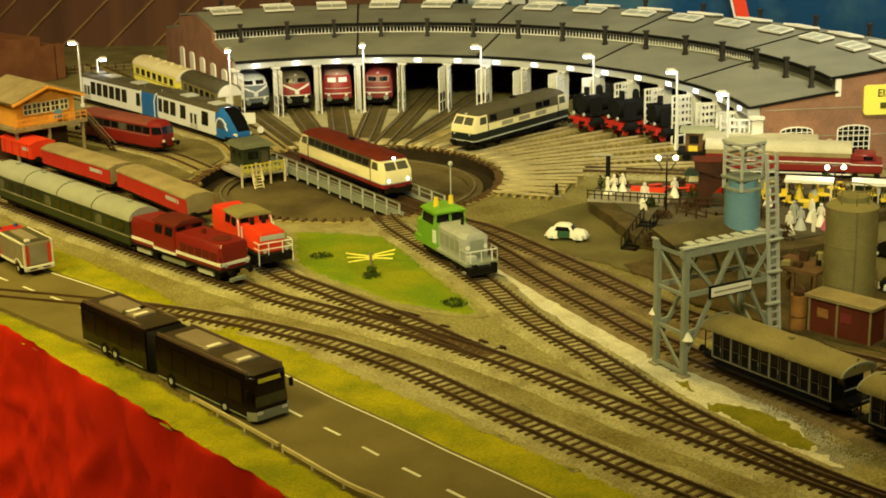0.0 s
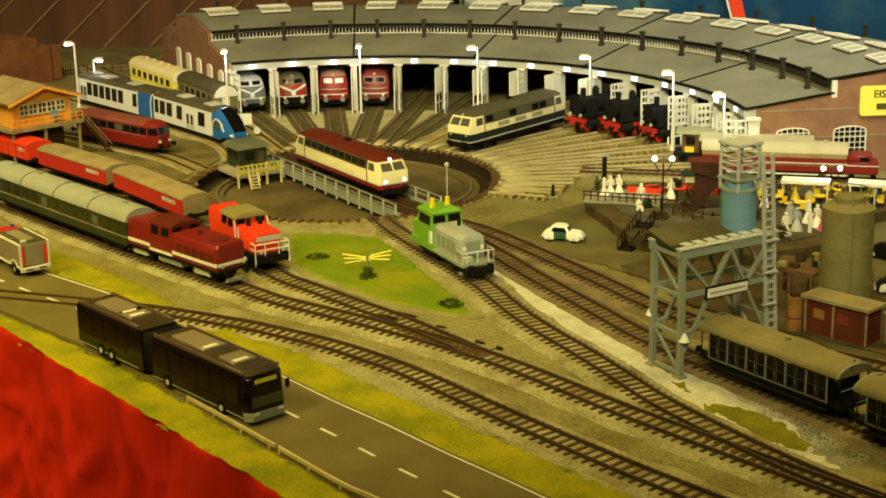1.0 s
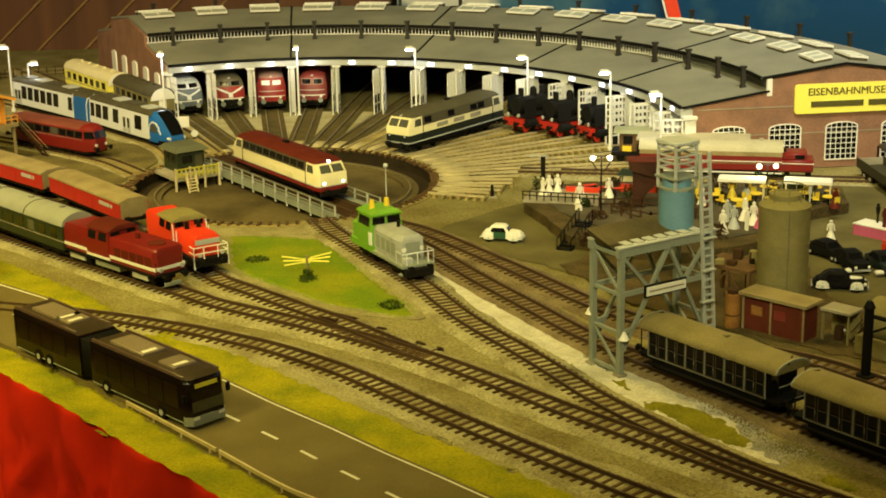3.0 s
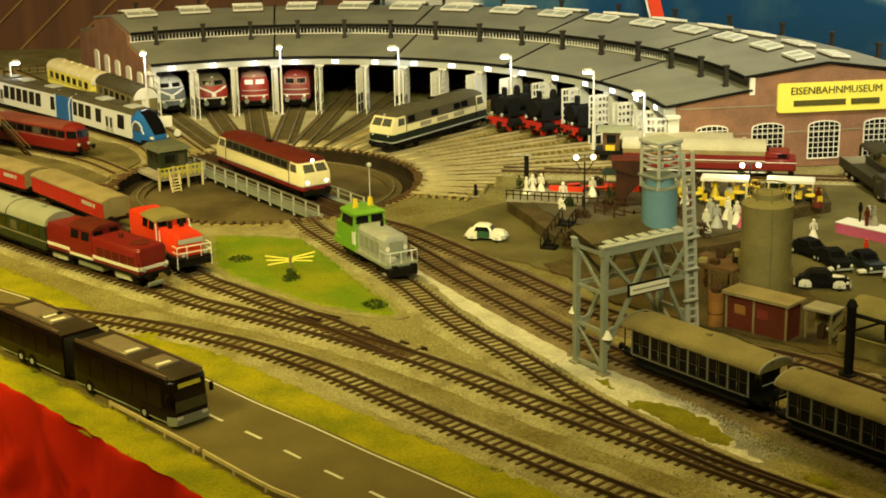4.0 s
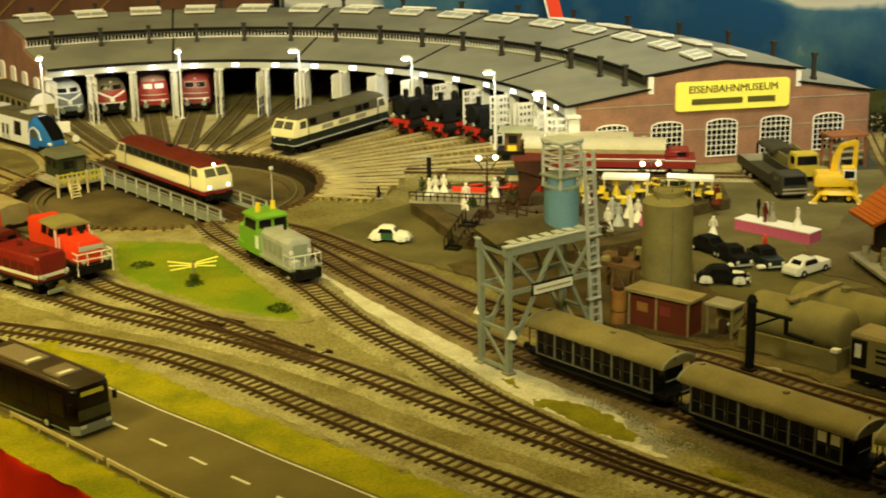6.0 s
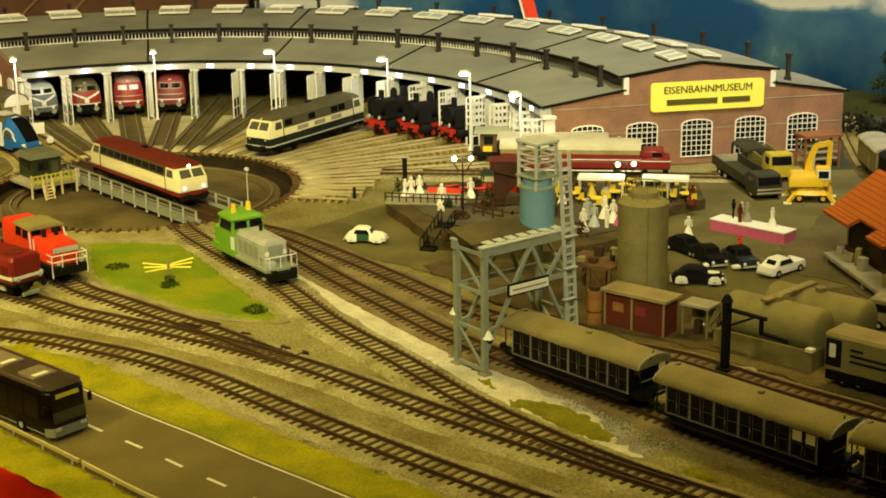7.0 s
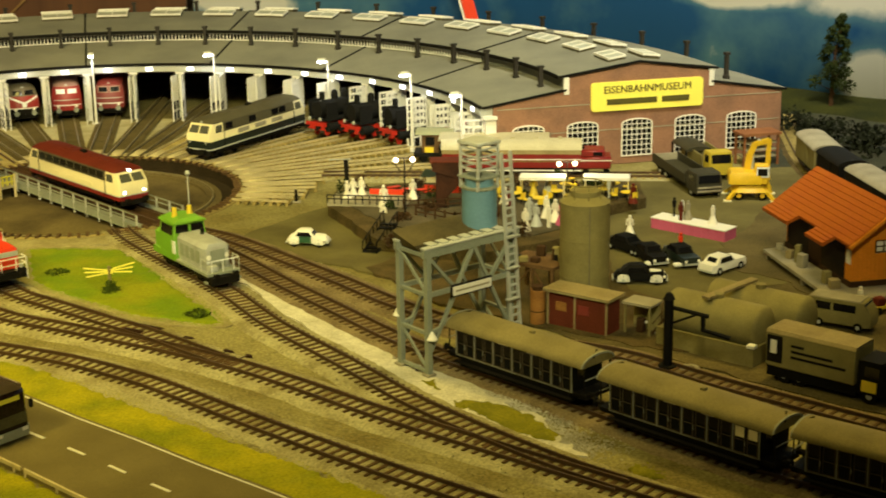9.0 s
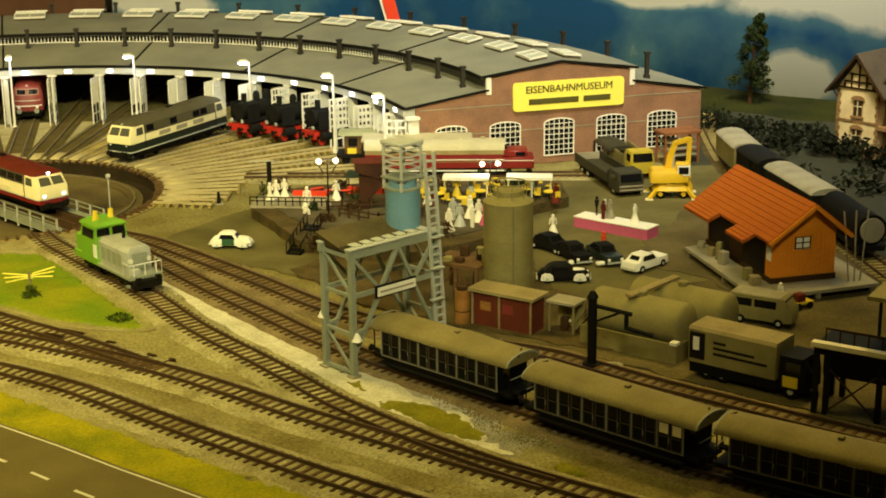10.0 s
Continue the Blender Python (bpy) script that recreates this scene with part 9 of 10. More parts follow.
# ---- terrace, cafe, figures ----
TZ = 0.012
terrace = whole("terrace", patch([(0.088, 1.462), (0.070, 1.530), (0.050, 1.590), (0.060, 1.650), (0.120, 1.672), (0.25, 1.665), (0.385, 1.640), (0.378, 1.570), (0.335, 1.545), (0.300, 1.470), (0.250, 1.425), (0.19, 1.400), (0.13, 1.425)], TZ, 0.003, 11), "earth", "brown raised earth terrace with paved top", "terrace", kind="structure")
whole("terrace_paving", patch([(0.110, 1.500), (0.085, 1.545), (0.068, 1.600), (0.08, 1.645), (0.25, 1.650), (0.370, 1.625), (0.36, 1.58), (0.325, 1.55), (0.285, 1.475), (0.24, 1.445), (0.17, 1.44)], TZ + 0.0012, 0.003, 12), "terrace_stone", "grey paving on the terrace", "pavement", kind="structure")


def figure(x, y, z, h, dress, label, skirt=True):
    """A plain toy figure: one mesh."""
    bm = bmesh.new()
    if skirt:
        rod(bm, (0, 0, 0), (0, 0, h * 0.5), h * 0.27, 10, h * 0.08)
    else:
        rod(bm, (-h * 0.06, 0, 0), (-h * 0.05, 0, h * 0.5), h * 0.055, 6)
        rod(bm, (h * 0.06, 0, 0), (h * 0.05, 0, h * 0.5), h * 0.055, 6)
    rod(bm, (0, 0, h * 0.47), (0, 0, h * 0.82), h * 0.09, 8, h * 0.12)
    rod(bm, (-h * 0.14, 0, h * 0.78), (-h * 0.17, 0, h * 0.48), h * 0.035, 6)
    rod(bm, (h * 0.14, 0, h * 0.78), (h * 0.17, 0, h * 0.48), h * 0.035, 6)
    ball(bm, (0, 0, h * 0.92), h * 0.085, 8)
    whole("toy_figure", bm, dress, label, "toy figure", at=pose(x, y, z, 0, 0, random.uniform(0, 180)), group="toy figures")


figure(0.1035, 1.551, 0.001, 0.022, "figure", "white toy figure in a wide dress on the yard")
figure(0.106, 1.575, TZ + 0.0012, 0.0225, "figure", "white toy figure in a wide dress behind the railing")
for x, y in ((0.077, 1.615), (0.086, 1.618), (0.070, 1.605), (0.138, 1.600)):
    figure(x, y, TZ + 0.0012, 0.021, "figure", "pale toy figure on the terrace")
for x, y, d, s in ((0.234, 1.462, "figure", True), (0.247, 1.478, "pale_grey", True), (0.258, 1.470, "figure", False), (0.268, 1.490, "figure", True), (0.262, 1.506, "figure", True), (0.272, 1.478, "pink", True), (0.244, 1.500, "pale_grey", False), (0.293, 1.505, "figure", False)):
    figure(x, y, TZ + 0.0012, 0.0225, d, "pale toy figure of a party on the terrace", s)
figure(0.339, 1.474, 0.001, 0.020, "figure", "white toy figure in a wide dress beside the cars")

wd = thing("garden_platform", 0.093, 1.598, TZ, -15, "grey garden platform with dark railings", "platform")
part("deck", B(-0.040, 0.042, -0.022, 0.030, 0.0005, 0.0035), "concrete", wd, scale=1)
for zz in (0.008, 0.012):
    part("rail", B(-0.040, 0.042, -0.0225, -0.0215, zz, zz + 0.0009), "iron", wd, scale=1)
for k in range(12):
    part("railing_post", B(-0.040 + 0.0074 * k - 0.0005, -0.040 + 0.0074 * k + 0.0005, -0.0226, -0.0214, 0.0035, 0.0128), "iron", wd, scale=1)
part("red_bench", B(-0.004, 0.034, 0.020, 0.024, 0.0035, 0.0085), "orange_red", wd, "red bench", scale=1)
fn = new("terrace_fence")
tagged(fn, "dark wooden fence along the terrace edge", "fence")
for (x0, y0), (x1, y1) in (((0.135, 1.535), (0.170, 1.500)), ((0.170, 1.500), (0.215, 1.515)), ((0.125, 1.560), (0.185, 1.560))):
    for zz in (0.005, 0.010):
        part("rail", bar(bmesh.new(), (x0, y0, TZ + zz), (x1, y1, TZ + zz), 0.0012), "brown", fn, scale=1)
    for k in range(5):
        x, y = x0 + (x1 - x0) * k / 4, y0 + (y1 - y0) * k / 4
        part("post", B(x - 0.001, x + 0.001, y - 0.001, y + 0.001, TZ, TZ + 0.0125), "brown", fn, scale=1)
st = thing("iron_stair", 0.083, 1.449, 0.0, 66, "dark stair with iron handrails up to the terrace", "stair")
for y in (-0.007, 0.007):
    part("string", bar(bmesh.new(), (0, y, 0.001), (0.060, y, 0.016), 0.001, 0.003), "dark", st, scale=1)
    part("handrail", bar(bmesh.new(), (0, y, 0.012), (0.060, y, 0.027), 0.0009), "dark", st, scale=1)
    for k in range(7):
        part("baluster", B(0.01 * k - 0.0004, 0.01 * k + 0.0004, y - 0.0004, y + 0.0004, 0.0025 * k, 0.012 + 0.0025 * k), "dark", st, scale=1)
for k in range(8):
    part("tread", B(0.0075 * k, 0.0075 * k + 0.006, -0.007, 0.007, 0.0019 * k + 0.001, 0.0019 * k + 0.002), "dark", st, scale=1)


def parasol_table(x, y, turn):
    t = thing("garden_table", x, y, TZ + 0.0012, turn, "yellow garden table with yellow chairs", "table", "garden tables")
    part("tabletop", rod(bmesh.new(), (0, 0, 0.0080), (0, 0, 0.0088), 0.0065, 14), "yellow", t, scale=1)
    part("leg", rod(bmesh.new(), (0, 0, 0), (0, 0, 0.008), 0.0008, 6), "iron", t, scale=1)
    for k in range(3):
        a = radians(120 * k + 20)
        c = thing("garden_chair", x + 0.0125 * math.cos(a + radians(turn)), y + 0.0125 * math.sin(a + radians(turn)), TZ + 0.0012, turn + 120 * k + 20, "yellow garden chair on the terrace", "chair", "garden chairs")
        part("seat", B(-0.003, 0.003, -0.003, 0.003, 0.0048, 0.0056), "yellow", c, scale=1)
        part("backrest", B(0.0026, 0.0033, -0.003, 0.003, 0.0056, 0.0115), "yellow", c, scale=1)
        for lx in (-0.0026, 0.0026):
            for ly in (-0.0026, 0.0026):
                part("leg", B(lx - 0.0003, lx + 0.0003, ly - 0.0003, ly + 0.0003, 0, 0.0048), "iron", c, scale=1)


for x, y, a in ((0.200, 1.560, 0), (0.240, 1.575, 40), (0.262, 1.552, 10), (0.285, 1.577, 70), (0.312, 1.556, 15), (0.335, 1.578, 50), (0.355, 1.560, 30), (0.222, 1.605, 25), (0.35, 1.600, 80), (0.300, 1.605, 33)):
    parasol_table(x, y, a)
for x, y in ((0.273, 1.592), (0.338, 1.580)):
    t = thing("white_awning", x, y, TZ + 0.001, -14, "white flat awning on slender posts over the garden tables", "awning", "awnings")
    part("cloth", stack(bmesh.new(), [plan_ring(-0.024, 0.024, 0.010, 0.0185), plan_ring(-0.024, 0.024, 0.010, 0.0215), plan_ring(-0.022, 0.022, 0.002, 0.0235)]), "white", t, scale=1)
    for sx in (-0.022, 0.022):
        for sy in (-0.009, 0.009):
            part("post", rod(bmesh.new(), (sx, sy, 0), (sx, sy, 0.019), 0.0006, 6), "cream", t, scale=1)
for i, (x, y, r, h) in enumerate(((0.068, 1.630, 0.010, 0.016), (0.085, 1.640, 0.011, 0.018), (0.160, 1.590, 0.012, 0.016), (0.215, 1.520, 0.012, 0.014), (0.196, 1.640, 0.012, 0.014), (0.12, 1.52, 0.012, 0.008), (0.15, 1.475, 0.014, 0.008))):
    bush(x, y, r, h, TZ, "brown" if i % 2 else "leaf", 20 + i, "scrubby brown bush on the terrace")
sg = thing("dark_signal_column", 0.0725, 1.658, 0.0, 0, "dark iron column with a short cross arm", "column")
part("column", rod(bmesh.new(), (0, 0, 0), (0, 0, 0.044), 0.0026, 10), "iron", sg, scale=1)
part("arm", bar(bmesh.new(), (-0.018, 0, 0.0445), (0.006, 0, 0.0445), 0.0012), "pale_grey", sg, scale=1)
pt = thing("pump_trolley", 0.018, 1.655, 0.0, 0, "small dark trolley with an upright figure-like pump", "trolley")
part("pump", rod(bmesh.new(), (0, 0, 0), (0, 0, 0.014), 0.0022, 8, 0.0015), "iron", pt, scale=1)
part("plate", B(-0.005, 0.005, -0.003, 0.003, 0, 0.002), "concrete", pt, scale=1)

# clutter on the terrace
gk = thing("green_stall", 0.172, 1.628, TZ + 0.001, -12, "dark green stall roof over a red counter", "stall")
part("roof", stack(bmesh.new(), [plan_ring(-0.022, 0.022, 0.011, 0.018), plan_ring(-0.018, 0.018, 0.002, 0.023)]), "bottle_green", gk, scale=1)
part("counter", B(-0.020, 0.020, -0.008, -0.004, 0, 0.008), "orange_red", gk, "red counter", scale=1)
for x in (-0.019, 0.019):
    for y in (-0.009, 0.009):
        part("post", B(x - 0.0006, x + 0.0006, y - 0.0006, y + 0.0006, 0, 0.018), "brown", gk, scale=1)
for i, (x, y) in enumerate(((0.135, 1.612), (0.150, 1.607), (0.120, 1.622), (0.20, 1.598))):
    bt = thing("bench_table", x, y, TZ + 0.001, 10 * i, "red beer table with two benches", "table", "bench tables")
    part("tabletop", B(-0.007, 0.007, -0.0025, 0.0025, 0.008, 0.0088), "orange_red", bt, scale=1)
    for sy in (-0.005, 0.005):
        part("bench", B(-0.007, 0.007, sy - 0.001, sy + 0.001, 0.0048, 0.0056), "brown", bt, scale=1)
        for lx in (-0.006, 0.006):
            part("bench_leg", B(lx - 0.0004, lx + 0.0004, sy - 0.0008, sy + 0.0008, 0, 0.0048), "iron", bt, scale=1)
    for lx in (-0.0055, 0.0055):
        part("leg", B(lx - 0.0005, lx + 0.0005, -0.002, 0.002, 0, 0.008), "iron", bt, scale=1)
rc = random.Random(31)
for i in range(16):
    bush(rc.uniform(0.10, 0.34), rc.uniform(1.425, 1.475) if i < 6 else rc.uniform(1.52, 1.655), rc.uniform(0.006, 0.012), rc.uniform(0.006, 0.014), TZ, "leaf" if i % 3 else "brown", 50 + i, "scrubby dark bush on the terrace")
for i in range(10):
    figure(rc.uniform(0.215, 0.36), rc.uniform(1.53, 1.62), TZ + 0.0012, 0.0205, ("figure", "concrete", "roof_red", "yellow", "pale_grey")[i % 5], "small toy figure among the garden tables", i % 2 == 0)
yl = thing("yellow_sunshade", 0.196, 1.575, TZ + 0.001, 0, "yellow sunshade on a thin pole", "sunshade")
part("canopy", rod(bmesh.new(), (0, 0, 0.018), (0, 0, 0.026), 0.011, 8, 0.001), "sign_yellow", yl, scale=1)
part("pole", rod(bmesh.new(), (0, 0, 0), (0, 0, 0.026), 0.0006, 6), "iron", yl, scale=1)

# steam crane between the engines and the gable
sc = thing("steam_crane", 0.186, 1.800, RAIL_TOP, -10, "brown rail crane with a pale green cab roof and yellow panel", "crane")
part("truck", B(-2.4, 2.4, -1.3, 1.3, 0.7, 1.1), "iron", sc)
part("cab", B(-1.6, 1.0, -1.2, 1.2, 1.1, 3.0, bevel=0.06), "staging_brown", sc)
part("cab_window", B(-1.2, -0.3, -1.24, -1.18, 1.9, 2.7), "dark", sc)
part("roof", arch_roof(bmesh.new(), -2.2, 1.6, 1.5, 3.0, 0.35), "hut_pale", sc, "pale green roof")
part("yellow_panel", B(-1.3, -0.4, -1.26, -1.18, 1.15, 1.7), "yellow", sc)
part("tarpaulin", B(1.0, 3.2, -1.1, 1.1, 1.1, 2.3, bevel=0.2), "tank_blue", sc, "pale blue tarpaulin")
part("boiler", rod(bmesh.new(), (1.2, -0.9, 1.6), (3.0, -0.9, 1.6), 0.55, 14), "hopper_brown", sc)
wheelset(sc, (-1.5, 0, 1.5), 0.45)
hop = thing("coal_hopper", 0.1635, 1.565, TZ, -6, "sooty red-brown coal hopper with a slanting chute on a mast", "hopper")
part("mast", B(-0.0050, 0.0050, -0.005, 0.005, 0, 0.0420, bevel=0.0008), "hopper_brown", hop, scale=1)
part("trough", stack(bmesh.new(), [[(-0.0085, y, 0.0400), (0.0240, y, 0.0300), (0.0265, y, 0.0490), (-0.0095, y, 0.0490)] for y in (-0.009, 0.009)]), "hopper_brown", hop, scale=1)
part("chute", stack(bmesh.new(), [[(0.0040, y, 0.0130), (0.0060, y, 0.0115), (0.0250, y, 0.0310), (0.0040, y, 0.0380)] for y in (-0.006, 0.006)]), "hopper_brown", hop, scale=1)
part("lid", stack(bmesh.new(), [[(-0.0110, y, 0.0490), (0.0280, y, 0.0490), (0.0270, y, 0.0505), (-0.0100, y, 0.0505)] for y in (-0.0105, 0.0105)]), "shed_red", hop, "dull red lid", scale=1)
part("brace", bar(bmesh.new(), (0.0, 0.004, 0.004), (0.018, 0.004, 0.033), 0.0012), "iron", hop, scale=1)
part("foot", B(-0.008, 0.008, -0.007, 0.007, 0, 0.0012), "concrete", hop, scale=1)

# ---- stage ----
SX, SY = 0.4012, 1.4705
stg = thing("pink_stage", SX, SY, 0.0, -47, "low stage draped in pink cloth with a white top", "stage")
part("drape", B(-0.0420, 0.0420, -0.0105, 0.0105, 0, 0.0114), "pink", stg, scale=1)
part("top", B(-0.0424, 0.0424, -0.0109, 0.0109, 0.0114, 0.0125), "white", stg, scale=1)
for k in range(11):
    x = -0.040 + 0.0080 * k
    part("drape_fold", rod(bmesh.new(), (x, -0.0105, 0.0002), (x, -0.0105, 0.0114), 0.0006, 6, 0.0003), "pink", stg, scale=1)
for u, v, d, s in ((-0.026, 0.006, "iron", False), (-0.014, 0.002, "pale_grey", False), (-0.009, 0.004, "concrete", True), (0.020, 0.003, "figure", True), (-0.012, -0.004, "roof_red", False)):
    figure(SX + 0.682 * u + 0.731 * v, SY - 0.731 * u + 0.682 * v, 0.0126, 0.019, d, "toy figure standing on the stage", s)
figure(0.372, 1.405, 0.001, 0.020, "orange_red", "toy figure in red beside the cars", False)

# ---- goods shed with loading platform ----
plat = thing("loading_platform", 0.0, 0.0, 0.0, 0, "concrete loading platform on short posts", "platform")
part("slab", stack(bmesh.new(), [[(0.455, 1.216, z), (0.572, 1.236, z), (0.560, 1.402, z), (0.442, 1.374, z)] for z in (0.0075, 0.0105)]), "concrete", plat, scale=1)
for x, y in ((0.459, 1.221), (0.515, 1.231), (0.568, 1.240), (0.452, 1.29), (0.446, 1.370), (0.51, 1.31), (0.556, 1.397)):
    part("post", B(x - 0.002, x + 0.002, y - 0.002, y + 0.002, 0, 0.0075), "concrete", plat, scale=1)
part("skirt", stack(bmesh.new(), [[(0.462, 1.225, z), (0.566, 1.243, z), (0.554, 1.396, z), (0.449, 1.370, z)] for z in (0.0, 0.0075)]), "iron", plat, "dark underside", scale=1)
gsd = thing("goods_shed", 0.5057, 1.3159, 0.0105, 6.44, "orange-brown timber goods shed with an orange tiled roof", "shed")
WL, WR, Y0, Y1, EV, RG = -0.033, 0.027, -0.062, 0.068, 0.0435, 0.0709
part("wall_box", B(WL, WR, Y0, Y1, 0, EV), "orange", gsd, scale=1)
part("gable", stack(bmesh.new(), [[(WL, y, EV), (WR, y, EV), (0.0, y, RG - 0.003)] for y in (Y0, Y1)]), "orange", gsd, scale=1)
roofl = thing("roof", 0, 0)
roofl.parent = gsd
def tiled(side):
    """Rows of roof tiles on one slope; the long slope runs on as two low canopies over the doorways."""
    runs = [((0.0, RG), (-0.0418, 0.0406), 9, [(Y0 - 0.012, Y1 + 0.012)]), ((-0.0418, 0.0406), (-0.0535, 0.0353), 3, [(-0.046, -0.012), (0.025, Y1 + 0.010)])] if side < 0 else [((0.0, RG), (0.036, 0.042), 9, [(Y0 - 0.012, Y1 + 0.012)])]
    for (x0, z0), (x1, z1), n, spans in runs:
        p0, p1 = Vector((x0, 0, z0)), Vector((x1, 0, z1))
        for ya, yb in spans:
            part("slope", panel(bmesh.new(), (x0, ya, z0 - 0.0012), (x0, yb, z0 - 0.0012), (x1, yb, z1 - 0.0012), (x1, ya, z1 - 0.0012), 0.0008), "tile_orange", roofl, scale=1)
            for i in range(n):
                a, b = p0.lerp(p1, i / n), p0.lerp(p1, (i + 1.08) / n)
                part("tile_course", panel(bmesh.new(), (a.x, ya, a.z + 0.0002), (a.x, yb, a.z + 0.0002), (b.x, yb, b.z + 0.0010), (b.x, ya, b.z + 0.0010), 0.0005), "tile_orange", roofl, scale=1)


tiled(-1)
tiled(1)
for s, e, ze in ((-1, -0.0418, 0.0406), (1, 0.036, 0.042)):
    part("barge_board", bar(bmesh.new(), (0.0, Y0 - 0.0125, RG - 0.002), (e, Y0 - 0.0125, ze - 0.002), 0.0016, 0.0035), "orange", gsd, scale=1)
w = part("window", B(-0.012, 0.002, Y0 - 0.0008, Y0 + 0.0004, 0.029, 0.040), "white", gsd, scale=1)
for x in (-0.012, -0.005, 0.002):
    part("window_bar", B(x - 0.0004, x + 0.0004, Y0 - 0.0016, Y0 - 0.0006, 0.0295, 0.0405), "brown", w, scale=1)
for z in (0.030, 0.035, 0.040):
    part("window_bar", B(-0.0125, 0.0025, Y0 - 0.0015, Y0 - 0.0006, z - 0.0004, z + 0.0004), "brown", w, scale=1)
part("dark_doorway", B(WL - 0.0008, WL + 0.001, -0.050, -0.006, 0.0, 0.040), "pit_wall", gsd, "dark open doorway", scale=1)
part("dark_doorway", B(WL - 0.0008, WL + 0.001, 0.020, 0.064, 0.0, 0.040), "pit_wall", gsd, "dark open doorway", scale=1)
# shade under the eave, put on the wall as a dark panel
part("wall_shade_panel", B(WL - 0.0010, WL + 0.001, -0.006, 0.020, 0.0, 0.040), "brown", gsd, "dark boards painting the shade under the eave", scale=1)
part("poster", B(WL - 0.001, WL - 0.0003, -0.061, -0.053, 0.020, 0.032), "white", gsd, scale=1)
part("plinth", B(WL - 0.001, WR + 0.001, Y0 - 0.001, Y1 + 0.001, 0, 0.005), "brown", gsd, scale=1)
for k in range(15):
    x = WL + (WR - WL) * (k + 0.5) / 15
    part("cover_strip", B(x - 0.0003, x + 0.0003, Y0 - 0.0006, Y0 + 0.0002, 0.005, EV), "orange", gsd, scale=1)
for i, (x, y, a, b, c) in enumerate(((0.466, 1.252, 0.009, 0.008, 0.008), (0.464, 1.266, 0.007, 0.006, 0.011), (0.459, 1.315, 0.007, 0.008, 0.012), (0.457, 1.342, 0.007, 0.006, 0.008), (0.460, 1.33, 0.006, 0.005, 0.016), (0.456, 1.37, 0.006, 0.006, 0.006))):
    whole("wooden_crate", B(-a / 2, a / 2, -b / 2, b / 2, 0, c, bevel=0.0005), ("tan_roof", "olive", "concrete")[i % 3], "small tan wooden crate on the loading platform", "crate", at=pose(x, y, 0.0105, 0, 0, 13 * i), group="crates")
for k, x in enumerate((0.548, 0.553, 0.558)):
    whole("leaning_pole", rod(bmesh.new(), (0, 0, 0), (0.006 * (k - 1), 0.004, 0.062), 0.0008, 6), "concrete", "pale pole leaning beside the goods shed", "pole", at=pose(x, 1.245, 0.0105), group="leaning poles")
ct = thing("hand_cart", 0.492, 1.212, 0.001, 20, "yellow hand cart with a white load", "cart")
part("tray", B(-0.010, 0.010, -0.005, 0.005, 0.004, 0.006), "yellow", ct, scale=1)
for x in (-0.006, 0.006):
    for y in (-0.0055, 0.0055):
        part("wheel", rod(bmesh.new(), (x, y - 0.0006, 0.003), (x, y + 0.0006, 0.003), 0.003, 10), "iron", ct, scale=1)
part("load", B(-0.006, 0.003, -0.004, 0.004, 0.006, 0.013, bevel=0.001), "roof_red", ct, scale=1)
figure(0.478, 1.222, 0.001, 0.020, "figure", "white toy figure beside the hand cart", False)

# dark loading stage by the track
ls = thing("loading_stage", 0.417, 0.993, 0.0, -41, "black iron loading stage with braced posts and a pale edge plank", "stage")
part("deck", B(-0.002, 0.130, 0.0, 0.040, 0.044, 0.050), "dark", ls, scale=1)
part("bunker", B(0.004, 0.128, 0.004, 0.036, 0.028, 0.044), "dark", ls, scale=1)
part("edge_plank", B(-0.003, 0.075, -0.004, 0.002, 0.050, 0.0535), "cream", ls, "pale edge plank", scale=1)
for x in (0.0, 0.008, 0.045, 0.088, 0.125):
    for y in (0.001, 0.038):
        part("post", B(x - 0.0018, x + 0.0018, y - 0.0018, y + 0.0018, 0, 0.044), "iron", ls, scale=1)
for x0, x1 in ((0.008, 0.045), (0.045, 0.088), (0.088, 0.125)):
    part("brace", bar(bmesh.new(), (x0, 0.0, 0.002), (x1, 0.0, 0.036), 0.0012), "brown", ls, scale=1)
    part("brace", bar(bmesh.new(), (x1, 0.0, 0.002), (x0, 0.0, 0.036), 0.0012), "brown", ls, scale=1)
for k in range(9):
    x = 0.004 + 0.010 * k
    part("railing_post", B(x - 0.0005, x + 0.0005, 0.006, 0.007, 0.050, 0.062), "brown", ls, scale=1)
part("railing", B(0.004, 0.086, 0.006, 0.007, 0.0605, 0.062), "brown", ls, scale=1)
part("canopy", B(0.030, 0.130, 0.010, 0.075, 0.085, 0.088), "olive", ls, "dusty flat canopy", scale=1)
for x in (0.032, 0.126):
    part("canopy_post", B(x - 0.001, x + 0.001, 0.036, 0.038, 0.05, 0.085), "iron", ls, scale=1)

# ---- goods train and distance at the east end ----
EAST = smooth_line([(0.66, 2.00), (0.630, 1.86), (0.606, 1.74), (0.596, 1.66), (0.594, 1.58), (0.598, 1.48), (0.602, 1.36), (0.60, 1.22)], 0.009)
LINES["east"] = EAST
railway(EAST, "brown siding at the layout's east end", singly=False, stones="earth")


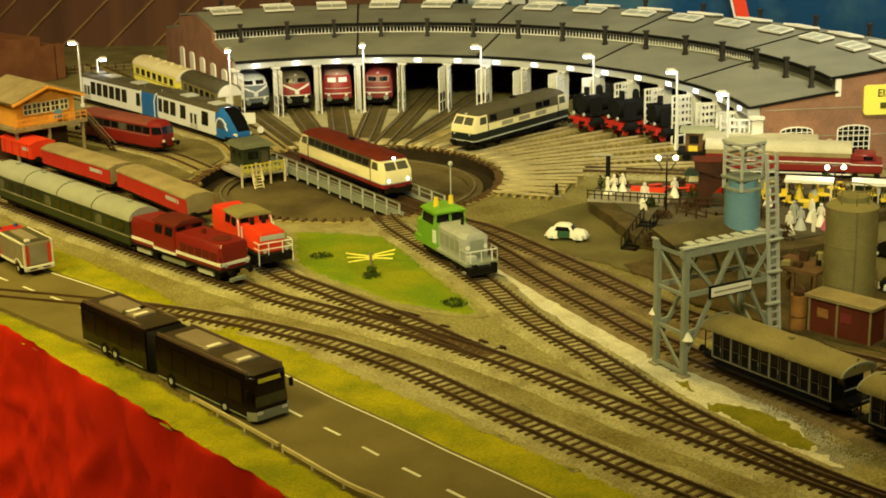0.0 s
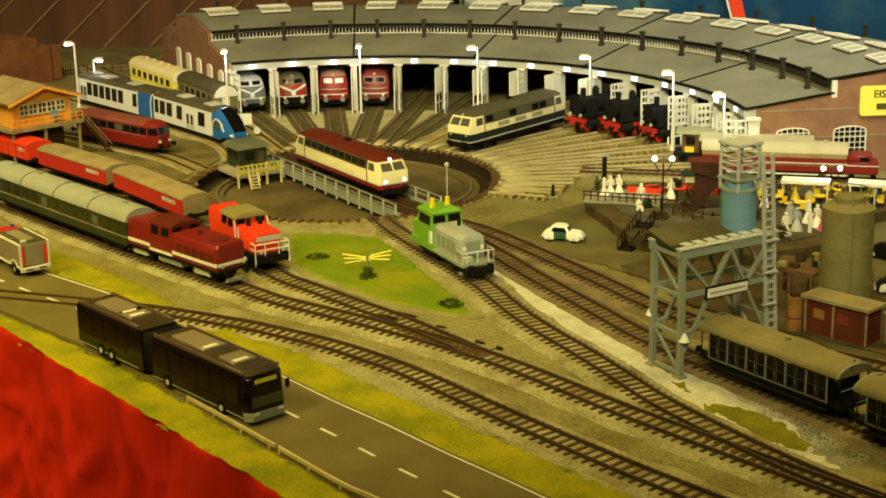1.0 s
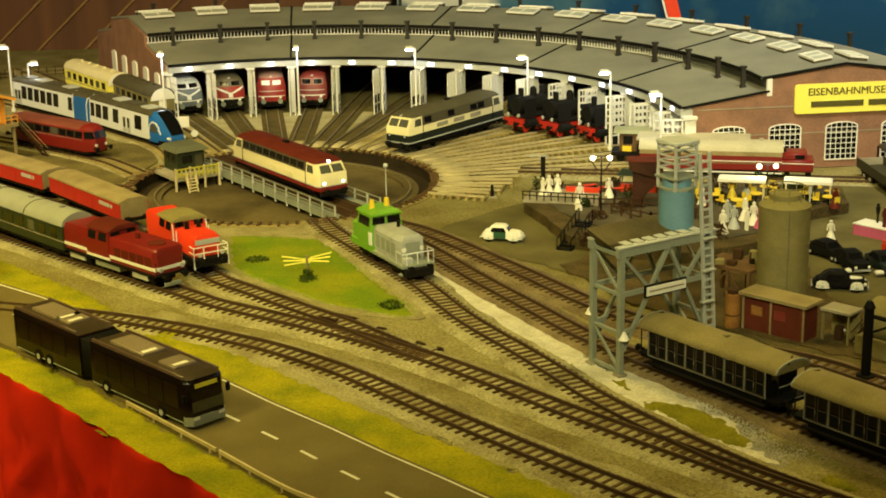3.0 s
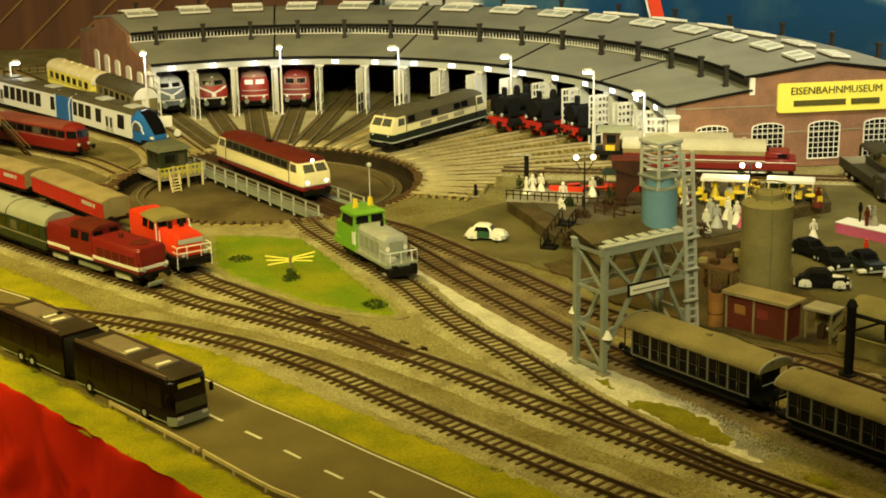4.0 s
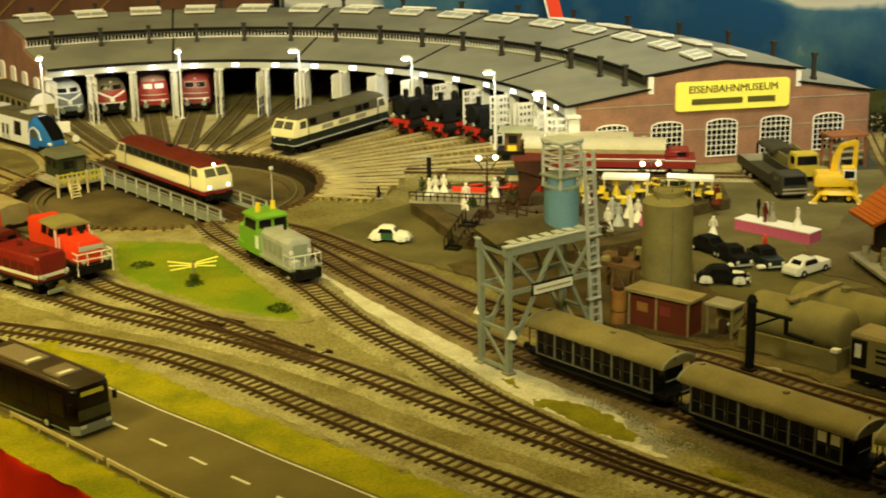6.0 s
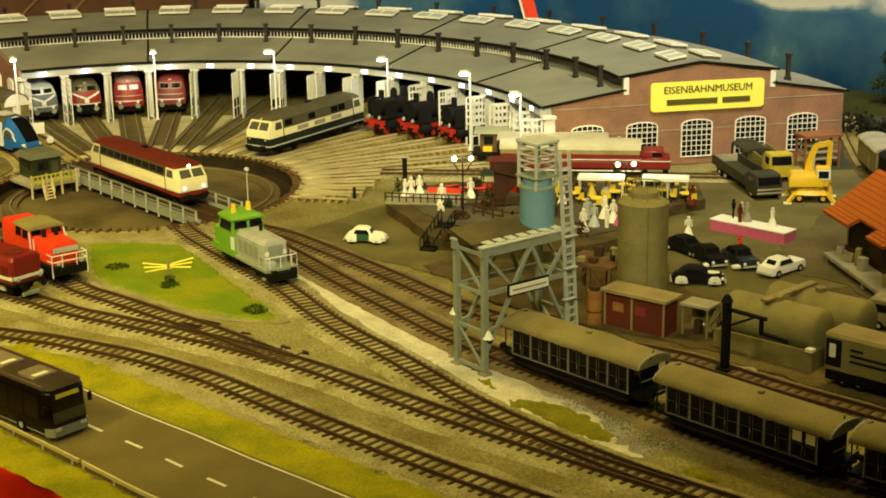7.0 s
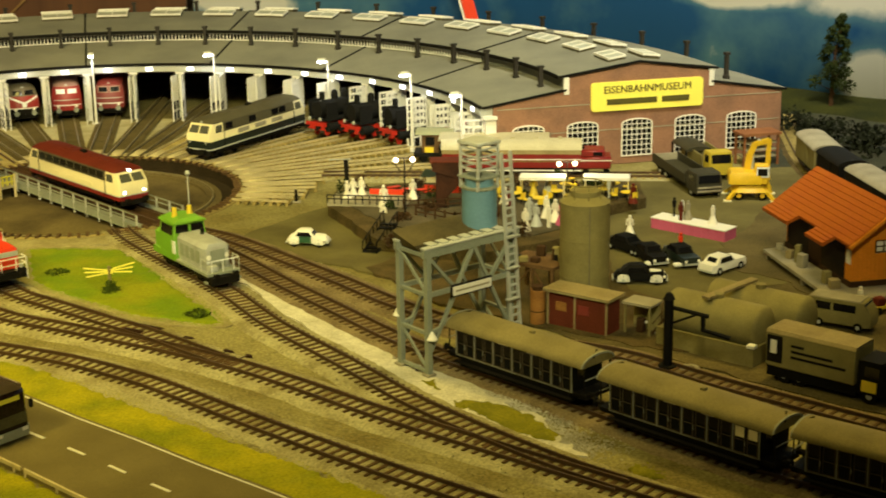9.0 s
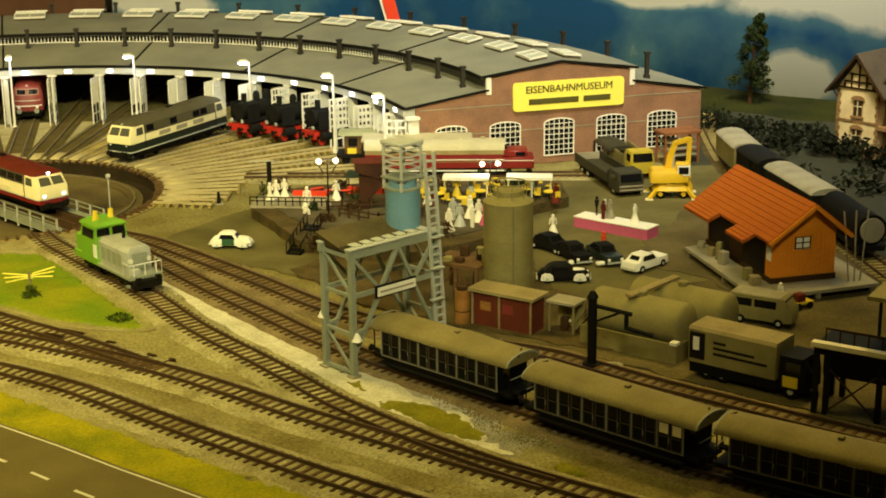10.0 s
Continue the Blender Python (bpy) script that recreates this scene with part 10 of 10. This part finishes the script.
def grey_wagon(pos, L, body, roof, label):
    t = thing("goods_wagon", *pos[:2], RAIL_TOP, pos[2], label, "wagon", "goods wagons")
    part("body", B(-L, L, -1.4, 1.4, 0.95, 3.0), body, t)
    part("roof", arch_roof(bmesh.new(), -L - 0.05, L + 0.05, 1.5, 3.0, 0.55, 9), roof, t)
    part("underframe", B(-L + 0.1, L - 0.1, -1.2, 1.2, 0.6, 0.95), "iron", t)
    for s in (-1, 1):
        part("sliding_door", B(-0.9, 0.9, s * 1.4 - 0.05, s * 1.4 + 0.05, 1.0, 2.9), body, t)
    wheelset(t, (-L * 0.6, L * 0.6), 0.48)
    buffers(t, ((L, 1), (-L, -1)))


for (x, y), L, bo, ro, lab in (((0.592, 1.672), 3.6, "olive", "concrete", "dull olive goods wagon with a pale vaulted roof"), ((0.595, 1.592), 3.0, "dark", "iron", "low black goods wagon with a dark roof"), ((0.598, 1.484), 5.2, "iron", "concrete", "dark goods wagon with a pale grey roof")):
    grey_wagon(at_track("east", x, y), L, bo, ro, lab)
tw = thing("tank_wagon", 0.603, 1.370, RAIL_TOP, 89, "black tank wagon with a pale round end", "wagon")
part("tank", rod(bmesh.new(), (-4.0, 0, 2.3), (4.0, 0, 2.3), 1.25, 24), "dark", tw)
part("end_cap", rod(bmesh.new(), (-4.15, 0, 2.3), (-4.0, 0, 2.3), 1.0, 24), "concrete", tw, "pale round end")
part("underframe", B(-4.2, 4.2, -1.1, 1.1, 0.6, 1.0), "iron", tw)
wheelset(tw, (-2.5, 2.5), 0.48)

# open market shelf by the gable
sh = thing("open_shelf_stall", 0.548, 1.745, 0.0, 10, "orange-roofed stall with pale shelves beside the gable", "stall")
part("roof", B(-0.024, 0.024, -0.014, 0.014, 0.036, 0.039), "shed_brown", sh, scale=1)
for z in (0.010, 0.018, 0.026):
    part("shelf", B(-0.020, 0.020, -0.010, 0.010, z, z + 0.0018), "concrete", sh, scale=1)
for x in (-0.021, 0.021):
    for y in (-0.011, 0.011):
        part("post", B(x - 0.0012, x + 0.0012, y - 0.0012, y + 0.0012, 0, 0.036), "shed_brown", sh, scale=1)

# meadow, hedge, tree and villa
M["scrub_earth"] = mat("dark_scrub_earth", (0.028, 0.025, 0.010), 0.95, grain=500, var=0.5, bump=1.0, second=(0.02, 0.024, 0.010), patch=25)
whole("dark_earth", patch([(0.560, 1.98), (0.552, 1.86), (0.555, 1.74), (0.565, 1.60), (0.572, 1.45), (0.580, 1.20), (0.62, 1.05), (1.0, 1.0), (1.0, 1.75), (0.80, 1.95), (0.68, 2.06)], 0.0009, 0.006, 21), "scrub_earth", "dark scrubby earth behind the goods shed", "ground", kind="structure")
bm = bmesh.new()
rows = []
for j in range(12):
    f = j / 11
    row = []
    for i in range(40):
        x = 0.64 + 0.7 * i / 39
        y = 1.86 + 0.36 * f - 0.75 * max(0, x - 0.78) + 0.02 * math.sin(i * 0.7)
        z = -0.004 + 0.012 * f ** 0.8 + 0.004 * noise.noise((x * 8, y * 8, 3))
        row.append(bm.verts.new((x, y, z)))
    rows.append(row)
for a, b in zip(rows, rows[1:]):
    for i in range(39):
        bm.faces.new((a[i], a[i + 1], b[i + 1], b[i]))
M["meadow"] = mat("meadow_grass", (0.034, 0.036, 0.007), 0.95, grain=300, var=0.4, bump=0.8, second=(0.016, 0.019, 0.006), patch=11, spec=0.1)
whole("meadow_bank", bm, "meadow", "dark green grassy bank rising to the sky board", "meadow", kind="structure", smooth=True)


def foliage(bm, rnd, centre, radius, count, size):
    for i in range(count):
        d = Vector((rnd.gauss(0, 1), rnd.gauss(0, 1), rnd.gauss(0, 1))).normalized() * radius * rnd.random() ** 0.45
        p = Vector(centre) + Vector((d.x, d.y, d.z * 0.9))
        u = Vector((rnd.uniform(-1, 1), rnd.uniform(-1, 1), rnd.uniform(-1, 1))).normalized() * size * rnd.uniform(0.6, 1.3)
        w = Vector((rnd.uniform(-1, 1), rnd.uniform(-1, 1), rnd.uniform(-1, 1))).normalized() * size * 0.7
        bm.faces.new([bm.verts.new(p - u), bm.verts.new(p + w), bm.verts.new(p + u), bm.verts.new(p - w)])


def tree(x, y, z, h, wide, label, seed, lean=0.1):
    rnd = random.Random(seed)
    t = thing("tree", x, y, z, 0, label, "tree")
    bm = bmesh.new()
    rod(bm, (0, 0, -0.004), (lean * 0.02, 0, h * 0.55), h * 0.028, 8, h * 0.014)
    rod(bm, (lean * 0.02, 0, h * 0.55), (lean * 0.08, 0, h * 0.95), h * 0.014, 6, h * 0.004)
    crown = bmesh.new()
    for k in range(22):
        f = 0.22 + 0.76 * k / 21
        a = 2.4 * k
        r = wide * (0.95 if f < 0.52 else max(0.12, 1.0 - 2.1 * (f - 0.52))) * rnd.uniform(0.35, 1.0)
        q = (lean * 0.08 * f + r * math.cos(a), r * math.sin(a), h * f)
        rod(bm, (lean * 0.06 * f, 0, h * (f - 0.08)), q, h * 0.006, 5, h * 0.002)
        foliage(crown, rnd, q, wide * 0.40 * (1.15 - f * 0.60), 130, 0.0024)
    part("trunk", bm, "brown", t, scale=1)
    part("crown", crown, "leaf", t, scale=1)


tree(0.7400, 2.040, 0.002, 0.122, 0.029, "tall slender dark green tree on the bank", 5, 0.1)
rnd = random.Random(9)
bm = bmesh.new()
for k in range(46):
    f = k / 45
    foliage(bm, rnd, (0.600 + 0.20 * f + rnd.uniform(-0.012, 0.012), 1.945 - 0.30 * f + rnd.uniform(-0.02, 0.02), 0.010 + rnd.uniform(0, 0.012)), 0.016, 60, 0.0035)
for k in range(60):
    foliage(bm, rnd, (rnd.uniform(0.635, 0.95), rnd.uniform(1.30, 1.80), 0.004), 0.020, 45, 0.0045)
whole("hedge", bm, "hedge", "dark hedge of scrub behind the goods train", "hedge", kind="stuff")

# villa: a narrow gabled front before a broader main house
vl = thing("villa", 0.7600, 1.7310, 0.0, -55.4, "cream plastered villa with a timbered gable and dark roof", "house")
M["plaster"] = mat("cream_plaster", (0.74, 0.60, 0.34), 0.85, var=0.12, second=(0.60, 0.46, 0.25), spec=0.12)
M["stone_and_shade"] = mat("sandstone_and_wall_shade", (0.28, 0.16, 0.07), 0.8, var=0.25, spec=0.12)
M["villa_roof"] = mat("dark_villa_tiles", (0.060, 0.042, 0.026), 0.75, var=0.3, second=(0.10, 0.075, 0.05), patch=30)
FW, FD, FZ, FR = 0.0275, 0.030, 0.0810, 0.1180
part("wall", B(-FW, FW, 0.0, FD, 0, FZ), "plaster", vl, scale=1)
part("plinth", B(-FW - 0.001, FW + 0.001, -0.0012, FD, 0, 0.010), "stone_and_shade", vl, scale=1)
part("gable", stack(bmesh.new(), [[(-FW, y, FZ), (FW, y, FZ), (0.0, y, FR)] for y in (0.0, FD)]), "plaster", vl, "cream timbered gable", scale=1)
for x0, z0, x1, z1 in ((-FW, FZ, FW, FZ), (-0.020, 0.0885, 0.020, 0.0885), (-0.013, 0.0975, 0.013, 0.0975), (0, FZ, 0, FR - 0.004), (-0.010, FZ, -0.010, 0.099), (0.010, FZ, 0.010, 0.099), (-0.019, FZ, -0.019, 0.0895), (0.019, FZ, 0.019, 0.0895)):
    part("timber", bar(bmesh.new(), (x0, -0.0006, z0), (x1, -0.0006, z1), 0.0016, 0.0020), "brown", vl, scale=1)
for z in (0.0415,):
    part("string_course", B(-FW - 0.0008, FW + 0.0008, -0.0014, 0.001, z, z + 0.0022), "stone_and_shade", vl, scale=1)
for sx in (-1, 1):
    for k in range(14):
        w = 0.0030 if k % 2 else 0.0045
        part("quoin", B(min(sx * (FW + 0.0006), sx * (FW - w)), max(sx * (FW + 0.0006), sx * (FW - w)), -0.0010, 0.001, 0.0105 + 0.0049 * k, 0.0150 + 0.0049 * k), "stone_and_shade", vl, scale=1)
    part("roof_slope", panel(bmesh.new(), (0, -0.010, FR + 0.004), (0, FD + 0.02, FR + 0.004), (sx * (FW + 0.012), FD + 0.02, FZ - 0.0065), (sx * (FW + 0.012), -0.010, FZ - 0.0065), 0.0012), "villa_roof", vl, "dark tiled roof slope", scale=1)
    part("barge_board", bar(bmesh.new(), (0, -0.0105, FR + 0.003), (sx * (FW + 0.012), -0.0105, FZ - 0.0078), 0.0014, 0.003), "brown", vl, scale=1)
    part("bracket", bar(bmesh.new(), (sx * FW, -0.001, FZ - 0.012), (sx * (FW + 0.004), -0.009, FZ - 0.001), 0.0014), "brown", vl, scale=1)
for z in (0.014, 0.0485):
    w = part("window", B(-0.0062, 0.0062, -0.0006, 0.0012, z, z + 0.0200), "stone_and_shade", vl, scale=1)
    part("pane", B(-0.0050, 0.0050, -0.0010, -0.0004, z + 0.001, z + 0.0180), "brown", w, scale=1)
    part("window_bar", B(-0.0005, 0.0005, -0.0016, -0.0008, z + 0.001, z + 0.0180), "cream", w, scale=1)
    part("window_bar", B(-0.0050, 0.0050, -0.0015, -0.0008, z + 0.0115, z + 0.0123), "cream", w, scale=1)
    part("window_sill", B(-0.0082, 0.0082, -0.0030, 0.0005, z - 0.0020, z), "stone_and_shade", w, scale=1)
    arch = [(0.0088 * math.cos(math.pi * q / 8), z + 0.0195 + 0.0050 * math.sin(math.pi * q / 8)) for q in range(9)]
    part("window_hood", stack(bmesh.new(), [[(x, y, zz) for x, zz in arch] for y in (-0.0026, 0.0006)]), "stone_and_shade", w, scale=1)
# main wall and gable take the trim's brown, which paints them as shaded
part("main_wall", B(FW, FW + 0.075, 0.012, 0.090, 0, 0.082), "stone_and_shade", vl, "main wall with shade in its brown colour", scale=1)
part("balcony", B(FW, FW + 0.018, -0.002, 0.012, 0.036, 0.040), "stone_and_shade", vl, scale=1)
for sx, e in ((-1, FW - 0.010), (1, FW + 0.090)):
    part("main_roof", panel(bmesh.new(), (FW + 0.036, 0.004, 0.129), (FW + 0.036, 0.098, 0.129), (e, 0.098, 0.080), (e, 0.004, 0.080), 0.0014), "villa_roof", vl, scale=1)
part("main_gable", stack(bmesh.new(), [[(FW, y, 0.082), (FW + 0.075, y, 0.082), (FW + 0.036, y, 0.126)] for y in (0.012, 0.090)]), "stone_and_shade", vl, scale=1)
for z in (0.014, 0.048):
    for x in (FW + 0.022, FW + 0.052):
        part("window", B(x - 0.006, x + 0.006, 0.0112, 0.013, z, z + 0.02), "glass", vl, scale=1)
part("chimney", B(FW + 0.048, FW + 0.058, 0.05, 0.06, 0.10, 0.142), "brick", vl, scale=1)

mp = thing("marker_post", -0.0947, 1.648, 0.0, 0, "slender grey marker post with a round head beside the turntable", "post")
part("post", rod(bmesh.new(), (0, 0, 0), (0, 0, 0.037), 0.0007, 8), "pale_grey", mp, scale=1)
part("head", ball(bmesh.new(), (0, 0, 0.0385), 0.0028, 10), "pale_grey", mp, scale=1)

# loose ballast stones over the near tracks
rb = random.Random(77)
bm = bmesh.new()
for key in "ABCDEF":
    for x, y, a in LINES[key]:
        c, sn = math.cos(radians(a)), math.sin(radians(a))
        for k in range(26):
            o, u = rb.gauss(0, 0.015), rb.uniform(-0.0042, 0.0042)
            if abs(abs(o) - GAUGE / 2) < 0.0014 or (abs(o) < 0.0155 and abs(u) < 0.0019):
                continue
            px, py, r = x - sn * o + c * u, y + c * o + sn * u, rb.uniform(0.0004, 0.0009)
            z = 0.0019 if abs(o) < 0.019 else 0.0019 - 0.0026 * (abs(o) - 0.019) / 0.007
            if z < -0.0006:
                z = -0.0006
            w = rb.uniform(0, 2.1)
            b = [bm.verts.new((px + r * math.cos(w + 2.094 * i), py + r * math.sin(w + 2.094 * i), z - 0.0003)) for i in range(3)]
            t = bm.verts.new((px, py, z + r * rb.uniform(0.5, 1.0)))
            for i in range(3):
                bm.faces.new((b[i], b[(i + 1) % 3], t))
whole("ballast_stones", bm, "ballast", "loose tan ballast stones between the sleepers", "ballast", kind="stuff")
